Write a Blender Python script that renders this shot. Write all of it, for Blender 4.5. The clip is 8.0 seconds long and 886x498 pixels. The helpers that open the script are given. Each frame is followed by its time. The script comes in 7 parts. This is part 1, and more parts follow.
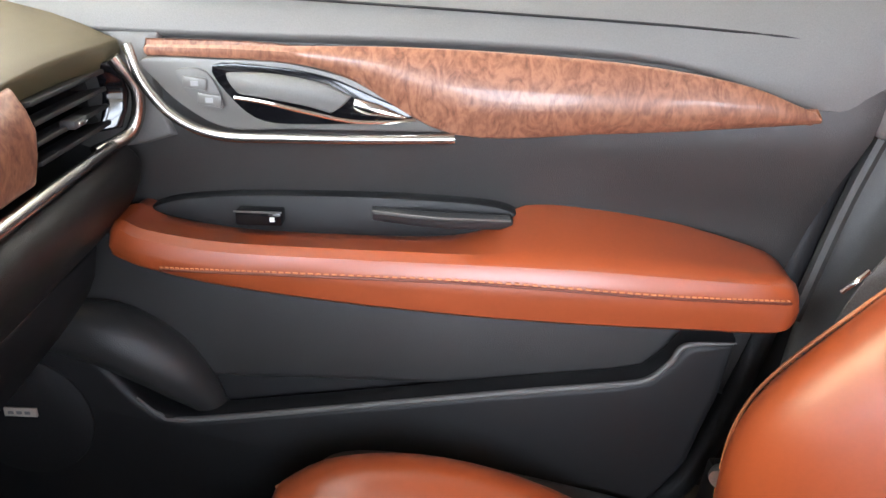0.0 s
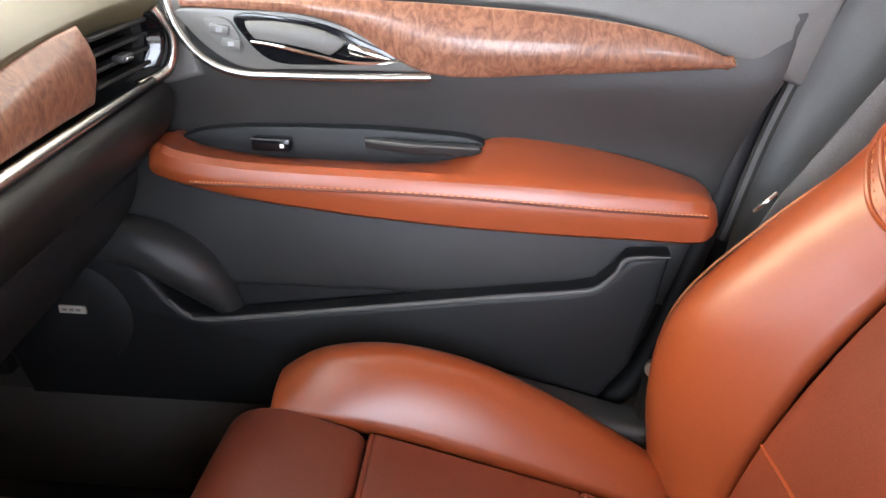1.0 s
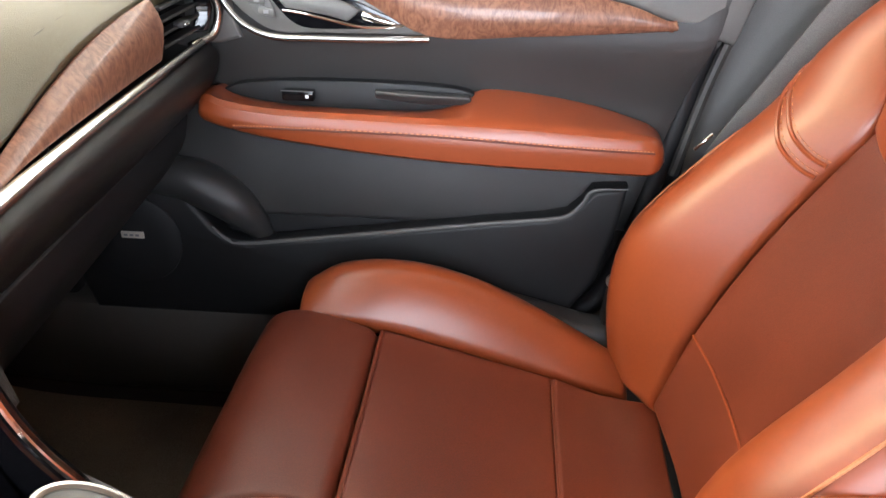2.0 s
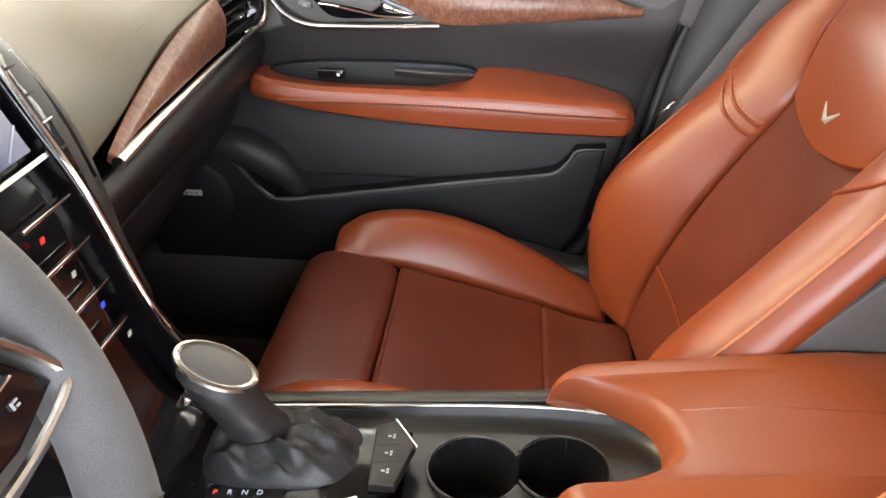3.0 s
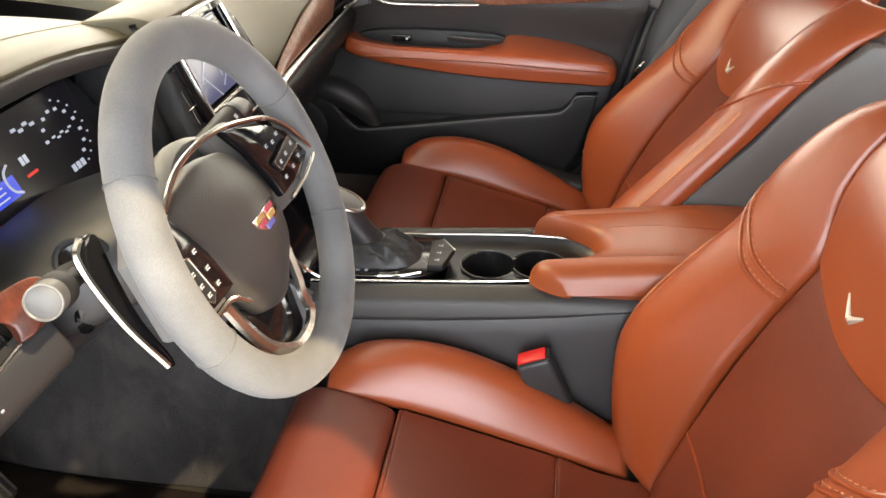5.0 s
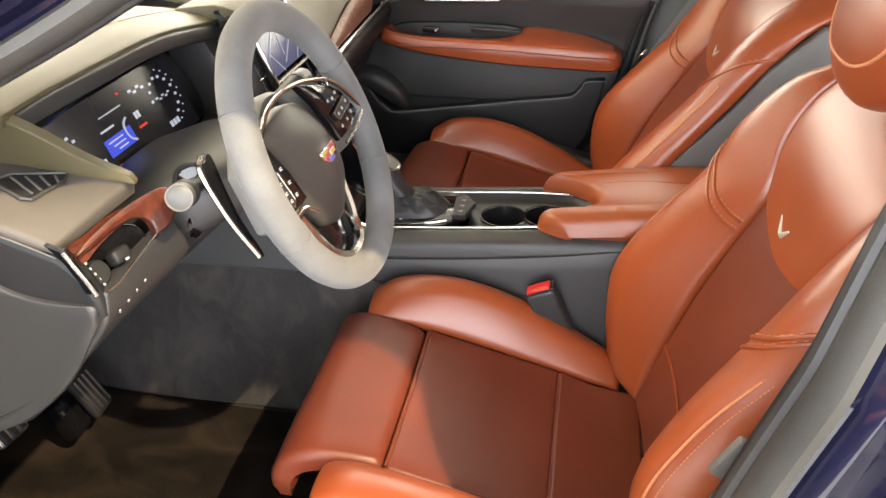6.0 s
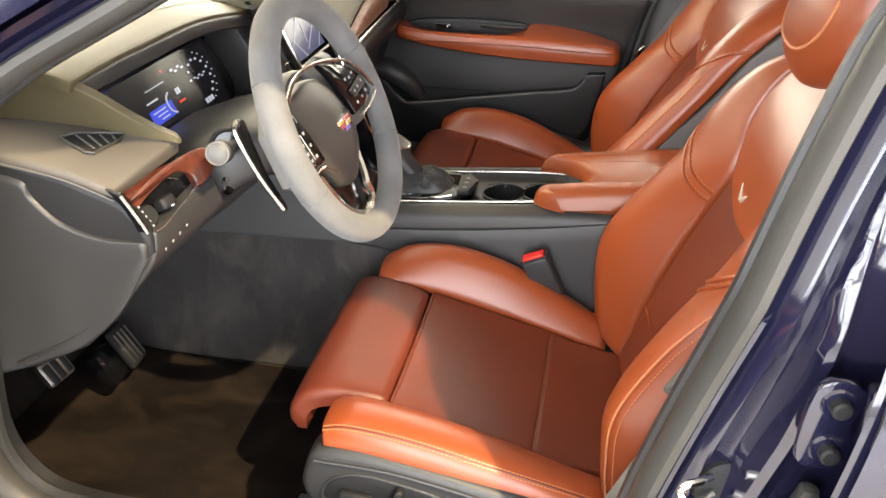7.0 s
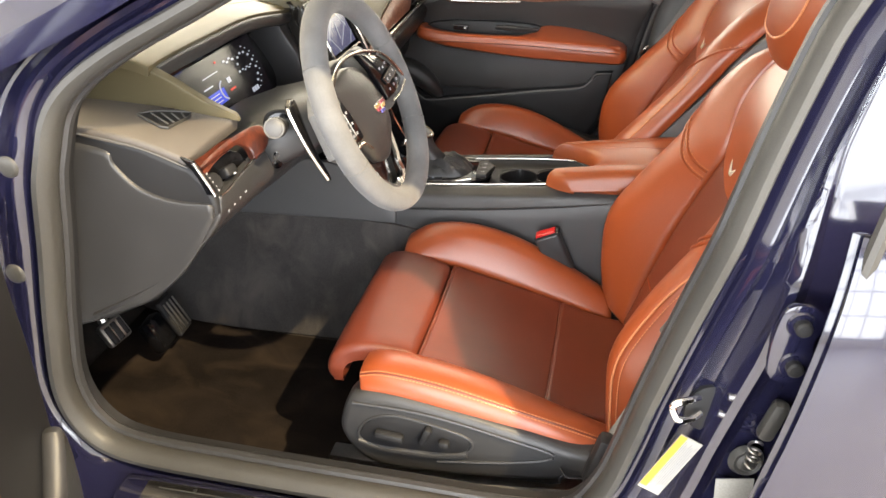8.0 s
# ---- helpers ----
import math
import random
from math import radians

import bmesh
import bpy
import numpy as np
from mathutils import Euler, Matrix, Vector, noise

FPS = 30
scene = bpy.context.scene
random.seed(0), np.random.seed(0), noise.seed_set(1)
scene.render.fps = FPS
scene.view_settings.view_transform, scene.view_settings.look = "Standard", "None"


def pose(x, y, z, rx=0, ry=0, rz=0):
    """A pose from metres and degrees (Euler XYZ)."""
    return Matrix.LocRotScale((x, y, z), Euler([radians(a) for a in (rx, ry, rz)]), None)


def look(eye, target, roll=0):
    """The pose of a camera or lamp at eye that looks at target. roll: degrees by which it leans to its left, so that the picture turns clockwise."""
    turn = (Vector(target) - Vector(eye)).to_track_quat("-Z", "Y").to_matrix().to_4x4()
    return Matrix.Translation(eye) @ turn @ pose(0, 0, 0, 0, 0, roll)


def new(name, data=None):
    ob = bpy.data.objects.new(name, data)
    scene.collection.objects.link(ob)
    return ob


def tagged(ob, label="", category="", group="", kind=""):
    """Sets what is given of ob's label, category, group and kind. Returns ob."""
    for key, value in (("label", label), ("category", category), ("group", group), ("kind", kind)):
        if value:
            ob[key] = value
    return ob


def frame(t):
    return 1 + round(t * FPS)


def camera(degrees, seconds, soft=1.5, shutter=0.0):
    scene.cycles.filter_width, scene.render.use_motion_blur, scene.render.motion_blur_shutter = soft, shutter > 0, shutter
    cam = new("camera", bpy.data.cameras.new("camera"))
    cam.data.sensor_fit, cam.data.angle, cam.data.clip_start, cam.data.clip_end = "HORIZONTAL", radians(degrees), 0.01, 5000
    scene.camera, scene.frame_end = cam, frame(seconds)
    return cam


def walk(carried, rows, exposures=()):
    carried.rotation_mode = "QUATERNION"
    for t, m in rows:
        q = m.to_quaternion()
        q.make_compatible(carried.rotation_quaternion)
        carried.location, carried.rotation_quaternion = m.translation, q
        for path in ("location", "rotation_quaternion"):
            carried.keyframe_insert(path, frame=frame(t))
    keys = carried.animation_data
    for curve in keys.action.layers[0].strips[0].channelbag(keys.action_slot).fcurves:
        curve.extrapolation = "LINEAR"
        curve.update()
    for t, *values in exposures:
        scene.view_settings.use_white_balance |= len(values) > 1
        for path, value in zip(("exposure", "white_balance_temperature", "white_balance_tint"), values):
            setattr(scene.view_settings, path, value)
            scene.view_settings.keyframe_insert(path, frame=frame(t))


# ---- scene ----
cam = camera(57.2, 8.0)
PATH = [
    (0, (-0.004, 0.021, 1.017), (-0.064, 1.855, 0.222), 1.2),
    (0.5, (0.013, -0.053, 1.015), (-0.064, 1.769, 0.194), 1.4),
    (1, (0.045, -0.131, 1.017), (-0.064, 1.685, 0.185), 1.4),
    (1.5, (0.058, -0.22, 1.033), (-0.055, 1.576, 0.162), 1.5),
    (3, (0.086, -0.522, 1.12), (-0.058, 1.226, 0.16), 0.3),
    (3.5, (0.089, -0.639, 1.161), (-0.068, 1.096, 0.179), 0.3),
    (4, (0.128, -0.763, 1.202), (-0.054, 0.959, 0.202), 0.5),
    (4.5, (0.153, -0.891, 1.226), (-0.059, 0.824, 0.22), 0.4),
    (5, (0.151, -1.028, 1.246), (-0.095, 0.682, 0.239), 0.2),
    (5.2, (0.154, -1.088, 1.258), (-0.115, 0.621, 0.254), -0.4),
    (6.5, (0.219, -1.335, 1.284), (-0.109, 0.37, 0.292), -0.1),
    (7, (0.24, -1.405, 1.294), (-0.111, 0.3, 0.309), -0.2),
    (7.5, (0.249, -1.487, 1.305), (-0.119, 0.22, 0.329), -0.3),
    (8, (0.25, -1.563, 1.31), (-0.125, 0.148, 0.346), -0.4),
]
walk(cam, [(t, look(eye, target, roll)) for t, eye, target, roll in PATH],
     exposures=[(0.0, 0.95, 5750.0, 10.0), (1.7, 0.84, 5800.0, 10.0), (3.0, 0.45, 6050.0, 10.0), (4.0, 0.20, 6200.0, 10.0), (8.0, 0.17, 6480.0, 10.0)])

# ---- world and light ----
world = bpy.data.worlds.new("world")
scene.world = world
world.use_nodes = True
wn = world.node_tree.nodes
sky = wn.new("ShaderNodeTexSky")
sky.sky_type = "NISHITA"
sky.sun_disc = False
SUN_EL, SUN_AZ = 46.0, 128.0
sky.sun_elevation, sky.sun_rotation = radians(SUN_EL), radians(SUN_AZ)
world.node_tree.links.new(sky.outputs[0], wn["Background"].inputs[0])
wn["Background"].inputs[1].default_value = 0.12


def area_lamp(name, eye, target, sx, sy, power, colour):
    d = bpy.data.lights.new(name, "AREA")
    d.shape, d.size, d.size_y, d.energy, d.color = "RECTANGLE", sx, sy, power, colour
    ob = new(name, d)
    ob.matrix_world = look(eye, target)
    return tagged(ob, "", "", "", "structure")


area_lamp("window_light_west", (0.5, -6.95, 2.55), (0.5, 0.0, 2.4), 15.0, 4.3, 2450.0, (0.97, 0.98, 1.0))
area_lamp("window_light_east", (0.5, 6.95, 2.9), (0.5, 0.0, 2.6), 15.0, 3.6, 1800.0, (1.0, 0.87, 0.68))
# unseen warm fill, added to give the dash top a golden sheen
area_lamp("dash_fill_light", (-3.4, 0.9, 4.9), (-1.0, 0.3, 0.6), 2.4, 4.0, 300.0, (1.0, 0.74, 0.38))
# added source without a fixture, placed to throw the driver seat's light patch
area_lamp("seat_patch_lamp", (2.66, -2.32, 4.30), (-0.02, -0.45, 0.52), 0.08, 0.08, 560.0, (1.0, 0.78, 0.46))


# ---- materials ----
def mat(name, colour, rough=0.5, metal=0.0, scale=400.0, vary=0.12, bump=0.0, kind="noise", coat=0.0, blotch=6.0, blotchy=0.10, sheen=0.0, wave=0.0, spec=0.5):
    """Principled surface with a fine grain, broad stains and a bump of its own."""
    m = bpy.data.materials.new(name)
    m.use_nodes = True
    nt = m.node_tree
    n, l = nt.nodes, nt.links
    p = n["Principled BSDF"]
    p.inputs["Roughness"].default_value = rough
    p.inputs["Metallic"].default_value = metal
    p.inputs["Specular IOR Level"].default_value = spec
    p.inputs["Coat Weight"].default_value = coat
    p.inputs["Coat Roughness"].default_value = 0.06
    p.inputs["Sheen Weight"].default_value = sheen
    co = n.new("ShaderNodeTexCoord")
    fine = n.new("ShaderNodeTexVoronoi" if kind == "leather" else "ShaderNodeTexNoise")
    fine.inputs["Scale"].default_value = scale
    l.new(co.outputs["Object"], fine.inputs["Vector"])
    value = fine.outputs["Distance"] if kind == "leather" else fine.outputs[0]
    broad = n.new("ShaderNodeTexNoise")
    broad.inputs["Scale"].default_value = blotch
    broad.inputs["Detail"].default_value = 5.0
    l.new(co.outputs["Object"], broad.inputs["Vector"])

    def mixed(a, weight, source):
        k = n.new("ShaderNodeMapRange")
        k.inputs["From Min"].default_value, k.inputs["From Max"].default_value = 0.25, 0.75
        k.inputs["To Min"].default_value, k.inputs["To Max"].default_value = 1.0 - weight, 1.0 + weight
        l.new(source, k.inputs["Value"])
        v = n.new("ShaderNodeVectorMath")
        v.operation = "SCALE"
        if isinstance(a, tuple):
            v.inputs[0].default_value = a
        else:
            l.new(a, v.inputs[0])
        l.new(k.outputs[0], v.inputs["Scale"])
        return v.outputs[0]

    c = mixed(tuple(colour), vary, value)
    c = mixed(c, blotchy, broad.outputs[0])
    l.new(c, p.inputs["Base Color"])
    r = n.new("ShaderNodeMapRange")
    r.inputs["To Min"].default_value, r.inputs["To Max"].default_value = max(rough - 0.06, 0.02), rough + 0.08
    l.new(broad.outputs[0], r.inputs["Value"])
    l.new(r.outputs[0], p.inputs["Roughness"])
    if bump:
        b = n.new("ShaderNodeBump")
        b.inputs["Strength"].default_value = bump
        b.inputs["Distance"].default_value = 0.0006
        l.new(value, b.inputs["Height"])
        l.new(b.outputs[0], p.inputs["Normal"])
        if wave:
            # soft creases of use
            folds = n.new("ShaderNodeTexNoise")
            folds.inputs["Scale"].default_value, folds.inputs["Detail"].default_value, folds.inputs["Distortion"].default_value = 9.0, 1.2, 0.5
            l.new(co.outputs["Object"], folds.inputs["Vector"])
            b2 = n.new("ShaderNodeBump")
            b2.inputs["Strength"].default_value, b2.inputs["Distance"].default_value = wave, 0.010
            l.new(folds.outputs[0], b2.inputs["Height"])
            l.new(b2.outputs[0], b.inputs["Normal"])
    return m


def glowing(name, colour, strength):
    m = bpy.data.materials.new(name)
    m.use_nodes = True
    p = m.node_tree.nodes["Principled BSDF"]
    p.inputs["Base Color"].default_value = (0.01, 0.01, 0.012, 1)
    p.inputs["Roughness"].default_value = 0.15
    p.inputs["Specular IOR Level"].default_value = 0.3
    p.inputs["Emission Color"].default_value = (*colour, 1)
    p.inputs["Emission Strength"].default_value = strength
    return m


def burl(name, dark, light, scale):
    """Lacquered burl wood: swirling dark figure in a red-brown ground."""
    m = mat(name, dark, 0.36, coat=0.25)
    n, l = m.node_tree.nodes, m.node_tree.links
    p = n["Principled BSDF"]
    co = n.new("ShaderNodeTexCoord")
    mp = n.new("ShaderNodeMapping")
    mp.inputs["Scale"].default_value = (1.0, 1.0, 0.45)
    l.new(co.outputs["Object"], mp.inputs["Vector"])
    a = n.new("ShaderNodeTexNoise")
    a.inputs["Scale"].default_value, a.inputs["Detail"].default_value, a.inputs["Distortion"].default_value = scale, 9.0, 2.6
    l.new(mp.outputs[0], a.inputs["Vector"])
    b = n.new("ShaderNodeTexNoise")
    b.inputs["Scale"].default_value, b.inputs["Detail"].default_value = scale * 7, 4.0
    l.new(mp.outputs[0], b.inputs["Vector"])
    mix = n.new("ShaderNodeMath")
    mix.operation = "MULTIPLY_ADD"
    mix.inputs[1].default_value = 0.35
    l.new(b.outputs[0], mix.inputs[0])
    l.new(a.outputs[0], mix.inputs[2])
    ramp = n.new("ShaderNodeValToRGB")
    ramp.color_ramp.elements[0].position, ramp.color_ramp.elements[1].position = 0.48, 0.82
    ramp.color_ramp.elements[0].color, ramp.color_ramp.elements[1].color = (*dark, 1), (*light, 1)
    l.new(mix.outputs[0], ramp.inputs[0])
    l.new(ramp.outputs[0], p.inputs["Base Color"])
    return m


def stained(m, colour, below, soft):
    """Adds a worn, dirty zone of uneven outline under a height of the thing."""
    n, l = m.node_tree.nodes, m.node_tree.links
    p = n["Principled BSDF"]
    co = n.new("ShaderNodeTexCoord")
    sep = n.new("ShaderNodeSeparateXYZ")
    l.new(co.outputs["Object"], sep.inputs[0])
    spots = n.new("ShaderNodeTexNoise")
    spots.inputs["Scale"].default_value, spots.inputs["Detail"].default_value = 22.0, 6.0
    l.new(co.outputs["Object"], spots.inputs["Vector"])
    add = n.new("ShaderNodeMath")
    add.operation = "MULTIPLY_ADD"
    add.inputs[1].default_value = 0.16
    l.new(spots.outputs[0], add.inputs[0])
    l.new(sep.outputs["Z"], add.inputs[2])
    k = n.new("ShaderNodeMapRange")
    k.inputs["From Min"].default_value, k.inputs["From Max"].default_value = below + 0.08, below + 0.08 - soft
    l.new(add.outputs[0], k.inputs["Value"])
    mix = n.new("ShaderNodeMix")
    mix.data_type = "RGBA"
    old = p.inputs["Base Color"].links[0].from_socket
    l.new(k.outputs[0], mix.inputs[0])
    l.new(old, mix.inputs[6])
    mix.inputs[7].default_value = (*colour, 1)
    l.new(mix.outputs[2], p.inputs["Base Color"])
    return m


def glass(name, tint):
    m = bpy.data.materials.new(name)
    m.use_nodes = True
    p = m.node_tree.nodes["Principled BSDF"]
    p.inputs["Base Color"].default_value = (*tint, 1)
    p.inputs["Transmission Weight"].default_value = 1.0
    p.inputs["Roughness"].default_value = 0.0
    p.inputs["IOR"].default_value = 1.1
    return m


LEATHER = mat("saddle_leather", (0.275, 0.058, 0.0165), 0.335, scale=260, vary=0.04, bump=0.0, blotch=4, blotchy=0.06, spec=0.72)
LEATHER_DARK = mat("perforated_leather", (0.132, 0.0285, 0.0140), 0.38, scale=1100, vary=0.20, bump=0.22, kind="leather", blotch=7, blotchy=0.18)
LEATHER_LID = mat("console_leather", (0.25, 0.062, 0.021), 0.34, scale=260, vary=0.04, bump=0.0, blotch=4, blotchy=0.05)
STITCH = mat("tan_thread", (0.52, 0.20, 0.085), 0.7, scale=500, vary=0.2)
BLACK = mat("black_soft_plastic", (0.014, 0.014, 0.015), 0.46, spec=0.35, scale=1500, vary=0.15, bump=0.4, blotch=5, blotchy=0.16)
DARK = mat("dark_grey_plastic", (0.032, 0.032, 0.033), 0.37, spec=0.5, scale=1400, vary=0.14, bump=0.4, blotch=5, blotchy=0.14)
GREY = mat("grey_plastic", (0.115, 0.112, 0.106), 0.52, scale=1200, vary=0.12, bump=0.3, blotch=5, blotchy=0.10)
TAUPE = mat("taupe_soft_vinyl", (0.092, 0.081, 0.070), 0.50, scale=1300, vary=0.12, bump=0.45, kind="leather", blotch=6, blotchy=0.10)
DASHTOP = mat("dash_top_vinyl", (0.080, 0.067, 0.036), 0.40, spec=0.40, scale=1300, vary=0.10, bump=0.35, kind="leather", blotch=6, blotchy=0.08)
SUEDE = mat("grey_suede", (0.140, 0.140, 0.140), 0.85, spec=0.2, scale=1500, vary=0.22, bump=0.5, blotch=14, blotchy=0.26, sheen=0.15)
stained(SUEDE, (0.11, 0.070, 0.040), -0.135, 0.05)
CARPET = mat("dark_carpet", (0.030, 0.027, 0.025), 0.95, spec=0.05, scale=900, vary=0.45, bump=1.0, blotch=7, blotchy=0.35, sheen=0.1)
CHROME = mat("satin_chrome", (0.58, 0.56, 0.52), 0.24, 1.0, scale=300, vary=0.03, blotch=20, blotchy=0.04)
BRIGHT = mat("bright_chrome", (0.86, 0.84, 0.80), 0.09, 1.0, scale=300, vary=0.03, blotch=20, blotchy=0.04)
BEZEL = mat("silver_paint", (0.125, 0.12, 0.112), 0.40, 0.25, scale=900, vary=0.06, blotch=8, blotchy=0.06)
GLOSS = mat("piano_black", (0.005, 0.005, 0.006), 0.07, coat=0.0, scale=50, vary=0.05)
RUBBER = mat("grey_rubber_seal", (0.040, 0.039, 0.036), 0.46, scale=700, vary=0.15, bump=0.3, blotch=6, blotchy=0.14)
RUBBER_BLACK = mat("black_rubber", (0.013, 0.013, 0.014), 0.55, spec=0.35, scale=700, vary=0.15, bump=0.3)
PAINT = mat("navy_paint", (0.010, 0.010, 0.028), 0.12, 0.0, coat=1.0, scale=3000, vary=0.3, blotch=3, blotchy=0.08)
WOOD = burl("burl_wood", (0.118, 0.042, 0.025), (0.255, 0.118, 0.068), 78.0)
WEBBING = mat("grey_webbing", (0.17, 0.165, 0.155), 0.8, scale=900, vary=0.25, bump=0.6)
HEADLINER = mat("beige_headliner", (0.40, 0.37, 0.32), 0.9, scale=900, vary=0.10, bump=0.3)
ROSE = mat("rose_enamel", (0.50, 0.07, 0.10), 0.3)
RED = mat("red_button", (0.55, 0.012, 0.012), 0.35)
WHITE = mat("white_marking", (0.80, 0.80, 0.78), 0.5)
YELLOW = mat("yellow_label", (0.55, 0.34, 0.02), 0.45)
PAPER = mat("white_label", (0.30, 0.295, 0.27), 0.5)
GREYMARK = mat("grey_marking", (0.25, 0.25, 0.25), 0.5)
GOLD = mat("gold_enamel", (0.66, 0.44, 0.16), 0.3, 0.5)
BLUE_E = mat("blue_enamel", (0.14, 0.13, 0.42), 0.3)
METAL = mat("bare_steel", (0.45, 0.44, 0.42), 0.35, 1.0, scale=300, vary=0.1)
STEEL = mat("blue_grey_steel", (0.10, 0.16, 0.28), 0.5, scale=60, vary=0.1)
CONCRETE = mat("grey_concrete", (0.55, 0.54, 0.56), 0.35, scale=40, vary=0.08, blotch=1.2, blotchy=0.10)
WALLPAINT = mat("white_wall_paint", (0.72, 0.72, 0.70), 0.7, scale=60, vary=0.03, blotch=0.7, blotchy=0.05)
SCREEN_MAP = glowing("map_screen", (0.27, 0.28, 0.66), 0.20)
SCREEN_LINE = glowing("map_lines", (0.70, 0.74, 0.95), 0.38)
SCREEN_LAND = glowing("map_land", (0.36, 0.28, 0.30), 0.17)
SCREEN_DARK = glowing("dark_screen", (0.02, 0.015, 0.02), 0.2)
SCREEN_DARK.node_tree.nodes["Principled BSDF"].inputs["Specular IOR Level"].default_value = 0.2
SCREEN_BLUE = glowing("blue_display", (0.06, 0.10, 0.8), 0.8)
SCREEN_WHITE = glowing("white_display", (0.8, 0.82, 0.9), 0.7)
SCREEN_DIM = glowing("dim_display", (0.6, 0.62, 0.7), 0.75)
SCREEN_RED = glowing("red_display", (0.9, 0.05, 0.03), 0.8)
BEZEL_GREY = mat("mid_grey_plastic", (0.072, 0.072, 0.074), 0.42, scale=1200, vary=0.1, bump=0.3, blotch=5, blotchy=0.12)
CAVITY = mat("black_switch_recess", (0.006, 0.006, 0.007), 0.16, spec=0.25, scale=900, vary=0.1)
GLASS = glass("clear_glass", (0.94, 0.97, 0.95))

BOOT = mat("black_boot_leather", (0.025, 0.025, 0.026), 0.40, spec=0.4, scale=500, vary=0.2, bump=0.15, kind="leather", blotch=30, blotchy=0.3)
TRAY = mat("black_tray_plastic", (0.012, 0.012, 0.013), 0.30, scale=900, vary=0.15, bump=0.1)
# base colour raised to stand in for light and haze in the far footwell
DUSTY_LIFTED = mat("lightened_dusty_carpet", (0.19, 0.155, 0.12), 0.95, spec=0.05, scale=900, vary=0.4, bump=1.0, blotch=6, blotchy=0.3)
LEDGE = mat("black_padded_vinyl", (0.015, 0.014, 0.013), 0.33, spec=0.4, scale=1300, vary=0.12, bump=0.4, kind="leather", blotch=6, blotchy=0.15)
SILVER = mat("silver_badge", (0.62, 0.58, 0.50), 0.38, 0.4, scale=300, vary=0.05)
THREAD_GREY = mat("grey_thread", (0.30, 0.29, 0.25), 0.7, scale=500, vary=0.2)
HUBGREY = mat("hub_vinyl", (0.050, 0.045, 0.040), 0.34, scale=1300, vary=0.12, bump=0.4, kind="leather", blotch=8, blotchy=0.1)
WOOD_DARK = burl("dark_burl_wood", (0.036, 0.009, 0.006), (0.105, 0.026, 0.013), 34.0)

DOORVINYL = mat("black_door_vinyl", (0.036, 0.035, 0.034), 0.32, spec=0.5, scale=1300, vary=0.12, bump=0.4, kind="leather", blotch=6, blotchy=0.15)
ICON = mat("pale_icon_print", (0.42, 0.43, 0.46), 0.5)
# base colour lowered to offset the strong lamp on the driver mat
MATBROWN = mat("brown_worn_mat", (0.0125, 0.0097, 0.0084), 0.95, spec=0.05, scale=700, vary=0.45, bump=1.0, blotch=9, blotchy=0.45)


def streaked(m, colour, size, amount):
    """Brushed, dusty streaks that run downwards on a pile."""
    n, l = m.node_tree.nodes, m.node_tree.links
    p = n["Principled BSDF"]
    co = n.new("ShaderNodeTexCoord")
    mp = n.new("ShaderNodeMapping")
    mp.inputs["Scale"].default_value = size
    l.new(co.outputs["Object"], mp.inputs["Vector"])
    t = n.new("ShaderNodeTexNoise")
    t.inputs["Scale"].default_value, t.inputs["Detail"].default_value, t.inputs["Distortion"].default_value = 1.0, 6.0, 0.8
    l.new(mp.outputs[0], t.inputs["Vector"])
    k = n.new("ShaderNodeMapRange")
    k.inputs["From Min"].default_value, k.inputs["From Max"].default_value = 0.48, 0.74
    k.inputs["To Max"].default_value = amount
    l.new(t.outputs[0], k.inputs["Value"])
    mix = n.new("ShaderNodeMix")
    mix.data_type = "RGBA"
    l.new(k.outputs[0], mix.inputs[0])
    l.new(p.inputs["Base Color"].links[0].from_socket, mix.inputs[6])
    mix.inputs[7].default_value = (*colour, 1)
    l.new(mix.outputs[2], p.inputs["Base Color"])
    return m


TUNNEL = streaked(mat("tunnel_carpet", (0.052, 0.049, 0.048), 0.95, spec=0.05, scale=900, vary=0.45, bump=1.0, blotch=7, blotchy=0.3), (0.115, 0.102, 0.094), (15.0, 9.0, 9.0), 0.6)
streaked(CARPET, (0.060, 0.046, 0.036), (9.0, 14.0, 6.0), 0.6)
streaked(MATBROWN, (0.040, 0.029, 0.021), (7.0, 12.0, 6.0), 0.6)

# ---- mesh tools ----
ORIGIN = {}
SHIFT = Vector((0, 0, 0))


def part(name, bm, material, parent=None, label="", flat=False):
    """Links a bmesh in world places as one mesh object, under a thing or a part."""
    at = ORIGIN.get(parent, Vector((0, 0, 0)))
    if SHIFT.length:
        bmesh.ops.translate(bm, verts=bm.verts, vec=SHIFT)
    if at.length:
        bmesh.ops.translate(bm, verts=bm.verts, vec=-at)
    me = bpy.data.meshes.new(name)
    bm.to_mesh(me)
    bm.free()
    if not flat:
        me.shade_smooth()
        me.set_sharp_from_angle(angle=radians(38))
    me.materials.append(material)
    ob = new(name, me)
    ob.parent = parent
    ORIGIN[ob] = at
    if label:
        ob["label"] = label
    return ob


def thing(name, at, label, category, kind="", group=""):
    ob = new(name)
    ob.location = at
    ob.empty_display_size = 0.05
    ORIGIN[ob] = Vector(at)
    return tagged(ob, label, category, group, kind)


def solid(name, bm, material, label, category, kind="", group=""):
    return tagged(part(name, bm, material), label, category, group, kind)


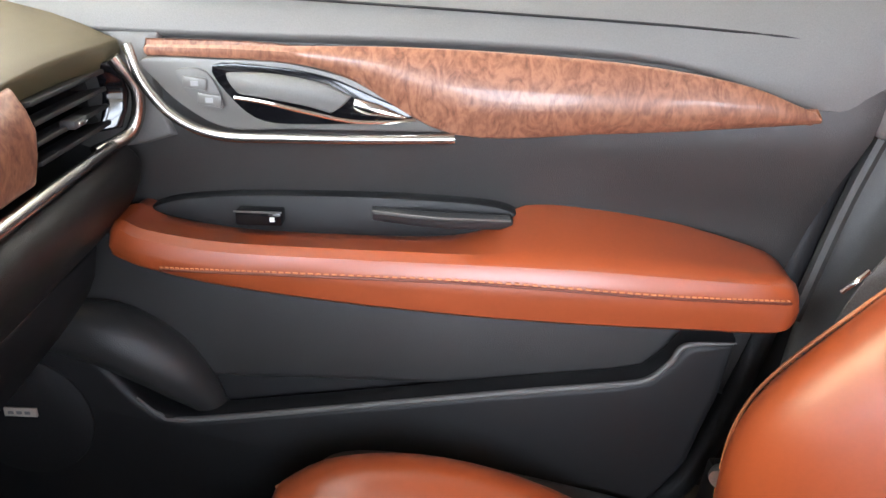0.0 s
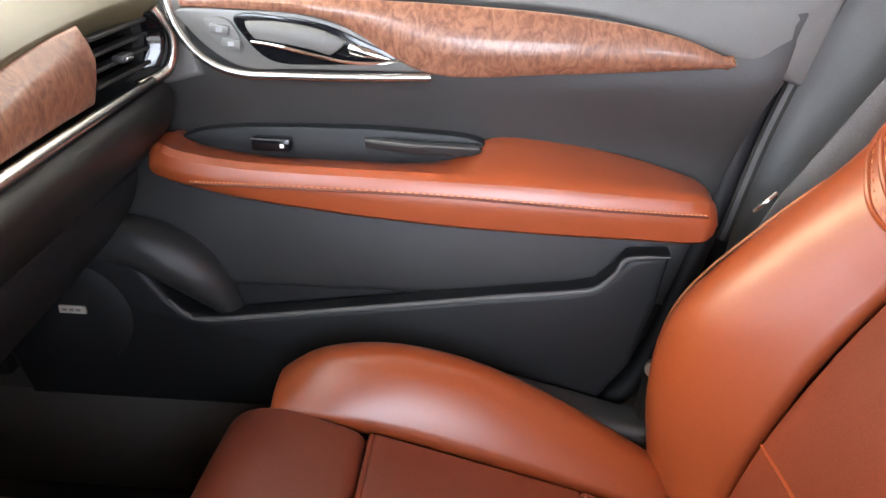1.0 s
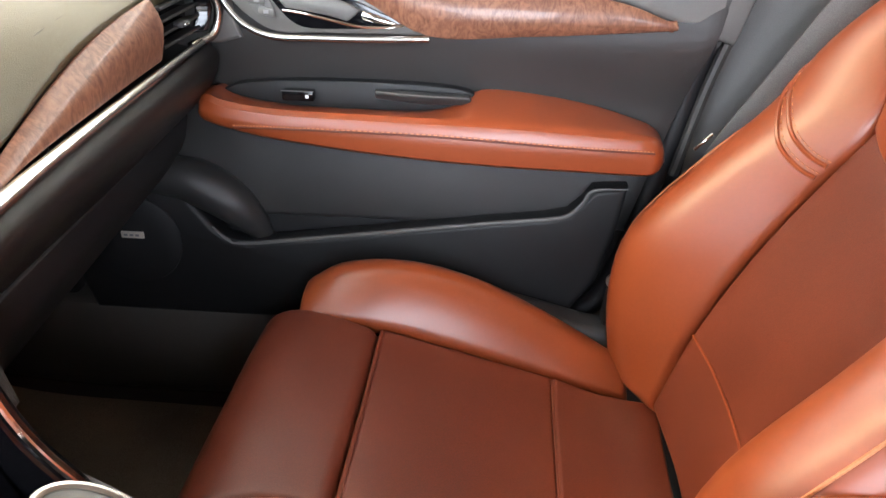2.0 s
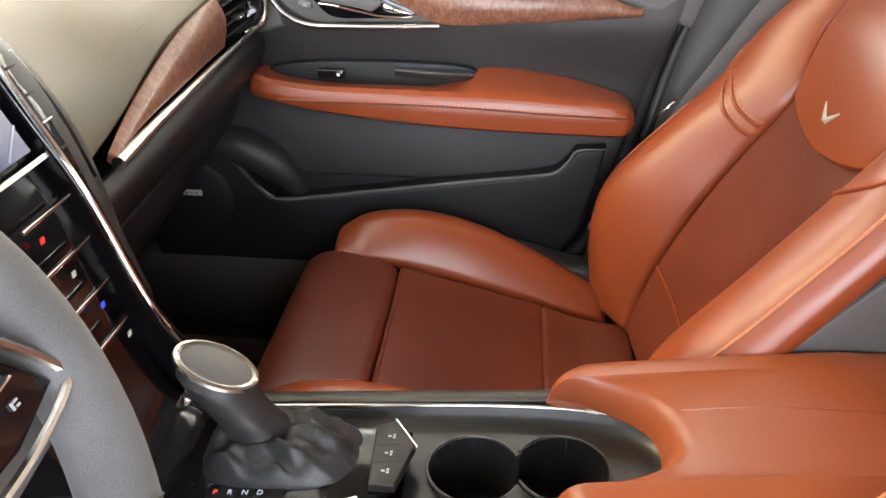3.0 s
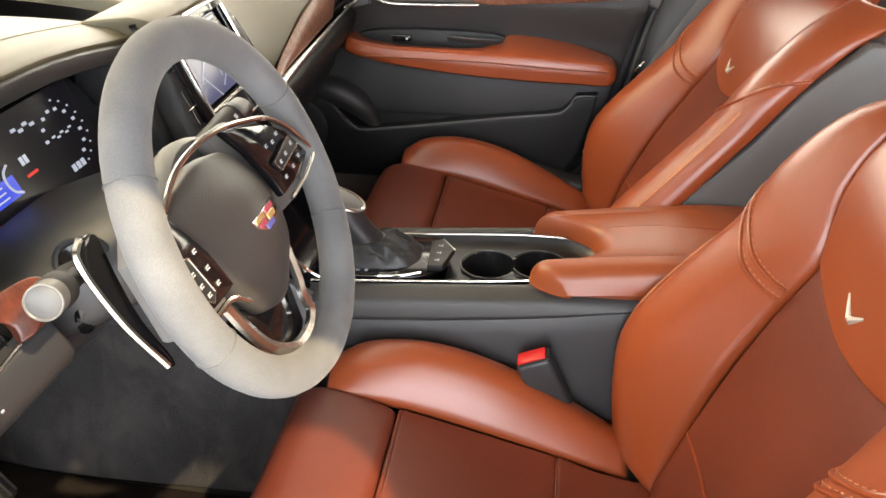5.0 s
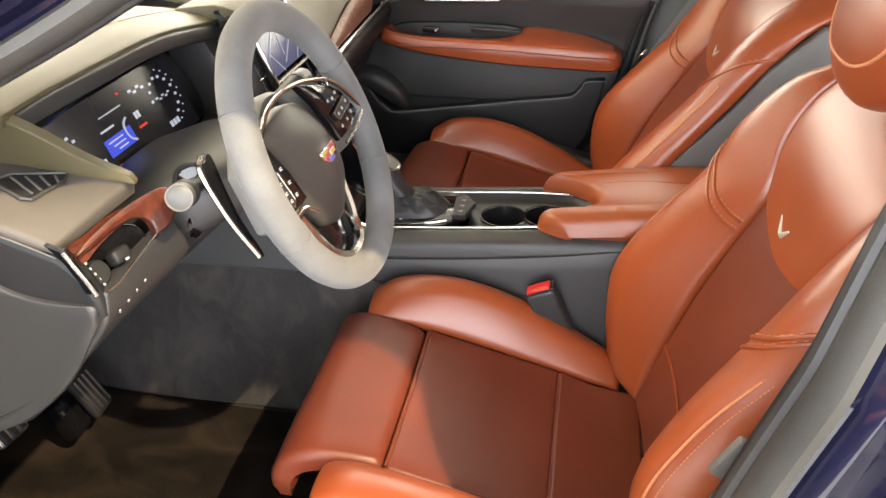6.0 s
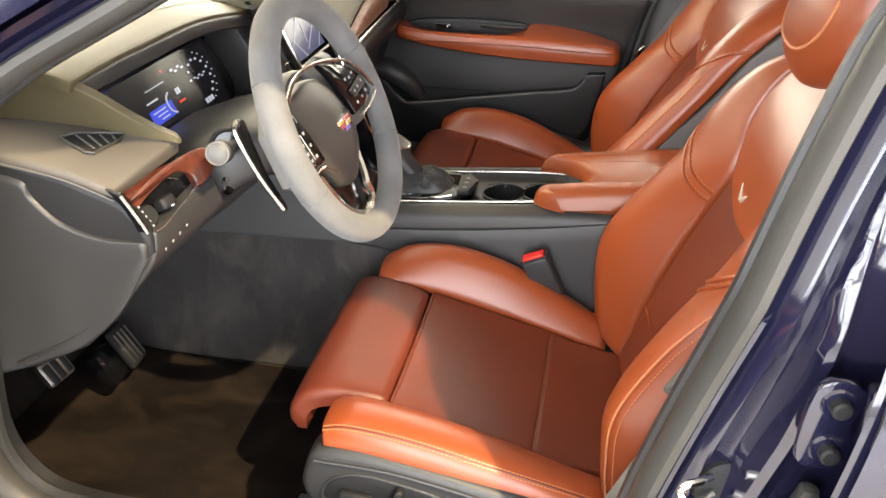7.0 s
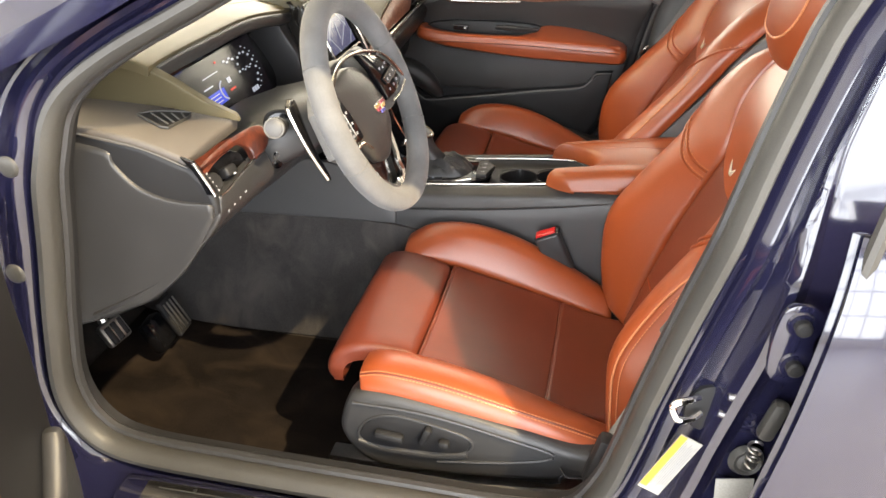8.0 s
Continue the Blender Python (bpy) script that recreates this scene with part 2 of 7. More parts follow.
def spline(points, n):
    """n + 1 points of a smooth curve through the points."""
    p = [Vector(q) for q in points]
    if len(p) == 2:
        return [p[0].lerp(p[1], i / n) for i in range(n + 1)]
    p = [p[0] * 2 - p[1]] + p + [p[-1] * 2 - p[-2]]
    out = []
    for i in range(n + 1):
        u = i / n * (len(p) - 3)
        k = min(int(u), len(p) - 4)
        t = u - k
        a, b, c, d = p[k:k + 4]
        out.append(0.5 * ((2 * b) + (c - a) * t + (2 * a - 5 * b + 4 * c - d) * t * t + (3 * b - a - 3 * c + d) * t ** 3))
    return out


def grid_of(rows, nu, nv):
    """A smooth net of points through a few control rows."""
    lines = [spline(r, nu) for r in rows]
    cols = [spline([ln[i] for ln in lines], nv) for i in range(nu + 1)]
    return [[cols[i][j] for i in range(nu + 1)] for j in range(nv + 1)]


def skin(bm, net, closed=False):
    vs = [[bm.verts.new(p) for p in row] for row in net]
    n = len(net[0])
    for a, b in zip(vs, vs[1:]):
        for i in range(n if closed else n - 1):
            k = (i + 1) % n
            bm.faces.new((a[i], a[k], b[k], b[i]))
    return vs


def pad(rows, out, nu=20, nv=20, edge=0.012, depth=0.03, crown=0.0):
    """A cushion: smooth face through the control rows, rounded over at its border, closed behind. out: the way it faces."""
    net = grid_of(rows, nu, nv)
    out = Vector(out)
    lu = sum((net[nv // 2][i + 1] - net[nv // 2][i]).length for i in range(nu))
    lv = sum((net[j + 1][nu // 2] - net[j][nu // 2]).length for j in range(nv))

    def near(n, length):
        e = min(edge / length, 0.3)
        k = [0.0, 0.08 * e, 0.3 * e, 0.65 * e, e]
        m = max(n - 8, 4)
        return k + [e + (1 - 2 * e) * i / m for i in range(1, m)] + [1 - x for x in reversed(k)]

    us, vs = near(nu, lu), near(nv, lv)
    fine = grid_of(rows, 4 * nu, 4 * nv)

    def at(u, v):
        a, b = u * 4 * nu, v * 4 * nv
        i, j = min(int(a), 4 * nu - 1), min(int(b), 4 * nv - 1)
        return fine[j][i].lerp(fine[j][i + 1], a - i).lerp(fine[j + 1][i].lerp(fine[j + 1][i + 1], a - i), b - j)

    face, back = [], []
    for v in vs:
        rf, rb = [], []
        for u in us:
            p = at(u, v)
            du = at(min(u + 0.02, 1), v) - at(max(u - 0.02, 0), v)
            dv = at(u, min(v + 0.02, 1)) - at(u, max(v - 0.02, 0))
            nn = du.cross(dv).normalized()
            if nn.dot(out) < 0:
                nn = -nn
            d1, d2 = min(u, 1 - u) * lu, min(v, 1 - v) * lv
            drop = 0.0
            for d in (d1, d2):
                w = 1 - min(d / edge, 1)
                drop += edge * (1 - math.sqrt(max(1 - w * w, 0)))
            bulge = crown * (16 * u * (1 - u) * v * (1 - v)) ** 0.6
            rf.append(p - nn * min(drop, edge) + nn * bulge)
            rb.append(p - nn * depth)
        face.append(rf)
        back.append(rb)
    bm = bmesh.new()
    a, b = skin(bm, face), skin(bm, back)
    ring = lambda g: g[0] + [r[-1] for r in g[1:]] + g[-1][-2::-1] + [r[0] for r in g[-2:0:-1]]
    ra, rb = ring(a), ring(b)
    for i in range(len(ra)):
        k = (i + 1) % len(ra)
        bm.faces.new((ra[i], ra[k], rb[k], rb[i]))
    bmesh.ops.recalc_face_normals(bm, faces=bm.faces)
    return bm


def sweep(points, section, n=40, up=(0, 0, 1), closed=False, scale=None, smooth=True):
    """A section of (side, up) points carried along a smooth path."""
    pts = spline(points, n) if smooth else [Vector(p) for p in points]
    if closed:
        pts = pts[:-1]
    up = Vector(up)
    bm = bmesh.new()
    net = []
    for i, p in enumerate(pts):
        a = pts[i - 1] if (i or closed) else p
        b = pts[(i + 1) % len(pts)] if (i < len(pts) - 1 or closed) else p
        t = (b - a).normalized()
        side = t.cross(up).normalized()
        top = side.cross(t)
        k = scale(i / max(len(pts) - 1, 1)) if scale else 1.0
        net.append([p + side * (x * k) + top * (y * k) for x, y in section])
    if closed:
        net.append(net[0])
    vs = skin(bm, net, closed=True)
    if not closed:
        bm.faces.new(list(reversed(vs[0])))
        bm.faces.new(vs[-1])
    else:
        bmesh.ops.remove_doubles(bm, verts=bm.verts, dist=1e-6)
    bmesh.ops.recalc_face_normals(bm, faces=bm.faces)
    return bm


def circle(r, n=10, squash=1.0):
    return [(r * math.cos(2 * math.pi * i / n), squash * r * math.sin(2 * math.pi * i / n)) for i in range(n)]


def tube(points, r, n=40, sides=8, closed=False, up=(0, 0, 1), scale=None):
    return sweep(points, circle(r, sides), n, up, closed, scale)


def plate(outline, axis, at, thick, bevel=0.002, segments=2):
    """A flat outline of two coordinates, drawn out along an axis from at to at + thick, with rounded edges."""
    bm = bmesh.new()
    k = "xyz".index(axis)
    rest = [i for i in range(3) if i != k]

    def place(a, b, c):
        v = [0, 0, 0]
        v[rest[0]], v[rest[1]], v[k] = a, b, c
        return bm.verts.new(v)

    lo = [place(a, b, at) for a, b in outline]
    hi = [place(a, b, at + thick) for a, b in outline]
    n = len(outline)
    bm.faces.new(lo)
    bm.faces.new(list(reversed(hi)))
    for i in range(n):
        bm.faces.new((lo[i], hi[i], hi[(i + 1) % n], lo[(i + 1) % n]))
    bmesh.ops.recalc_face_normals(bm, faces=bm.faces)
    if bevel:
        es = [e for e in bm.edges if (e.verts[0] in lo) == (e.verts[1] in lo)]
        bmesh.ops.bevel(bm, geom=es, offset=bevel, segments=segments, affect="EDGES", profile=0.5)
    return bm


def smooth2(points, n, closed=True):
    """A smooth closed outline of two coordinates."""
    p = [(a, b, 0) for a, b in points]
    if closed:
        m = len(p)
        q = spline(p[-2:] + p + p[:2], n * (m + 3))
        q = q[2 * n: (m + 2) * n]
    else:
        q = spline(p, n)
    return [(v.x, v.y) for v in q]


def block(centre, size, bevel=0.003, turn=None, segments=2, taper=None):
    bm = bmesh.new()
    bmesh.ops.create_cube(bm, size=1.0)
    bmesh.ops.scale(bm, verts=bm.verts, vec=size)
    if taper:
        for v in bm.verts:
            if v.co.z > 0:
                v.co.x *= taper
                v.co.y *= taper
    if bevel:
        bmesh.ops.bevel(bm, geom=bm.edges[:], offset=min(bevel, 0.45 * min(size)), segments=segments, affect="EDGES", profile=0.5)
    m = turn.to_4x4() if turn else Matrix()
    bmesh.ops.transform(bm, matrix=Matrix.Translation(centre) @ m, verts=bm.verts)
    return bm


def lathe(profile, matrix, n=28):
    """Turns (radius, height) points round the local z of the matrix."""
    bm = bmesh.new()
    net = [[matrix @ Vector((r * math.cos(2 * math.pi * i / n), r * math.sin(2 * math.pi * i / n), h)) for i in range(n)] for r, h in profile]
    vs = skin(bm, net, closed=True)
    if profile[0][0] > 0:
        bm.faces.new(vs[0])
    if profile[-1][0] > 0:
        bm.faces.new(vs[-1])
    bmesh.ops.remove_doubles(bm, verts=bm.verts, dist=1e-6)
    bmesh.ops.recalc_face_normals(bm, faces=bm.faces)
    return bm


def joined(*bms):
    out = bmesh.new()
    for b in bms:
        me = bpy.data.meshes.new("scrap")
        b.to_mesh(me)
        b.free()
        out.from_mesh(me)
        bpy.data.meshes.remove(me)
    return out


def along(eye, normal, up=(0, 0, 1)):
    """A matrix whose z is the normal and whose y is near up."""
    z = Vector(normal).normalized()
    x = Vector(up).cross(z).normalized()
    y = z.cross(x)
    return Matrix.Translation(eye) @ Matrix((x, y, z)).transposed().to_4x4()


def on_net(rows, path, lift, out, nu=24, nv=40):
    """Points on the smooth net of the rows, at (across, along) places from 0 to 1, lifted towards out."""
    net = grid_of(rows, nu, nv)
    res = []
    for u, v in path:
        i, j = min(max(int(round(u * nu)), 1), nu - 1), min(max(int(round(v * nv)), 1), nv - 1)
        a, b = u * nu, v * nv
        i0, j0 = min(int(a), nu - 1), min(int(b), nv - 1)
        p = net[j0][i0].lerp(net[j0][i0 + 1], a - i0).lerp(net[j0 + 1][i0].lerp(net[j0 + 1][i0 + 1], a - i0), b - j0)
        n = (net[j][i + 1] - net[j][i - 1]).cross(net[j + 1][i] - net[j - 1][i]).normalized()
        if n.dot(Vector(out)) < 0:
            n = -n
        res.append(p + n * lift)
    return res


def dashes(path, n, length, r, lift=0.0):
    """Thread: short rods along a path, as one mesh."""
    pts = spline(path, n * 2)
    bm = bmesh.new()
    for i in range(0, 2 * n, 2):
        a = pts[i]
        d = (pts[i + 1] - a)
        if d.length < 1e-6:
            continue
        d = d.normalized() * min(length, d.length * 1.3)
        m = along(a + d / 2, d, (0.3, 0.2, 1))
        bmesh.ops.create_cone(bm, cap_ends=True, segments=5, radius1=r, radius2=r, depth=d.length, matrix=m)
    return bm

# ---- the hall round the car ----
def hall():
    X0, X1, Y0, Y1, H = -7.0, 8.0, -6.5, 6.5, 5.2
    solid("ground", block(((X0 + X1) / 2, 0, -0.05), (X1 - X0, Y1 - Y0, 0.1), 0), CONCRETE, "polished grey concrete hall floor", "floor", "structure")
    solid("ceiling", block(((X0 + X1) / 2, 0, H + 0.1), (X1 - X0 + 0.4, Y1 - Y0 + 0.4, 0.2), 0), WALLPAINT, "white painted hall ceiling", "ceiling", "structure")
    solid("wall_north", block((X0 - 0.1, 0, H / 2), (0.2, Y1 - Y0, H), 0), WALLPAINT, "white painted hall wall", "wall", "structure")
    solid("wall_south", block((X1 + 0.1, 0, H / 2), (0.2, Y1 - Y0, H), 0), WALLPAINT, "white painted hall wall", "wall", "structure")
    # tall windows along both long sides
    sill, head, pier = 0.35, 4.7, 0.35
    bays = 5
    w = (X1 - X0) / bays
    count = 0
    for Y, nm in ((Y0 - 0.1, "wall_west"), (Y1 + 0.1, "wall_east")):
        bits = [block(((X0 + X1) / 2, Y, sill / 2), (X1 - X0, 0.2, sill), 0), block(((X0 + X1) / 2, Y, (head + H) / 2), (X1 - X0, 0.2, H - head), 0)]
        for i in range(bays + 1):
            bits.append(block((X0 + i * w, Y, (sill + head) / 2), (pier, 0.2, head - sill), 0))
        solid(nm, joined(*bits), WALLPAINT, "white painted hall wall with tall window openings", "wall", "structure")
        for i in range(bays):
            count += 1
            a, b = X0 + i * w + pier / 2, X0 + (i + 1) * w - pier / 2
            win = thing("window_%d" % count, ((a + b) / 2, Y, sill), "tall hall window with dark steel glazing bars", "window", "structure")
            bars = [block(((a + b) / 2, Y, z), (b - a, 0.06, 0.06), 0.004) for z in (sill + 0.03, head - 0.03)]
            bars += [block((x, Y, (sill + head) / 2), (0.06, 0.06, head - sill), 0.004) for x in (a + 0.03, b - 0.03)]
            part("window_frame", joined(*bars), STEEL, win)
            for k in (1, 2):
                part("glazing_bar", block((a + (b - a) * k / 3, Y, (sill + head) / 2), (0.05, 0.04, head - sill - 0.12), 0.003), STEEL, win)
            for k in (1, 2, 3):
                part("glazing_bar", block(((a + b) / 2, Y, sill + (head - sill) * k / 4), (b - a - 0.12, 0.036, 0.05), 0.003), STEEL, win)


hall()

# ---- car body ----
def loop_side(n):
    """The driver's door opening, as a closed loop of (x, z)."""
    pts = [(-0.18, 1.130), (-0.327, 1.052), (-0.398, 0.995), (-0.424, 0.925), (-0.448, 0.80), (-0.474, 0.672), (-0.488, 0.56), (-0.462, 0.492), (-0.40, 0.462),
           (-0.25, 0.454), (0.0, 0.450), (0.17, 0.448), (0.244, 0.464), (0.283, 0.525), (0.305, 0.60), (0.322, 0.675), (0.352, 0.790), (0.385, 0.905), (0.414, 1.01), (0.446, 1.11), (0.487, 1.22), (0.43, 1.318), (0.20, 1.338), (0.02, 1.245)]
    return smooth2(pts, n)


LOOP = loop_side(6)


def offset_loop(loop, d):
    out = []
    n = len(loop)
    for i in range(n):
        ax, az = loop[i - 2]
        bx, bz = loop[(i + 2) % n]
        t = Vector((bx - ax, bz - az)).normalized()
        nx, nz = -t.y, t.x
        out.append((loop[i][0] - nx * -d, loop[i][1] - nz * -d))
    return out


def ring_strip(rings):
    """Closed loops of points, skinned one to the next."""
    bm = bmesh.new()
    skin(bm, rings, closed=True)
    bmesh.ops.recalc_face_normals(bm, faces=bm.faces)
    return bm


def lean_y(z):
    """How far the body side leans in above the waist."""
    return 0.0 if z < 0.9 else (z - 0.9) * 0.20


def body_side():
    sgn = 1 if sum(LOOP[i][0] * LOOP[(i + 1) % len(LOOP)][1] - LOOP[(i + 1) % len(LOOP)][0] * LOOP[i][1] for i in range(len(LOOP))) < 0 else -1

    def ring(d, y):
        return [(x, y + lean_y(z), z) for x, z in offset_loop(LOOP, sgn * d)]

    car = thing("car", (0.0, -0.82, 0.30), "dark navy blue painted car body around the open driver door", "car body")
    def out_ring(d, flat, foot):
        """Far from the seal the posts stay flat, the sill rolls outwards, and the grooves run together towards the roof."""
        out = []
        for (x, z), (x1, z1) in zip(LOOP, offset_loop(LOOP, sgn * 1.0)):
            rise = min(max((z - 0.80) / 0.22, 0.0), 1.0)
            k = d if d < 0.034 or d > 0.15 else 0.034 + (d - 0.034) * (1 - 0.55 * rise)
            px, pz = x + (x1 - x) * k, z + (z1 - z) * k
            out.append((px, (foot if pz < 0.46 else flat) + lean_y(pz) + (0.16 * max(pz - 0.86, 0) if d > 0.07 else 0.0), pz))
        return out

    part("door_opening", ring_strip([ring(0.001, -0.746), ring(0.004, -0.758), ring(0.022, -0.766), ring(0.028, -0.778), out_ring(0.036, -0.782, -0.785), out_ring(0.046, -0.772, -0.797), out_ring(0.058, -0.770, -0.806), out_ring(0.068, -0.786, -0.818),
                                     out_ring(0.076, -0.800, -0.832), out_ring(0.086, -0.802, -0.850), out_ring(0.096, -0.790, -0.868), out_ring(0.108, -0.778, -0.876), out_ring(0.125, -0.776, -0.882), out_ring(0.17, -0.782, -0.888), out_ring(0.20, -0.78, -0.88)]), PAINT, car)
    part("inner_trim", ring_strip([ring(-0.003, -0.712), ring(-0.002, -0.728), ring(0.001, -0.746)]), BLACK, car, "black trim inside the door opening")
    sec = [(-0.002, -0.742), (-0.007, -0.748), (-0.009, -0.760), (-0.005, -0.772), (0.003, -0.779), (0.011, -0.778), (0.014, -0.772), (0.009, -0.767), (0.004, -0.764), (0.002, -0.745)]
    part("door_seal", ring_strip([ring(d, y) for d, y in sec] + [ring(*sec[0])]), RUBBER, car, "grey rubber door seal")
    sec = [(-0.008, -0.730), (-0.012, -0.735), (-0.011, -0.743), (-0.006, -0.746), (-0.003, -0.743), (-0.003, -0.730)]
    part("seal_lip", ring_strip([ring(d, y) for d, y in sec] + [ring(*sec[0])]), DARK, car, "dark inner lip of the seal")
    # sill cover and scuff plate
    part("sill_cover", pad([[(-0.42, -0.735, 0.442), (0.0, -0.735, 0.436), (0.26, -0.735, 0.46)], [(-0.42, -0.70, 0.436), (0.0, -0.70, 0.428), (0.26, -0.70, 0.45)],
                            [(-0.44, -0.655, 0.39), (0.0, -0.655, 0.38), (0.27, -0.655, 0.40)], [(-0.46, -0.64, 0.30), (0.0, -0.64, 0.30), (0.28, -0.64, 0.30)]],
                           (0, 0.6, 0.8), 16, 12, 0.008, 0.03), CARPET, car, "dark carpeted sill cover")
    part("sill_step", pad([[(x, -0.782, 0.440), (x, -0.800, 0.446), (x, -0.835, 0.441), (x, -0.868, 0.415), (x, -0.880, 0.36)] for x in (-0.40, -0.20, 0.0, 0.18)], (0, -0.4, 1), 20, 16, 0.008, 0.02), PAINT, car)
    sp = part("scuff_plate", block((-0.085, -0.818, 0.4475), (0.54, 0.034, 0.004), 0.0012, Euler((radians(7), 0, 0)).to_matrix()), CHROME, car, "brushed metal scuff plate")
    part("scuff_groove", block((-0.085, -0.812, 0.4502), (0.50, 0.0016, 0.0012), 0, Euler((radians(7), 0, 0)).to_matrix()), DARK, sp)
    # blind plugs in the hinge pillar
    for x, z in ((-0.452, 0.936), (-0.486, 0.786)):
        part("plug", lathe([(0.0, 0.004), (0.010, 0.004), (0.013, 0.002), (0.014, 0.0)], along((x + 0.012, -0.806, z), (0, -1, 0))), RUBBER, car, "grey rubber blind plug")
    # striker of the lock
    part("striker_plate", lathe([(0.0, 0.004), (0.024, 0.004), (0.030, 0.002), (0.031, -0.006)], along((0.394, -0.776, 0.690), (0.25, -0.95, 0.1))), RUBBER_BLACK, car)
    part("striker", tube([(0.378, -0.788, 0.712), (0.366, -0.800, 0.716), (0.352, -0.808, 0.716), (0.349, -0.809, 0.709), (0.354, -0.809, 0.697), (0.361, -0.808, 0.693), (0.372, -0.800, 0.690), (0.382, -0.788, 0.690)], 0.0044, 50, 8), BRIGHT, car, "bright steel lock striker loop")
    # label on the pillar foot
    m = along((0.356, -0.806, 0.622), (0.10, -0.99, 0.05), (0.46, 0.05, 0.88))
    lab = bmesh.new()
    bmesh.ops.create_cube(lab, size=1.0, matrix=m @ Matrix.Diagonal((0.029, 0.090, 0.0016, 1)))
    lab = part("pillar_label", lab, PAPER, car, "white and yellow information label")
    top = bmesh.new()
    bmesh.ops.create_cube(top, size=1.0, matrix=m @ Matrix.Translation((-0.0100, 0.002, 0.0012)) @ Matrix.Diagonal((0.0085, 0.084, 0.0008, 1)))
    part("label_band", top, YELLOW, lab, "yellow band")
    for k in range(7):
        bar = bmesh.new()
        bmesh.ops.create_cube(bar, size=1.0, matrix=m @ Matrix.Translation((-0.0035 + 0.0025 * k, 0.002, 0.0012)) @ Matrix.Diagonal((0.0011, 0.074 - 0.006 * (k % 3), 0.0006, 1)))
        part("print_line", bar, GREYMARK, lab)
    # lower pillar bolt, grommet and white tag
    part("grommet", lathe([(0.0, 0.010), (0.008, 0.010), (0.012, 0.006), (0.016, 0.008), (0.020, 0.002), (0.021, 0.0)], along((0.442, -0.790, 0.632), (0.15, -0.98, 0.1))), RUBBER, car)
    part("tag", block((0.434, -0.800, 0.590), (0.044, 0.002, 0.040), 0.0006, Euler((0, radians(-4), radians(8))).to_matrix()), PAPER, car, "small white tag")
    # door check spring and rubber boot low on the pillar
    part("check_boot", block((0.458, -0.800, 0.703), (0.020, 0.02, 0.055), 0.008, Euler((0, radians(14), 0)).to_matrix()), RUBBER, car, "grey rubber wiring boot")
    part("spring", tube([(0.446 + 0.007 * math.cos(a), -0.802 + 0.007 * math.sin(a), 0.668 - 0.0018 * a) for a in [0.5 * k for k in range(36)]], 0.0018, 110, 5, up=(1, 0, 0.2)), METAL, car)
    return car


body_side()


def rear_hinge():
    h = thing("door_hinge", (0.456, -0.84, 0.82), "navy painted steel hinge of the rear door with two bolts", "hinge")
    m = along((0.456, -0.816, 0.822), (0.1, -0.99, 0.05))

    def local(bm):
        bmesh.ops.transform(bm, matrix=m, verts=bm.verts)
        return bm
    part("hinge_leaf", local(plate(smooth2([(-0.020, 0.034), (-0.024, -0.036), (0.004, -0.046), (0.022, -0.03), (0.016, 0.0), (0.024, 0.030), (0.004, 0.046)], 4), "z", 0.0, 0.009, 0.003)), PAINT, h)
    for z in (0.024, -0.024):
        part("washer", local(lathe([(0.0, 0.012), (0.0135, 0.012), (0.015, 0.009)], Matrix.Translation((0, z, 0)))), PAINT, h)
        part("bolt", local(lathe([(0.0, 0.022), (0.0065, 0.022), (0.0085, 0.020), (0.0085, 0.012)], Matrix.Translation((0, z, 0)), 20)), RUBBER_BLACK, h)
    part("knuckle", local(lathe([(0.0, 0.04), (0.008, 0.04), (0.008, -0.04), (0.0, -0.04)], Matrix.Translation((0.030, 0, 0.006)) @ pose(0, 0, 0, 90, 0, 0))), PAINT, h)


rear_hinge()


def rear_door():
    d = thing("rear_door", (0.95, -0.88, 0.35), "navy blue painted rear passenger door, glossy", "car door")
    rows = []
    for z, y in ((0.36, -0.845), (0.46, -0.868), (0.60, -0.886), (0.74, -0.892), (0.83, -0.886), (0.90, -0.872), (0.96, -0.845)):
        x0 = 0.428 + 0.145 * max(z - 0.50, 0)
        rows.append([(x0, y + 0.012, z), (x0 + 0.012, y, z), (0.75, y - 0.006, z), (1.10, y - 0.004, z), (1.52, y + 0.02, z)])
    part("door_skin", pad(rows, (0, -1, 0), 26, 20, 0.004, 0.014), PAINT, d)
    part("edge_moulding", sweep([(0.430, -0.850, 0.40), (0.432, -0.862, 0.52), (0.450, -0.868, 0.66), (0.472, -0.866, 0.80), (0.494, -0.85, 0.94), (0.525, -0.815, 1.08), (0.56, -0.77, 1.24)], circle(0.008, 8), 40, (0, 1, 0)), RUBBER, d, "grey rubber edge moulding")
    part("window_frame", sweep([(0.53, -0.835, 0.965), (0.80, -0.84, 0.975), (1.15, -0.84, 0.97), (1.45, -0.82, 0.955)], [(-0.006, -0.012), (0.008, -0.012), (0.008, 0.012), (-0.006, 0.012)], 24), BRIGHT, d, "bright waist moulding")
    part("side_glass", plate([(0.55, 0.97), (0.60, 1.30), (1.15, 1.30), (1.42, 0.97)], "y", -0.80, 0.004, 0), GLASS, d).visible_shadow = False
    part("door_inner", plate([(0.52, 0.40), (0.56, 0.95), (1.50, 0.95), (1.50, 0.40)], "y", -0.83, 0.03, 0.004), DARK, d)


rear_door()


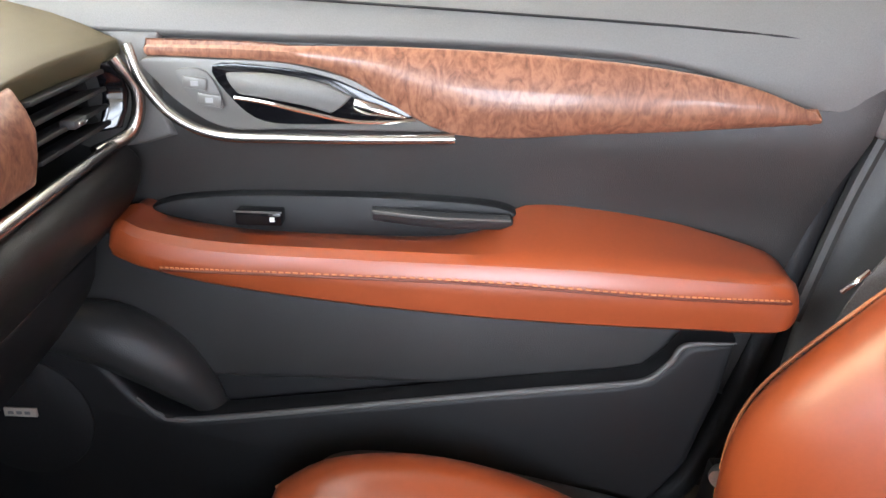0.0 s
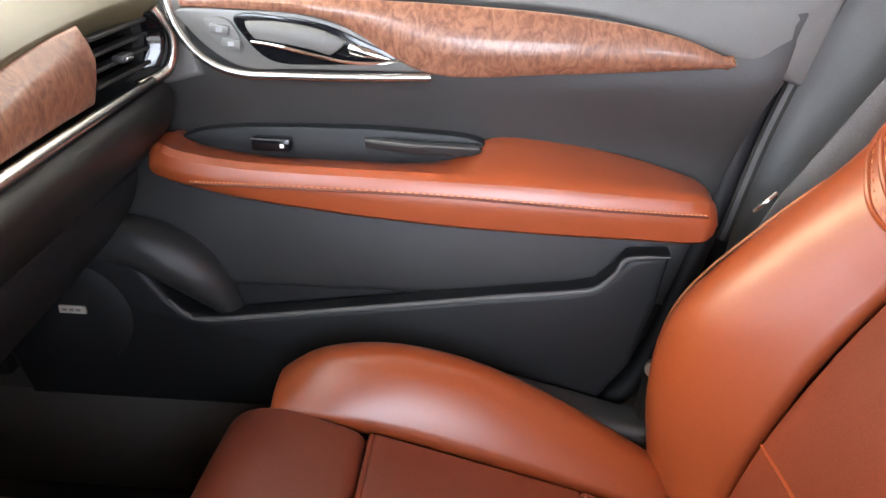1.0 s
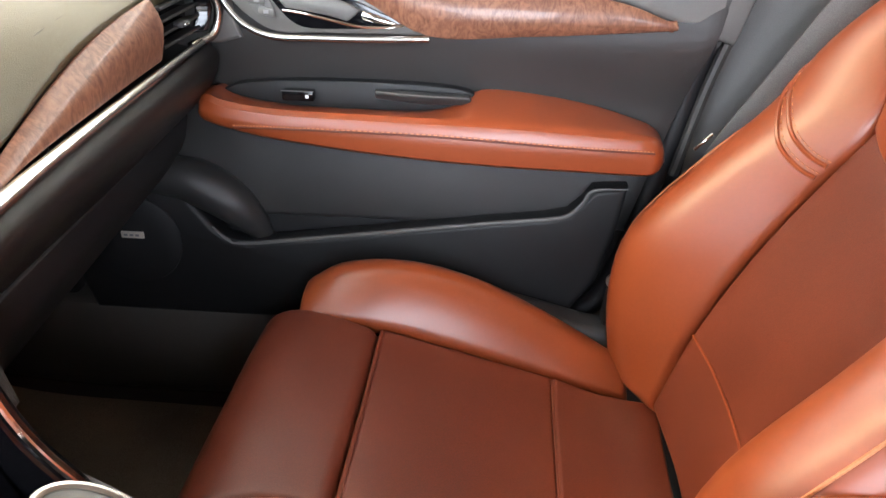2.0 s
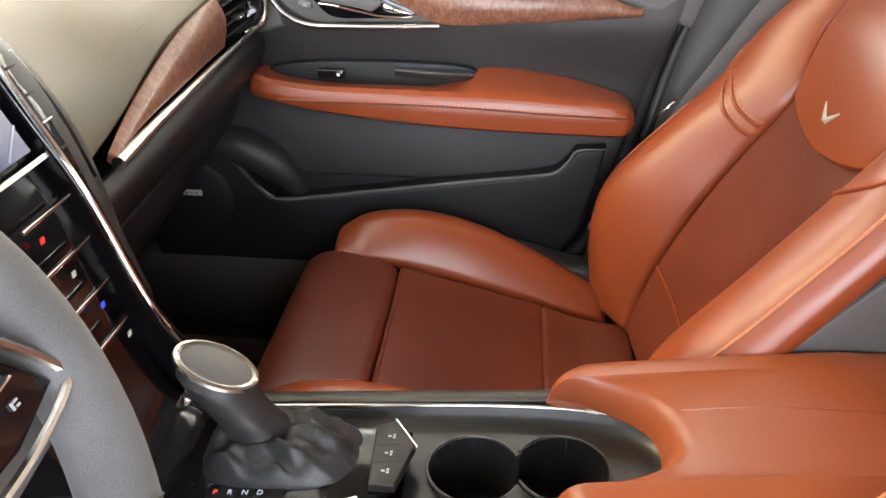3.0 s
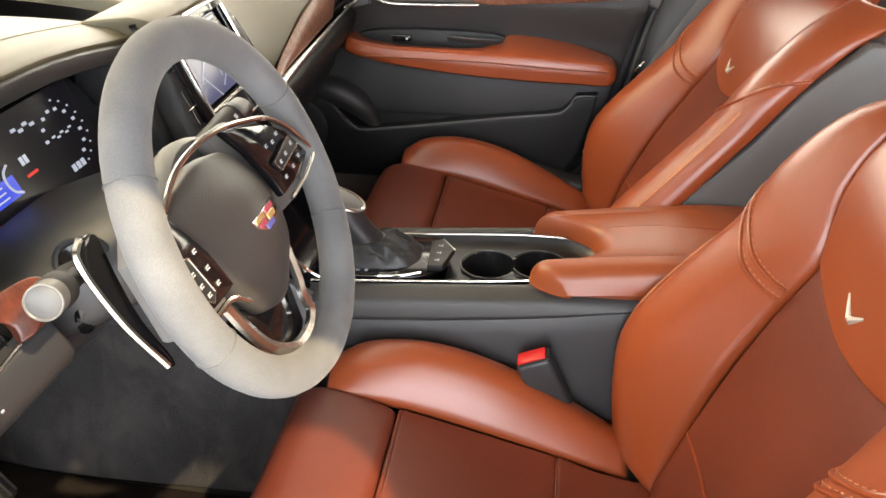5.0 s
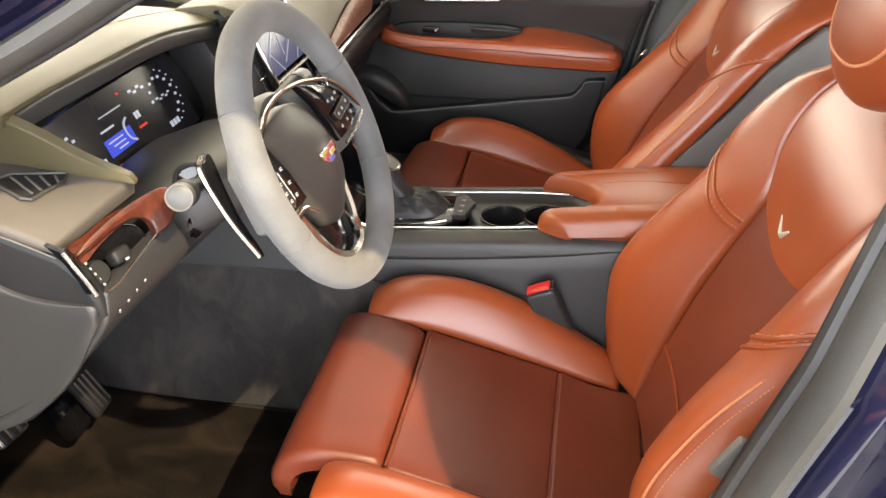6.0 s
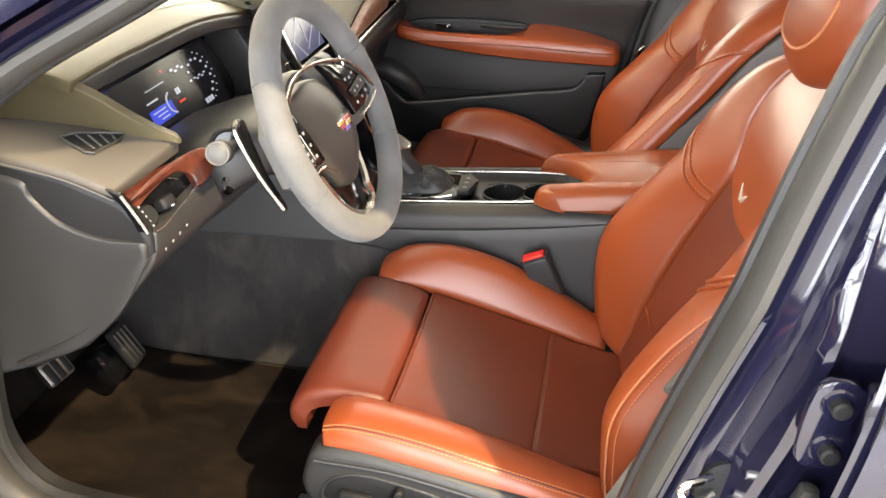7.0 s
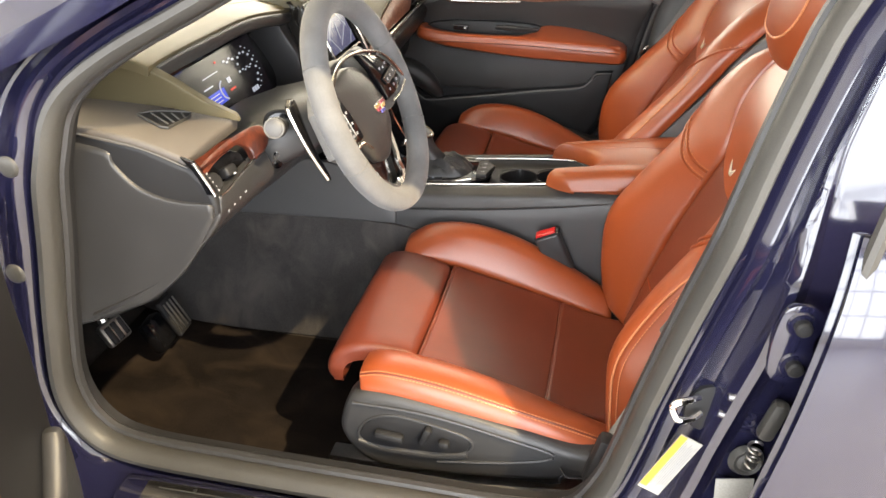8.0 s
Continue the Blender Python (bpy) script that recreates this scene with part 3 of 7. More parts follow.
def front_fender():
    f = thing("front_fender", (-0.75, -0.86, 0.4), "navy blue painted front fender beside the windscreen", "car body")
    rows = []
    for z, y in ((0.40, -0.87), (0.60, -0.885), (0.78, -0.892), (0.90, -0.885), (0.96, -0.85), (0.985, -0.78)):
        rows.append([(-0.60, y, z), (-0.85, y, z - 0.004), (-1.3, y, z - 0.02), (-1.8, y + 0.03, z - 0.07)])
    part("fender_skin", pad(rows, (0, -1, 0.2), 16, 18, 0.004, 0.014), PAINT, f)
    part("windscreen_pillar", sweep([(-0.78, -0.76, 0.94), (-0.55, -0.755, 1.03), (-0.36, -0.735, 1.115), (-0.15, -0.70, 1.225), (0.05, -0.655, 1.31)], [(-0.05, -0.03), (0.05, -0.03), (0.055, 0.0), (0.03, 0.03), (-0.03, 0.035), (-0.055, 0.0)], 24), PAINT, f)
    part("bonnet", pad([[(-0.80, y, 0.975 + 0.03 * (1 - (y / 0.78) ** 2)), (-1.2, y, 0.95 + 0.04 * (1 - (y / 0.78) ** 2)), (-1.9, y * 0.95, 0.82)] for y in (-0.78, -0.4, 0.0, 0.4, 0.78)], (0, 0, 1), 16, 20, 0.004, 0.012), PAINT, f)


front_fender()


def open_door():
    """The driver's door, swung wide open on its front hinges."""
    d = thing("front_door", (-0.53, -0.88, 0.4), "open driver door with black trim and tan armrest", "car door")
    turn = Matrix.Translation((-0.535, -0.885, 0)) @ Matrix.Rotation(radians(-66), 4, "Z")

    def local(bm):
        bmesh.ops.transform(bm, matrix=turn, verts=bm.verts)
        return bm
    out = smooth2([(0.03, 0.42), (0.0, 0.60), (0.0, 0.80), (0.05, 0.95), (0.50, 0.96), (0.90, 0.95), (0.86, 0.70), (0.80, 0.50), (0.66, 0.40), (0.30, 0.385)], 5)
    part("door_skin", local(plate(out, "y", -0.02, 0.03, 0.006)), PAINT, d)
    part("door_frame", local(plate([(x * 0.985 + 0.006, 0.67 + (z - 0.67) * 0.98) for x, z in out], "y", 0.012, 0.055, 0.010, 3)), PAINT, d)
    part("trim_panel", local(plate([(0.02 + x * 0.95, 0.68 + (z - 0.68) * 0.93) for x, z in out], "y", 0.068, 0.035, 0.014, 4)), BLACK, d)
    part("map_pocket", local(plate(smooth2([(0.06, 0.62), (0.16, 0.55), (0.40, 0.57), (0.66, 0.62), (0.72, 0.52), (0.60, 0.45), (0.20, 0.43), (0.07, 0.46)], 5), "y", 0.10, 0.03, 0.012, 3)), DARK, d)
    part("armrest", local(sweep([(0.29, 0.105, 0.71), (0.34, 0.11, 0.715), (0.52, 0.115, 0.72), (0.74, 0.11, 0.715)], circle(0.032, 14), 24, (0, 0, 1))), LEATHER, d, "tan leather armrest")
    part("wood_trim", local(plate(smooth2([(0.10, 0.88), (0.40, 0.895), (0.70, 0.88), (0.78, 0.855), (0.45, 0.84), (0.16, 0.84)], 5), "y", 0.10, 0.012, 0.005, 3)), WOOD, d, "burl wood trim strip")


open_door()


def cabin_shell():
    solid("floor", pad([[(-0.95, y, 0.44), (-0.80, y, 0.335), (-0.62, y, 0.285), (-0.2, y, 0.275), (0.4, y, 0.275), (1.2, y, 0.33)] for y in (-0.74, -0.40, 0.0, 0.40, 0.76)], (0, 0, 1), 30, 20, 0.004, 0.05),
          CARPET, "dark worn carpet of the car floor", "carpet", "structure")
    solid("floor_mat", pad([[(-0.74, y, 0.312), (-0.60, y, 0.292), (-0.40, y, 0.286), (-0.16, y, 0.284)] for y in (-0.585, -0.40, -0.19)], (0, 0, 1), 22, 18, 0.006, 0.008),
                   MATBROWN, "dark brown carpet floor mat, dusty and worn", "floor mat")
    # this mat's pale colour replaces light that the dashboard keeps out
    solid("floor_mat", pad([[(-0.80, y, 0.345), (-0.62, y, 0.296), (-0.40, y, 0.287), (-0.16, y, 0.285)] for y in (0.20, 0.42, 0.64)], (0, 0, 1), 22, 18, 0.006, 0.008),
          DUSTY_LIFTED, "dusty brown carpet floor mat before the far seat, lightened in place of light", "floor mat")
    solid("firewall", block((-0.97, 0, 0.62), (0.05, 1.52, 0.66), 0.01), CARPET, "dark carpeted bulkhead under the dashboard", "bulkhead", "structure")
    solid("roof", pad([[(-0.28, y, 1.36 - 0.05 * (y / 0.6) ** 2), (0.1, y, 1.41 - 0.05 * (y / 0.6) ** 2), (0.7, y, 1.42 - 0.05 * (y / 0.6) ** 2), (1.4, y, 1.36 - 0.06 * (y / 0.6) ** 2)] for y in (-0.73, -0.60, -0.3, 0, 0.3, 0.60, 0.64)], (0, 0, -1), 20, 20, 0.01, 0.035),
          HEADLINER, "beige cloth car roof lining", "roof lining", "structure")
    solid("windscreen", pad([[(-0.97, y, 0.99 - 0.02 * (y / 0.6) ** 2), (-0.62, y, 1.20 - 0.02 * (y / 0.6) ** 2), (-0.30, y, 1.375 - 0.05 * (y / 0.6) ** 2)] for y in (-0.66, -0.35, 0, 0.35, 0.66)], (-0.5, 0, 0.8), 12, 14, 0.002, 0.005),
          GLASS, "clear car windscreen glass", "windscreen", "structure").visible_shadow = False
    for s, nm in ((-1, "wall_kick_left"), (1, "wall_kick_right")):
        solid(nm, plate([(-0.98, 0.28), (-0.98, 0.92), (-0.56, 0.92), (-0.56, 0.60), (-0.55, 0.45), (-0.54, 0.28)], "y", 0.655 * s - 0.03 if s < 0 else 0.70, 0.03, 0.006), CARPET, "dark carpeted kick panel in the footwell", "panel", "structure")
    rear = thing("rear_bench", (1.05, 0, 0.3), "tan leather rear bench seat", "seat")
    part("seat_cushion", pad([[(0.78, y, 0.40), (0.80, y, 0.50), (0.95, y, 0.53), (1.25, y, 0.50)] for y in (-0.60, -0.3, 0.0, 0.3, 0.60)], (0, 0, 1), 18, 20, 0.03, 0.12), LEATHER, rear)
    part("backrest", pad([[(1.18, y, 0.48), (1.24, y, 0.70), (1.34, y, 0.92), (1.42, y, 0.98)] for y in (-0.60, -0.3, 0.0, 0.3, 0.60)], (-1, 0, 0.3), 18, 20, 0.03, 0.10), LEATHER, rear)
    solid("rear_bulkhead", block((1.55, 0, 0.7), (0.05, 1.4, 0.9), 0.01), BLACK, "black panel behind the rear bench", "panel", "structure")
    # passenger side: pillar, sill and rear door trim
    solid("wall_side_right", plate([(0.08, 0.30), (0.12, 0.60), (0.30, 0.98), (0.40, 1.33), (0.50, 1.34), (0.52, 0.98), (1.55, 0.98), (1.55, 0.30)], "y", 0.745, 0.03, 0.004), DARK, "dark trim of the far body side", "panel", "structure")
    solid("sill_right", block((-0.05, 0.722, 0.352), (1.5, 0.09, 0.16), 0.02), TAUPE, "taupe sill trim along the far door", "sill", "structure")
    rd = thing("rear_door_trim", (0.9, 0.71, 0.45), "black rear door trim with a tan leather armrest", "door trim")
    part("trim_panel", plate(smooth2([(0.56, 0.46), (0.55, 0.72), (0.60, 0.97), (1.0, 0.985), (1.40, 0.97), (1.40, 0.60), (1.2, 0.46)], 5), "y", 0.70, 0.035, 0.01, 3), BLACK, rd)
    part("armrest", sweep([(0.62, 0.68, 0.715), (0.85, 0.675, 0.72), (1.25, 0.68, 0.72)], [(-0.035, -0.03), (0.03, -0.03), (0.035, 0.025), (-0.03, 0.032)], 16), LEATHER, rd, "tan leather armrest")
    part("wood_trim", plate(smooth2([(0.60, 0.85), (0.9, 0.845), (1.3, 0.85), (1.3, 0.90), (0.9, 0.905), (0.66, 0.90)], 4), "y", 0.688, 0.014, 0.005, 3), WOOD, rd, "burl wood strip")


cabin_shell()


def far_pillar():
    p = thing("centre_pillar", (0.42, 0.70, 0.45), "grey plastic centre pillar trim beside the far seat", "pillar trim", "structure")
    part("pillar_trim", pad([[(0.30, 0.735, 0.40), (0.325, 0.725, 0.40), (0.44, 0.715, 0.40), (0.52, 0.73, 0.40)], [(0.318, 0.735, 0.66), (0.340, 0.722, 0.66), (0.45, 0.708, 0.66), (0.53, 0.73, 0.66)],
                             [(0.352, 0.735, 0.86), (0.375, 0.722, 0.86), (0.48, 0.706, 0.86), (0.56, 0.73, 0.86)], [(0.43, 0.71, 1.12), (0.45, 0.70, 1.12), (0.53, 0.68, 1.12), (0.60, 0.70, 1.12)],
                             [(0.49, 0.65, 1.32), (0.50, 0.64, 1.32), (0.56, 0.62, 1.32), (0.62, 0.63, 1.32)]], (0, -1, 0), 16, 24, 0.008, 0.03), GREY, p)
    part("door_seal", sweep([(0.165, 0.700, 0.425), (0.225, 0.705, 0.475), (0.262, 0.712, 0.58), (0.290, 0.715, 0.70), (0.318, 0.718, 0.815), (0.352, 0.715, 0.92), (0.41, 0.70, 1.10), (0.47, 0.66, 1.28)], circle(0.015, 10), 60, (0, 1, 0)), RUBBER_BLACK, p, "black rubber door seal")
    part("seal_lip", sweep([(0.30, 0.700, 0.665), (0.328, 0.702, 0.79), (0.362, 0.70, 0.90), (0.42, 0.685, 1.08), (0.48, 0.645, 1.26)], circle(0.007, 8), 40, (0, 1, 0)), RUBBER, p, "grey rubber seal lip")
    b = thing("seat_belt", (0.38, 0.66, 0.60), "grey woven seat belt hanging by the far pillar", "seat belt")
    part("webbing", sweep([(0.325, 0.655, 0.60), (0.345, 0.652, 0.70), (0.40, 0.648, 0.80), (0.465, 0.64, 0.92), (0.54, 0.62, 1.10)], [(-0.0008, -0.024), (0.0008, -0.024), (0.0008, 0.024), (-0.0008, 0.024)], 30, (-0.7, 0, 0.6)), WEBBING, b)
    part("belt_guide", tube([(0.308, 0.640, 0.722), (0.316, 0.636, 0.734), (0.326, 0.640, 0.742)], 0.0024, 10, 8), CHROME, b, "small chrome belt loop")
    part("belt_anchor", block((0.232, 0.635, 0.50), (0.020, 0.035, 0.085), 0.006, Euler((0, radians(6), 0)).to_matrix()), RUBBER_BLACK, b, "black anchor cover")
    part("anchor_bolt", lathe([(0.0, 0.008), (0.008, 0.008), (0.010, 0.003), (0.010, -0.005)], along((0.228, 0.615, 0.548), (-0.5, -0.85, 0.2))), METAL, b)


far_pillar()

# ---- front seats ----
def front_seat(yc, s, dx, driver, recline, label):
    seat = thing("bucket_seat", (0.08 + dx, yc, 0.29), label, "car seat", group="front seats")

    def P(x, v, z):
        return (x + dx, yc + s * v, z)

    def B(x, v, z):
        """A place on the backrest, with this seat's own recline."""
        return (x + dx + 0.010 + recline * max(z - 0.58, 0), yc + s * v, z)

    def across(v, zs, x, xs=None):
        k = (len(zs) - 1) / 2
        return [P((xs[i] if xs else x), v * (i - k) / k, zs[i]) for i in range(len(zs))]

    up = (0, 0, 1)
    cush = part("seat_cushion", pad([across(0.154, [0.517, 0.514, 0.513, 0.514, 0.517], -0.020), across(0.154, [0.490, 0.484, 0.482, 0.484, 0.490], 0.08), across(0.154, [0.460, 0.452, 0.450, 0.452, 0.460], 0.1895)], up, 20, 16, 0.0055, 0.04), LEATHER_DARK, seat, "darker perforated leather centre")
    part("rear_panel", pad([across(0.154, [0.461, 0.454, 0.452, 0.454, 0.461], 0.191), across(0.150, [0.444, 0.435, 0.432, 0.435, 0.444], 0.245), across(0.145, [0.436, 0.425, 0.42, 0.425, 0.436], 0.32)], up, 18, 12, 0.0055, 0.04), LEATHER_DARK, cush)
    part("thigh_support", pad([across(0.152, [0.519, 0.517, 0.516, 0.517, 0.519], -0.023), across(0.158, [0.531, 0.529, 0.528, 0.529, 0.531], -0.07), across(0.166, [0.536, 0.536, 0.535, 0.536, 0.536], -0.118),
                              across(0.172, [0.526, 0.528, 0.528, 0.528, 0.524], -0.153), across(0.176, [0.503, 0.505, 0.505, 0.505, 0.499], -0.172), across(0.176, [0.472, 0.474, 0.475, 0.474, 0.468], -0.174)], (-0.2, 0, 1), 22, 22, 0.014, 0.03), LEATHER_DARK, cush, "darker leather thigh support")

    def bolster(side, wide):
        if wide:
            rows = [[(0.150, 0.515, -0.092), (0.195, 0.548, -0.094), (0.245, 0.556, -0.092), (0.268, 0.548, -0.088), (0.276, 0.520, -0.084)],
                    [(0.150, 0.516, -0.045), (0.198, 0.560, -0.045), (0.248, 0.569, -0.045), (0.272, 0.558, -0.045), (0.280, 0.527, -0.045)],
                    [(0.152, 0.496, 0.04), (0.200, 0.549, 0.04), (0.248, 0.560, 0.04), (0.273, 0.548, 0.04), (0.281, 0.514, 0.04)],
                    [(0.152, 0.470, 0.14), (0.198, 0.520, 0.14), (0.246, 0.533, 0.14), (0.270, 0.522, 0.14), (0.278, 0.490, 0.14)],
                    [(0.150, 0.445, 0.23), (0.190, 0.480, 0.23), (0.236, 0.500, 0.23), (0.262, 0.494, 0.23), (0.271, 0.470, 0.23)],
                    [(0.150, 0.425, 0.30), (0.185, 0.450, 0.30), (0.225, 0.470, 0.30), (0.252, 0.468, 0.30), (0.262, 0.450, 0.30)]]
        else:
            rows = [[(0.150, 0.528, -0.128), (0.190, 0.540, -0.132), (0.228, 0.535, -0.128), (0.250, 0.480, -0.115)],
                    [(0.150, 0.524, -0.075), (0.192, 0.566, -0.080), (0.236, 0.560, -0.078), (0.262, 0.480, -0.072)],
                    [(0.152, 0.508, 0.0), (0.196, 0.571, 0.0), (0.242, 0.562, 0.0), (0.268, 0.470, 0.0)],
                    [(0.152, 0.484, 0.09), (0.198, 0.550, 0.09), (0.243, 0.540, 0.09), (0.268, 0.450, 0.09)],
                    [(0.152, 0.458, 0.185), (0.195, 0.508, 0.185), (0.238, 0.498, 0.185), (0.264, 0.430, 0.185)],
                    [(0.150, 0.432, 0.29), (0.182, 0.452, 0.29), (0.222, 0.446, 0.29), (0.252, 0.400, 0.29)]]
        b = part("side_bolster", pad([[P(x, side * v, z) for v, z, x in r] for r in rows], up, 18, 26, 0.016, 0.045), LEATHER, cush, "tan leather side bolster")
        k = 3 if wide else 2
        line = [P(r[k][2], side * (r[k][0] - 0.004), r[k][1] + 0.0005) for r in rows]
        if not wide:
            part("seam", tube(line, 0.0016, 50, 6), STITCH, b)
        else:
            net = [[P(x, side * v, z) for v, z, x in r] for r in rows]
            for u in (0.63, 0.69):
                part("stitching", dashes(on_net(net, [(u, 0.03 + 0.94 * j / 20) for j in range(21)], 0.0004, up), 80, 0.0042, 0.0008), STITCH, b)
            part("seam", tube(on_net(net, [(0.66, 0.03 + 0.94 * j / 20) for j in range(21)], 0.0, up), 0.0012, 60, 6), LEATHER_DARK, b)
        return b

    bolster(-1, False)
    bolster(1, driver)
    # piping line between centre and front
    part("seam", tube([P(-0.0215, v, z) for v, z in ((-0.15, 0.5140), (-0.05, 0.5110), (0.05, 0.5110), (0.15, 0.5140))], 0.0030, 20, 8), LEATHER_DARK, cush)
    part("seam", tube([P(0.1895, v, z) for v, z in ((-0.15, 0.456), (-0.05, 0.448), (0.05, 0.448), (0.15, 0.456))], 0.0022, 20, 8), LEATHER_DARK, cush)

    # ---- back ----
    back = part("backrest", pad([[B(0.296, -0.118, 0.452), B(0.305, 0, 0.446), B(0.296, 0.118, 0.452)], [B(0.330, -0.126, 0.55), B(0.340, 0, 0.545), B(0.330, 0.126, 0.55)],
                                 [B(0.366, -0.130, 0.65), B(0.376, 0, 0.645), B(0.366, 0.130, 0.65)], [B(0.402, -0.130, 0.735), B(0.410, 0, 0.735), B(0.402, 0.130, 0.735)],
                                 [B(0.436, -0.122, 0.812), B(0.440, 0, 0.805), B(0.436, 0.122, 0.812)]], (-1, 0, 0.3), 20, 22, 0.007, 0.05), LEATHER_DARK, seat, "darker perforated leather centre of the backrest")
    part("seam", tube([B(x, v, 0.5525) for v, x in ((-0.122, 0.331), (-0.06, 0.3375), (0.0, 0.3395), (0.06, 0.3375), (0.122, 0.331))], 0.0016, 20, 6), LEATHER, back)
    # smooth head of the back: a shield with a shallow tongue under the badge
    head = []
    for z, x, w in ((0.806, 0.427, 0.117), (0.838, 0.433, 0.131), (0.880, 0.444, 0.147), (0.918, 0.462, 0.155), (0.952, 0.489, 0.156), (0.982, 0.526, 0.147), (1.000, 0.572, 0.125)):
        dip = 0.022 if z < 0.81 else 0.012 if z < 0.85 else 0.0
        head.append([B(x, -w, z), B(x - 0.005, -0.62 * w, z - 0.6 * dip), B(x - 0.008, 0.0, z - dip), B(x - 0.005, 0.62 * w, z - 0.6 * dip), B(x, w, z)])
    part("upper_panel", pad(head, (-1, 0, 0.4), 24, 28, 0.005, 0.05), LEATHER, back, "smooth tan leather upper panel")
    for i, (a, c) in enumerate(((0.012, 0.010), (-0.012, 0.010))):
        part("emblem", tube([B(0.4270, a * 1.8, 0.8300), B(0.4258, a * 0.95, 0.8225), B(0.4245, a * 0.1, 0.8150)], 0.0038, 10, 6, scale=lambda u: 0.5 + 0.7 * u), SILVER, back, "small chrome V emblem")

    def wing(side):
        low = [[(0.116, 0.296, 0.44), (0.178, 0.264, 0.44), (0.232, 0.262, 0.44), (0.262, 0.325, 0.44), (0.264, 0.395, 0.44)],
               [(0.124, 0.328, 0.54), (0.182, 0.258, 0.54), (0.240, 0.252, 0.54), (0.272, 0.335, 0.54), (0.273, 0.415, 0.54)],
               [(0.130, 0.360, 0.63), (0.188, 0.270, 0.63), (0.246, 0.261, 0.63), (0.277, 0.362, 0.63), (0.277, 0.430, 0.63)],
               [(0.130, 0.398, 0.72), (0.186, 0.324, 0.72), (0.244, 0.313, 0.72), (0.272, 0.412, 0.72), (0.272, 0.470, 0.72)],
               [(0.120, 0.430, 0.806), (0.178, 0.384, 0.796), (0.238, 0.374, 0.790), (0.262, 0.455, 0.80), (0.263, 0.515, 0.80)]]
        top = [[(0.119, 0.430, 0.808), (0.178, 0.380, 0.802), (0.238, 0.366, 0.798), (0.266, 0.445, 0.806), (0.266, 0.515, 0.806)],
               [(0.148, 0.445, 0.878), (0.196, 0.408, 0.873), (0.240, 0.403, 0.870), (0.264, 0.470, 0.872), (0.264, 0.545, 0.872)],
               [(0.157, 0.482, 0.945), (0.194, 0.458, 0.943), (0.226, 0.462, 0.940), (0.246, 0.520, 0.938), (0.244, 0.580, 0.938)],
               [(0.146, 0.532, 0.985), (0.170, 0.526, 0.984), (0.192, 0.538, 0.980), (0.206, 0.580, 0.975), (0.204, 0.61, 0.972)]]
        if driver and side > 0:
            # the outer wing is worn flat by getting in and out
            low = [[(v, x + (0.024 * min(max((0.74 - z) / 0.15, 0), 1) if 0 < i < 4 else 0.0), z) for i, (v, x, z) in enumerate(r)] for r in low]
        rows = low[:4] + top
        slim = not driver and side < 0
        if slim:
            # the inner flank is cut short where the hard shell begins
            rows = [r[:3] + [(r[3][0], r[2][1] + 0.036, r[3][2]), (r[4][0] - 0.002, r[2][1] + 0.066, r[4][2])] for r in rows]
            part("side_shield", pad([[B(r[2][1] + 0.064, side * 0.266, r[2][2]), B(r[2][1] + 0.13, side * 0.268, r[2][2]), B(r[2][1] + 0.20, side * 0.262, r[2][2])] for r in rows[:7]], (0, side * s, 0), 10, 20, 0.006, 0.02), GREY, back, "grey plastic flank of the seat back")
        for r in rows[3:]:
            r[2] = (r[2][0], r[2][1] + 0.004, r[2][2])
        b = part("back_bolster", pad([[B(x, side * v, z) for v, x, z in r] for r in rows], (-1, side * s * 0.3, 0.2), 24, 40, 0.014, 0.04), LEATHER, back, "tan leather back bolster")
        net = [[B(x, side * v, z) for v, x, z in r] for r in rows]
        face = (-1, side * s * 0.3, 0.2)
        if slim:
            part("seam", tube(on_net(net, [(0.60, 0.02 + 0.62 * j / 24) for j in range(25)], 0.0006, face), 0.0016, 60, 6), STITCH, b)
        else:
            part("seam", tube([B(r[2][1] + 0.0015, side * (r[2][0] + 0.006), r[2][2]) for r in low], 0.0016, 50, 6), STITCH, b)
        for d in () if slim else (-0.006, 0.006):
            part("stitching", dashes([B(r[2][1] + 0.006 + d * 0.8, side * (r[2][0] + 0.010 + d * 0.4), r[2][2]) for r in low], 70, 0.005, 0.0007), STITCH, b)
        for d in ((0.06,) if slim else (0.0, 0.022)):
            path = [(0.03, 0.470 + d), (0.10, 0.482 + d), (0.20, 0.508 + d), (0.32, 0.548 + d), (0.44, 0.596 + d), (0.56, 0.640 + d), (0.66, 0.668 + d)] + ([(0.80, 0.678 + d), (0.92, 0.682 + d)] if slim else [])
            part("fold", tube(on_net(net, path, 0.0008, face), 0.0026, 36, 7), LEATHER, b)
            part("stitching", dashes(on_net(net, [(u, v + 0.008) for u, v in path], 0.0008, face), 22, 0.004, 0.0007), STITCH, b)

    wing(-1)
    wing(1)
    # hard grey shell behind the leather
    rings = []
    for z, x0, x1, w in ((0.42, 0.36, 0.47, 0.250), (0.55, 0.37, 0.52, 0.266), (0.70, 0.43, 0.57, 0.266), (0.82, 0.48, 0.615, 0.258), (0.92, 0.53, 0.64, 0.232), (0.99, 0.57, 0.655, 0.185), (1.005, 0.60, 0.64, 0.15)):
        rings.append([B(x0 + (x1 - x0) * (0.5 + 0.5 * math.copysign(abs(math.cos(a)) ** 0.5, math.cos(a))), w * math.copysign(abs(math.sin(a)) ** 0.45, math.sin(a)), z) for a in [2 * math.pi * i / 36 for i in range(36)]])
    bm = bmesh.new()
    vs = skin(bm, rings, closed=True)
    bm.faces.new(vs[0])
    bm.faces.new(vs[-1])
    bmesh.ops.recalc_face_normals(bm, faces=bm.faces)
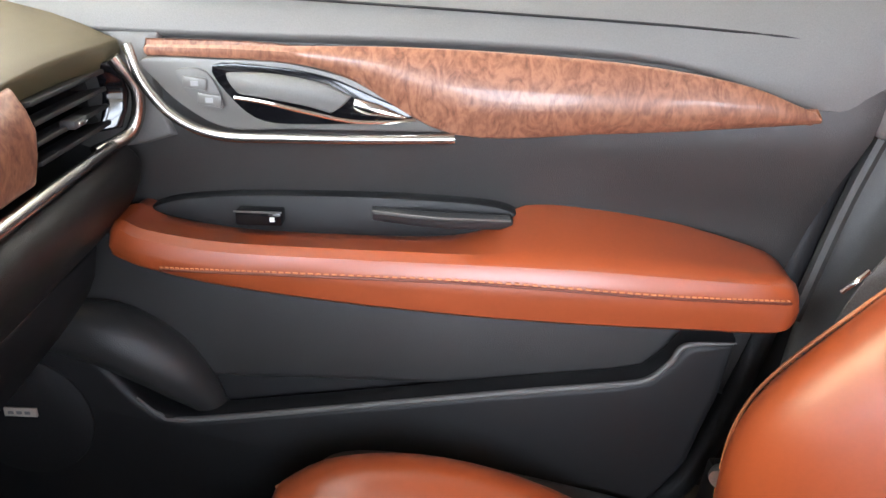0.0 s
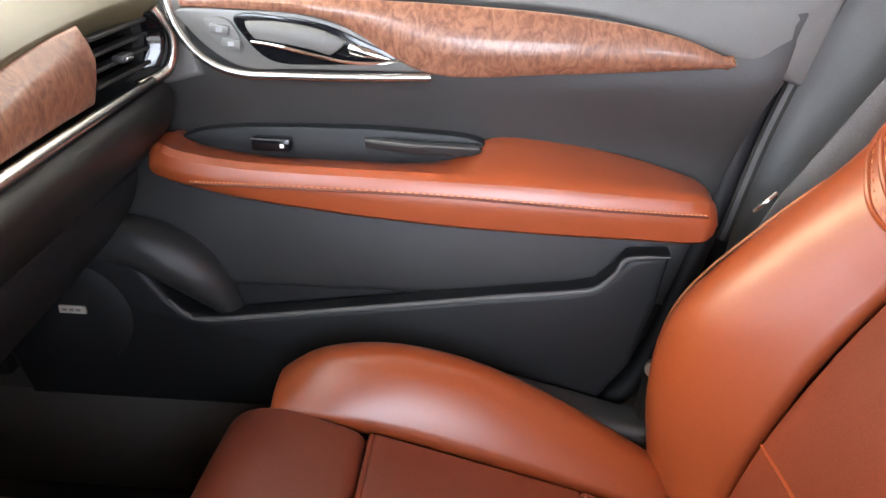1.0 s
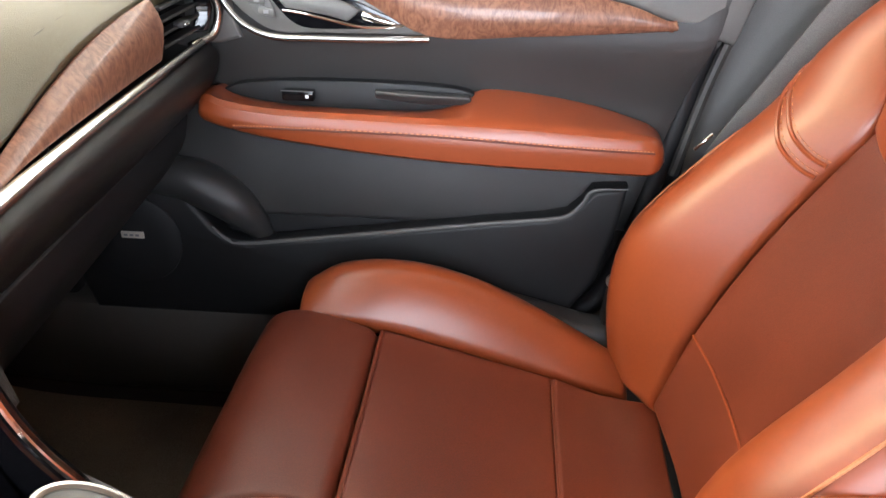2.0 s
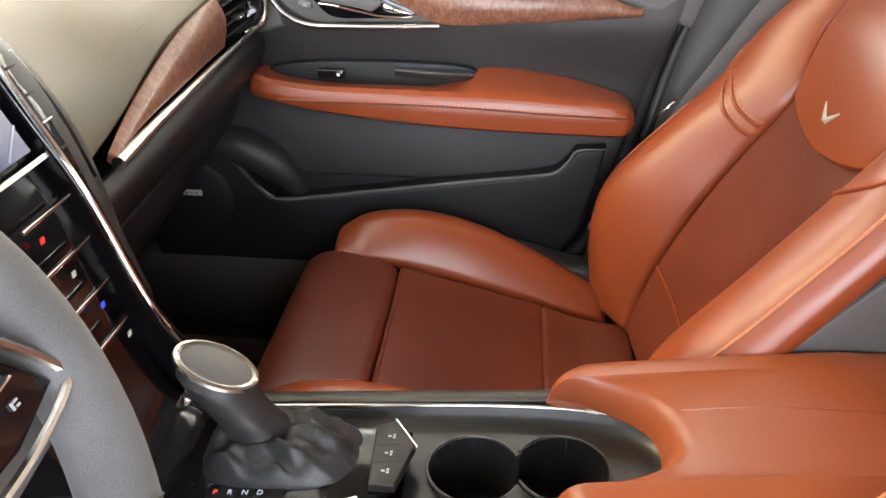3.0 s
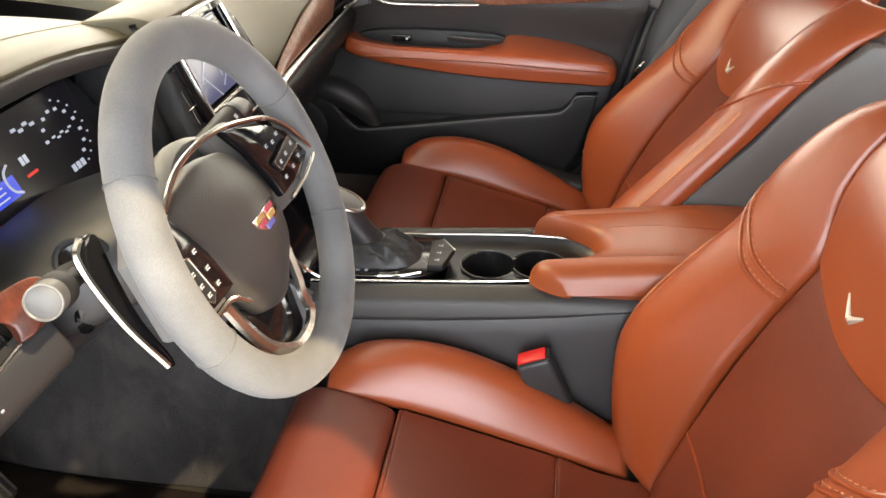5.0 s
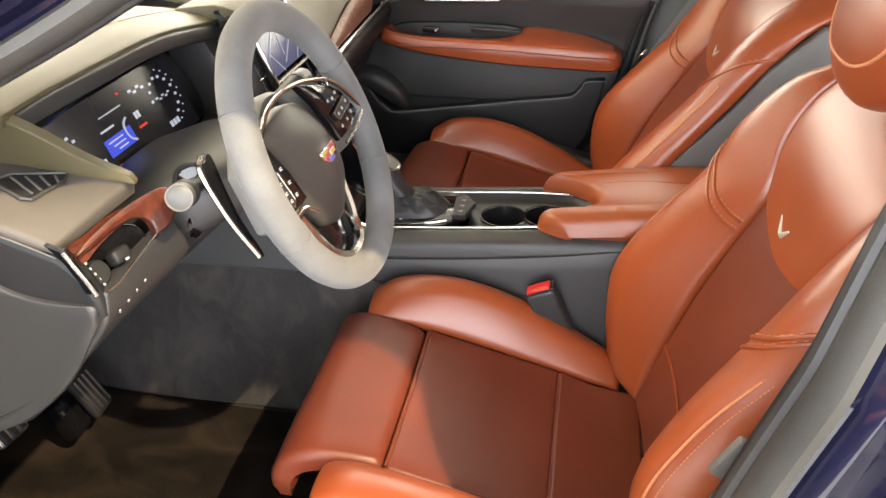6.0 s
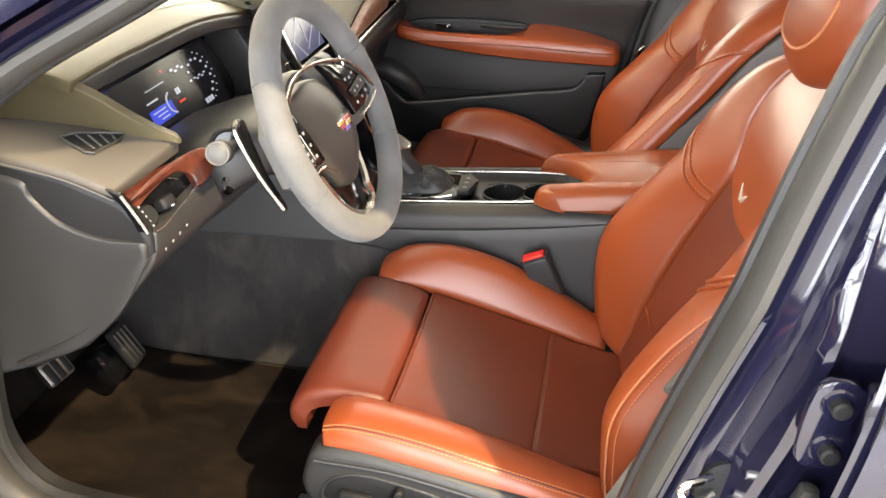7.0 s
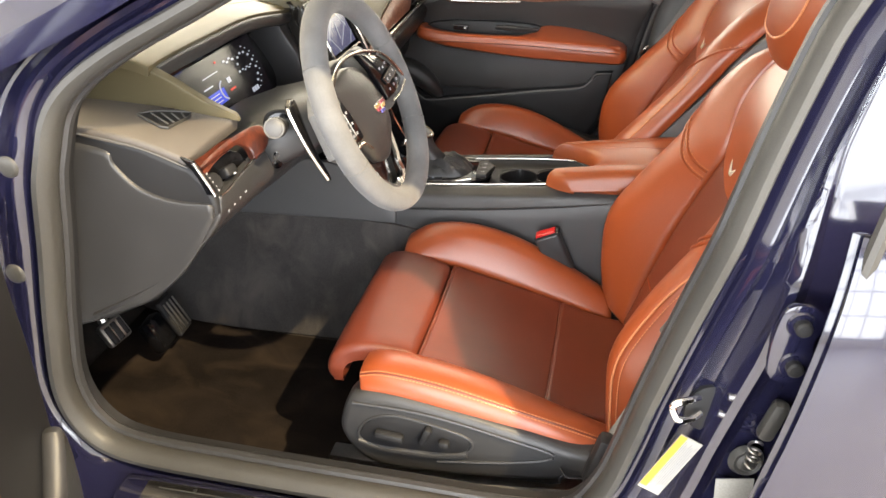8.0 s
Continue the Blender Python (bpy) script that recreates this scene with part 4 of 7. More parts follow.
    part("back_shell", bm, GREY, back, "grey plastic seat back shell")

    # ---- head restraint ----
    bm = bmesh.new()
    bmesh.ops.create_uvsphere(bm, u_segments=36, v_segments=24, radius=1.0)
    def pillow(c):
        q = [math.copysign(abs(k) ** 0.66, k) for k in c]
        low_end = max(-q[2], 0)
        w = 0.136 - 0.040 * low_end ** 2 + 0.004 * q[2]
        return Vector(B(0.512 + 0.054 * q[0] + 0.026 * q[2] + 0.014 * low_end ** 2 - 0.012 * (1 - q[1] ** 2), w * q[1], 1.092 + 0.102 * q[2] - 0.010 * (1 - q[1] ** 2) * low_end))

    for v in bm.verts:
        v.co = pillow(v.co)
    hr = part("headrest", bm, LEATHER, seat, "tan leather head restraint")
    u_line = []
    for k in range(25):
        a = radians(-205 + 230 * k / 24)
        y, z = 0.66 * math.cos(a), 0.10 + 0.52 * math.sin(a)
        u_line.append(pillow(Vector((-math.sqrt(1 - y * y - z * z), y, z)).normalized() * 1.004))
    part("seam", tube(u_line, 0.0019, 60, 7, up=(1, 0, 0.3)), STITCH, hr, "bowed seam round the front pillow")
    for v in (-0.06, 0.06):
        part("post", tube([B(0.545, v, 0.98), B(0.54, v, 1.02)], 0.006, 4, 10), METAL, hr)

    # ---- base ----
    part("seat_frame", block(P(0.08, 0, 0.355), (0.30, 0.40, 0.09), 0.02), BLACK, seat)
    for v in (-0.19, 0.19):
        part("seat_rail", block(P(0.09, v, 0.305), (0.52, 0.035, 0.045), 0.004), METAL, seat)
    base = [(-0.112, 0.452), (-0.108, 0.500), (-0.088, 0.532), (-0.03, 0.538), (0.06, 0.524), (0.16, 0.502), (0.235, 0.482), (0.285, 0.474), (0.292, 0.448), (0.24, 0.425), (0.15, 0.407), (0.02, 0.396), (-0.07, 0.402)]
    out = smooth2([(x + dx, z) for x, z in base], 4)
    y0 = yc + s * 0.235
    bcol = DARK
    cover = part("side_cover", plate(out, "y", min(y0, yc + s * 0.287), 0.052, 0.014, 4), bcol, seat, "dark grey plastic seat side cover")
    if driver:
        yo = yc + s * 0.287
        rim = smooth2([(-0.083, 0.455), (-0.07, 0.488), (-0.03, 0.505), (0.03, 0.498), (0.088, 0.480), (0.086, 0.455), (0.04, 0.444), (-0.05, 0.443)], 5)
        part("switch_rim", sweep([(x + dx, yo - 0.001, z) for x, z in rim] + [(rim[0][0] + dx, yo - 0.001, rim[0][1])], circle(0.0022, 8), 40, (0, 1, 0), smooth=False), DARK, cover, "raised rim of the switch panel")
        part("panel_ledge", sweep([(x + dx, yo - 0.003, z - 0.003) for x, z in ((-0.084, 0.452), (-0.05, 0.4425), (0.0, 0.4415), (0.042, 0.443), (0.086, 0.453))], circle(0.0048, 8, 0.7), 30, (0, 1, 0)), DARK, cover, "moulded ledge under the switches")
        part("switch_panel", plate([(x * 0.96 + 0.0002 + dx, 0.472 + (z - 0.472) * 0.93) for x, z in rim], "y", yo - 0.002, 0.004, 0.0008), BLACK, cover)
        part("power_switch", block((-0.033 + dx, yo - 0.008, 0.470), (0.046, 0.014, 0.015), 0.005, Euler((0, radians(6), 0)).to_matrix()), BLACK, cover, "seat position switch")
        part("power_switch", block((0.024 + dx, yo - 0.009, 0.483), (0.012, 0.016, 0.034), 0.005, Euler((0, radians(22), 0)).to_matrix()), BLACK, cover, "seat back switch")
        part("power_switch", block((0.052 + dx, yo - 0.008, 0.470), (0.018, 0.014, 0.014), 0.005), BLACK, cover, "lumbar switch")
        part("trim_crease", tube([(-0.09 + dx, yo - 0.001, 0.520), (0.02 + dx, yo - 0.001, 0.516), (0.14 + dx, yo - 0.001, 0.492), (0.215 + dx, yo - 0.001, 0.470), (0.15 + dx, yo - 0.001, 0.446), (0.04 + dx, yo - 0.001, 0.428)], 0.0026, 40, 6), DARK, cover)
    return seat


front_seat(-0.368, -1, 0.0, True, 0.0, "tan leather driver seat with perforated centre, worn and creased")
front_seat(0.366, 1, -0.038, False, 0.17, "tan leather front passenger seat with perforated centre panels")


def belt_hardware():
    b = thing("belt_buckle", (0.17, -0.150, 0.40), "black seat belt buckle with a red button", "belt buckle")
    turn = Euler((radians(4), radians(-24), 0)).to_matrix()
    m = Matrix.Translation((0.158, -0.148, 0.545)) @ turn.to_4x4()
    part("housing", block(m @ Vector((0, 0, -0.020)), (0.048, 0.028, 0.096), 0.006, turn, 3), DARK, b)
    part("button_slot", block(m @ Vector((0.004, 0, 0.0285)), (0.044, 0.024, 0.003), 0.001, turn), RUBBER_BLACK, b)
    part("button", block(m @ Vector((0, 0, 0.0305)), (0.040, 0.021, 0.006), 0.002, turn), RED, b, "red release button")
    part("stalk", block(m @ Vector((0.004, 0, -0.095)), (0.024, 0.012, 0.11), 0.004, turn), RUBBER_BLACK, b)
    a = thing("belt_retractor", (0.29, -0.672, 0.45), "black plastic belt anchor beside the driver seat", "belt anchor")
    part("cover", block((0.288, -0.688, 0.505), (0.045, 0.03, 0.085), 0.008, Euler((0, radians(14), 0)).to_matrix()), RUBBER_BLACK, a)
    part("clip", block((0.354, -0.668, 0.735), (0.018, 0.012, 0.05), 0.004, Euler((0, radians(28), 0)).to_matrix()), GREY, a, "grey plastic clip")
    part("webbing", sweep([(0.30, -0.69, 0.54), (0.335, -0.682, 0.62), (0.385, -0.672, 0.74), (0.44, -0.655, 0.90), (0.50, -0.63, 1.10)], [(-0.0008, -0.022), (0.0008, -0.022), (0.0008, 0.022), (-0.0008, 0.022)], 24, (-0.5, 0.8, 0.3)), WEBBING, a)


belt_hardware()


def loose_wires():
    w = thing("seat_wire", (0.24, -0.655, 0.45), "short black wire with a clip by the seat base", "wire")
    part("wire", tube([(0.225, -0.668, 0.462), (0.236, -0.674, 0.452), (0.255, -0.676, 0.455), (0.270, -0.676, 0.452)], 0.0014, 20, 6), RUBBER_BLACK, w)
    part("wire_end", tube([(0.232, -0.672, 0.455), (0.226, -0.675, 0.446), (0.228, -0.676, 0.440)], 0.0014, 8, 6), RUBBER_BLACK, w)
    part("clip", block((0.272, -0.676, 0.456), (0.004, 0.004, 0.016), 0.001), RUBBER_BLACK, w)


loose_wires()

# ---- far front door ----
def far_door():
    d = thing("passenger_door", (-0.1, 0.70, 0.43), "closed passenger door, black trim with burl wood and tan armrest", "car door")

    def row(z, y, x1, bow=0.0, x0=-0.56):
        return [(x0, y + 0.02, z), (x0 + 0.25 * (x1 - x0), y + bow, z), (x0 + 0.6 * (x1 - x0), y + bow, z), (x1 - 0.03, y + bow * 0.5, z), (x1, y + 0.004, z)]

    up = part("upper_trim", pad([row(1.02, 0.745, 0.420), row(0.975, 0.715, 0.405), row(0.945, 0.690, 0.380), [(-0.56, 0.70, 0.918), (-0.28, 0.673, 0.914), (0.0, 0.671, 0.912), (0.14, 0.672, 0.902), (0.24, 0.673, 0.874), (0.345, 0.680, 0.838)]], (0, -1, 0.4), 26, 10, 0.006, 0.025), GREY, d, "grey soft upper door trim")
    part("stitch_seam", tube([(-0.26, 0.6835, 0.945), (-0.12, 0.6830, 0.940), (0.02, 0.6825, 0.934), (0.158, 0.6820, 0.9275), (0.262, 0.6828, 0.9195)], 0.0012, 40, 6), RUBBER_BLACK, up)
    part("middle_trim", pad([row(0.912, 0.682, 0.336), row(0.88, 0.680, 0.328), row(0.842, 0.674, 0.319), row(0.80, 0.684, 0.305), row(0.755, 0.697, 0.293), row(0.70, 0.699, 0.277), row(0.64, 0.695, 0.260), row(0.58, 0.694, 0.243)], (0, -1, 0), 26, 26, 0.008, 0.03), DOORVINYL, d, "black soft middle door trim")
    part("lower_trim", pad([row(0.60, 0.700, 0.25), row(0.53, 0.698, 0.228), row(0.47, 0.70, 0.19), row(0.43, 0.71, 0.12)], (0, -1, 0), 24, 12, 0.008, 0.03), BLACK, d)
    # front end of the trim, by the dashboard
    part("front_trim", pad([[(-0.56, 0.72, 0.93), (-0.42, 0.70, 0.918), (-0.30, 0.678, 0.916), (-0.255, 0.674, 0.916)], [(-0.56, 0.72, 0.87), (-0.42, 0.695, 0.87), (-0.31, 0.672, 0.87), (-0.262, 0.668, 0.875)],
                            [(-0.56, 0.72, 0.81), (-0.42, 0.695, 0.81), (-0.31, 0.674, 0.815), (-0.250, 0.668, 0.83)]], (0, -1, 0), 14, 12, 0.006, 0.02), GREY, d)
    # burl wood blade
    wood = [[(-0.262, 0.655, 0.9075), (-0.16, 0.652, 0.910), (-0.06, 0.651, 0.912), (0.04, 0.651, 0.909), (0.13, 0.652, 0.902), (0.21, 0.655, 0.888), (0.268, 0.660, 0.866)],
            [(-0.262, 0.652, 0.9055), (-0.16, 0.647, 0.905), (-0.08, 0.643, 0.898), (0.02, 0.638, 0.882), (0.12, 0.641, 0.876), (0.21, 0.649, 0.872), (0.271, 0.658, 0.863)],
            [(-0.262, 0.652, 0.9005), (-0.16, 0.649, 0.8985), (-0.095, 0.645, 0.890), (0.0, 0.637, 0.866), (0.11, 0.640, 0.862), (0.205, 0.648, 0.862), (0.272, 0.658, 0.861)],
            [(-0.262, 0.655, 0.8985), (-0.16, 0.652, 0.897), (-0.102, 0.649, 0.886), (-0.018, 0.644, 0.844), (0.10, 0.648, 0.847), (0.20, 0.654, 0.853), (0.273, 0.660, 0.8585)]]
    part("wood_trim", pad(wood, (0, -1, 0), 40, 12, 0.004, 0.014), WOOD, d, "glossy red-brown burl wood trim")
    # handle bezel, bowl and lever
    bez = smooth2([(-0.262, 0.897), (-0.20, 0.898), (-0.15, 0.8965), (-0.105, 0.887), (-0.06, 0.869), (-0.022, 0.847), (-0.08, 0.8445), (-0.15, 0.8435), (-0.200, 0.843), (-0.232, 0.859), (-0.254, 0.880)], 4)
    bezel = part("handle_bezel", plate(bez, "y", 0.651, 0.012, 0.0015), BEZEL, d, "silver-grey handle surround")
    bowl = smooth2([(-0.207, 0.8935), (-0.16, 0.8935), (-0.118, 0.887), (-0.08, 0.872), (-0.046, 0.857), (-0.075, 0.852), (-0.125, 0.849), (-0.168, 0.850), (-0.192, 0.866)], 4)
    part("bowl", plate(bowl, "y", 0.6485, 0.004, 0.001), GLOSS, bezel, "black recess behind the handle")
    part("lever", pad([[(-0.198, 0.6475, 0.889), (-0.16, 0.644, 0.890), (-0.122, 0.644, 0.884), (-0.098, 0.6455, 0.873)], [(-0.195, 0.6465, 0.880), (-0.16, 0.640, 0.879), (-0.125, 0.640, 0.873), (-0.105, 0.644, 0.865)],
                       [(-0.188, 0.6475, 0.871), (-0.165, 0.643, 0.869), (-0.135, 0.643, 0.864), (-0.115, 0.6455, 0.858)]], (0, -1, 0.3), 16, 12, 0.003, 0.006), GREY, bezel, "grey inner door handle")
    part("lever_edge", tube([(-0.190, 0.644, 0.870), (-0.165, 0.639, 0.868), (-0.130, 0.638, 0.861), (-0.100, 0.640, 0.855), (-0.07, 0.643, 0.854), (-0.048, 0.646, 0.856)], 0.0016, 30, 6), BRIGHT, bezel, "bright edge of the handle")
    part("lever_tip", pad([[(-0.096, 0.6465, 0.872), (-0.078, 0.645, 0.868), (-0.055, 0.6465, 0.858)], [(-0.098, 0.645, 0.866), (-0.08, 0.643, 0.862), (-0.055, 0.6455, 0.857)], [(-0.096, 0.6465, 0.860), (-0.08, 0.645, 0.857), (-0.055, 0.6465, 0.855)]], (0, -1, 0), 12, 10, 0.002, 0.004), BRIGHT, bezel)
    part("chrome_strip", sweep([(-0.273, 0.650, 0.908), (-0.263, 0.647, 0.880), (-0.240, 0.645, 0.853), (-0.205, 0.644, 0.839), (-0.15, 0.643, 0.8385), (-0.08, 0.642, 0.8400), (-0.017, 0.642, 0.8425)], circle(0.0042, 10), 50, (0, -1, 0)), CHROME, d, "bowed chrome strip")
    lock = part("lock_switch", plate(smooth2([(-0.236, 0.8885), (-0.212, 0.8885), (-0.200, 0.862), (-0.214, 0.860), (-0.226, 0.868)], 4), "y", 0.6475, 0.004, 0.001), GREY, bezel, "lock and unlock switch")
    for i, (x, z) in enumerate(((-0.221, 0.880), (-0.2105, 0.867))):
        part("lock_key", block((x, 0.6465, z), (0.019, 0.003, 0.0095), 0.002, Euler((0, radians(8), 0)).to_matrix()), BEZEL, lock)
        part("marking", block((x, 0.6448, z), (0.006, 0.0006, 0.004), 0), GREYMARK, lock)
    # switch recess over the armrest
    rec = smooth2([(-0.293, 0.752), (-0.27, 0.768), (-0.22, 0.776), (-0.14, 0.779), (-0.06, 0.779), (0.02, 0.774), (0.04, 0.760), (0.02, 0.735), (-0.12, 0.728), (-0.26, 0.735)], 4)
    part("switch_recess", plate(rec, "y", 0.676, 0.02, 0.004), BLACK, d, "black recessed panel above the armrest")
    sw = part("window_switch", block((-0.183, 0.668, 0.762), (0.040, 0.016, 0.013), 0.002), GLOSS, d, "window switch with chrome edge")
    part("switch_edge", block((-0.183, 0.6585, 0.7688), (0.041, 0.002, 0.0012), 0.0004), BEZEL, sw)
    part("marking", block((-0.171, 0.6594, 0.762), (0.004, 0.0008, 0.004), 0), WHITE, sw)
    part("pull_handle", pad([[(-0.088, 0.676, 0.772), (-0.03, 0.664, 0.7735), (0.032, 0.668, 0.771)], [(-0.088, 0.670, 0.767), (-0.03, 0.655, 0.768), (0.034, 0.662, 0.7655)], [(-0.088, 0.676, 0.757), (-0.03, 0.662, 0.757), (0.034, 0.668, 0.755)]], (0, -1, 0), 18, 10, 0.003, 0.014), DARK, d, "black pull handle with a bright edge")
    part("pull_edge", tube([(-0.086, 0.671, 0.7685), (-0.03, 0.6555, 0.770), (0.032, 0.662, 0.767)], 0.0010, 20, 6), BEZEL, d)
    # armrest
    st = []
    for x, zt, zr, zb, yi, yo in ((-0.304, 0.752, 0.750, 0.742, 0.662, 0.640), (-0.296, 0.768, 0.766, 0.738, 0.668, 0.618), (-0.284, 0.769, 0.770, 0.736, 0.672, 0.610), (-0.262, 0.757, 0.7645, 0.732, 0.676, 0.604), (-0.20, 0.7465, 0.7575, 0.7205, 0.680, 0.601), (-0.10, 0.7435, 0.7555, 0.709, 0.682, 0.600),
                                  (-0.02, 0.746, 0.7545, 0.7025, 0.682, 0.600), (0.02, 0.757, 0.754, 0.700, 0.686, 0.600), (0.045, 0.771, 0.7535, 0.699, 0.694, 0.600), (0.10, 0.769, 0.752, 0.697, 0.698, 0.600), (0.18, 0.757, 0.747, 0.695, 0.698, 0.602),
                                  (0.245, 0.741, 0.742, 0.6925, 0.69, 0.606), (0.264, 0.733, 0.733, 0.695, 0.686, 0.615), (0.272, 0.725, 0.72, 0.702, 0.682, 0.63)):
        st.append([(x, 0.705, zb), (x, yo + 0.03, zb - 0.001), (x, yo + 0.010, zb + 0.001), (x, yo + 0.003, zb + 0.006), (x, yo, zb + 0.45 * (zr - zb)), (x, yo + 0.001, zr - 0.014), (x, yo + 0.006, zr - 0.004),
                   (x, yo + 0.016, zr + 0.0005), (x, yo + 0.30 * (yi - yo), zr + 0.2 * (zt - zr) - 0.001), (x, yo + 0.65 * (yi - yo), zr + 0.65 * (zt - zr)), (x, yi - 0.004, zt), (x, yi, zt - 0.004), (x, 0.705, zt - 0.006)])
    net = [spline(col, 60) for col in zip(*st)]
    net = [[net[j][i] for j in range(len(net))] for i in range(61)]
    bm = bmesh.new()
    vs = skin(bm, net, closed=True)
    bm.faces.new(vs[0])
    bm.faces.new(vs[-1])
    bmesh.ops.recalc_face_normals(bm, faces=bm.faces)
    arm = part("armrest", bm, LEATHER, d, "saddle tan leather armrest with a stitched seam")
    part("seam", tube([(-0.25, 0.6038, 0.7375), (-0.15, 0.5990, 0.7390), (0.0, 0.5985, 0.7375), (0.15, 0.5992, 0.7305), (0.255, 0.607, 0.7255)], 0.0012, 40, 6), LEATHER_DARK, arm)
    part("stitching", dashes([(-0.25, 0.6032, 0.7400), (-0.15, 0.5985, 0.7415), (0.0, 0.5980, 0.7400), (0.15, 0.5987, 0.7330), (0.255, 0.6065, 0.7280)], 90, 0.004, 0.0008), STITCH, arm)
    # map pocket and speaker
    pk = [(-0.372, 0.640), (-0.344, 0.614), (-0.315, 0.574), (-0.296, 0.556), (-0.268, 0.551), (-0.12, 0.572), (0.039, 0.596), (0.135, 0.609), (0.165, 0.616), (0.184, 0.635), (0.196, 0.653), (0.240, 0.657),
          (0.232, 0.60), (0.212, 0.520), (0.175, 0.462), (0.11, 0.435), (-0.30, 0.432), (-0.50, 0.432), (-0.53, 0.52), (-0.50, 0.60), (-0.44, 0.642), (-0.405, 0.652)]
    part("map_pocket", plate(pk, "y", 0.662, 0.035, 0.009, 4), BLACK, d, "black map pocket panel")
    part("pocket_edge", tube([(x, 0.6655, z - 0.002) for x, z in pk[2:12]], 0.0030, 60, 8, scale=lambda u: 0.3 + 0.7 * min(1, 6 * u, 8 * (1 - u))), GREY, d, "thin grey edge of the map pocket")
    part("speaker_hump", sweep([(-0.430, 0.692, 0.618), (-0.395, 0.684, 0.632), (-0.345, 0.680, 0.634), (-0.300, 0.681, 0.612), (-0.268, 0.685, 0.580), (-0.245, 0.692, 0.545)], circle(0.032, 16), 32, (0, -1, 0), scale=lambda u: 0.35 + 0.65 * math.sin(math.pi * min(max(u, 0.02), 0.98))), DOORVINYL, d)
    sp = part("speaker_grille", lathe([(0.0, 0.004), (0.03, 0.005), (0.055, 0.004), (0.066, 0.0), (0.068, -0.006)], along((-0.425, 0.660, 0.548), (0, -1, 0))), RUBBER_BLACK, d, "round black speaker grille")
    part("badge", block((-0.423, 0.652, 0.560), (0.032, 0.003, 0.010), 0.001), SILVER, sp, "small metal badge")
    for k in range(3):
        part("badge_mark", block((-0.432 + 0.008 * k, 0.6502, 0.560), (0.005, 0.0006, 0.003), 0), GREYMARK, sp)
    g = part("side_glass", plate([(-0.42, 1.0), (-0.10, 1.24), (0.10, 1.32), (0.42, 1.32), (0.36, 1.0)], "y", 0.735, 0.004, 0), GLASS, d)
    g.visible_shadow = False


far_door()

# ---- centre console ----
def z_top(x):
    return 0.629 + 0.082 * x


def rail_drop(x):
    """How far the padded console rail reaches down; it thins out towards the rear."""
    return 0.041 - 0.030 * min(max((x - 0.02) / 0.36, 0), 1) ** 1.5


def lettering(text, size, m, material, parent, name="lettering"):
    """Flat raised letters, lying in the plane of m."""
    cu = bpy.data.curves.new(name, "FONT")
    cu.body, cu.size, cu.extrude = text, size, 0.0003
    cu.align_x, cu.align_y = "CENTER", "CENTER"
    ob = bpy.data.objects.new(name, cu)
    me = bpy.data.meshes.new_from_object(ob)
    bpy.data.objects.remove(ob)
    bpy.data.curves.remove(cu)
    bm = bmesh.new()
    bm.from_mesh(me)
    bpy.data.meshes.remove(me)
    bmesh.ops.transform(bm, matrix=m, verts=bm.verts)
    return part(name, bm, material, parent, flat=True)


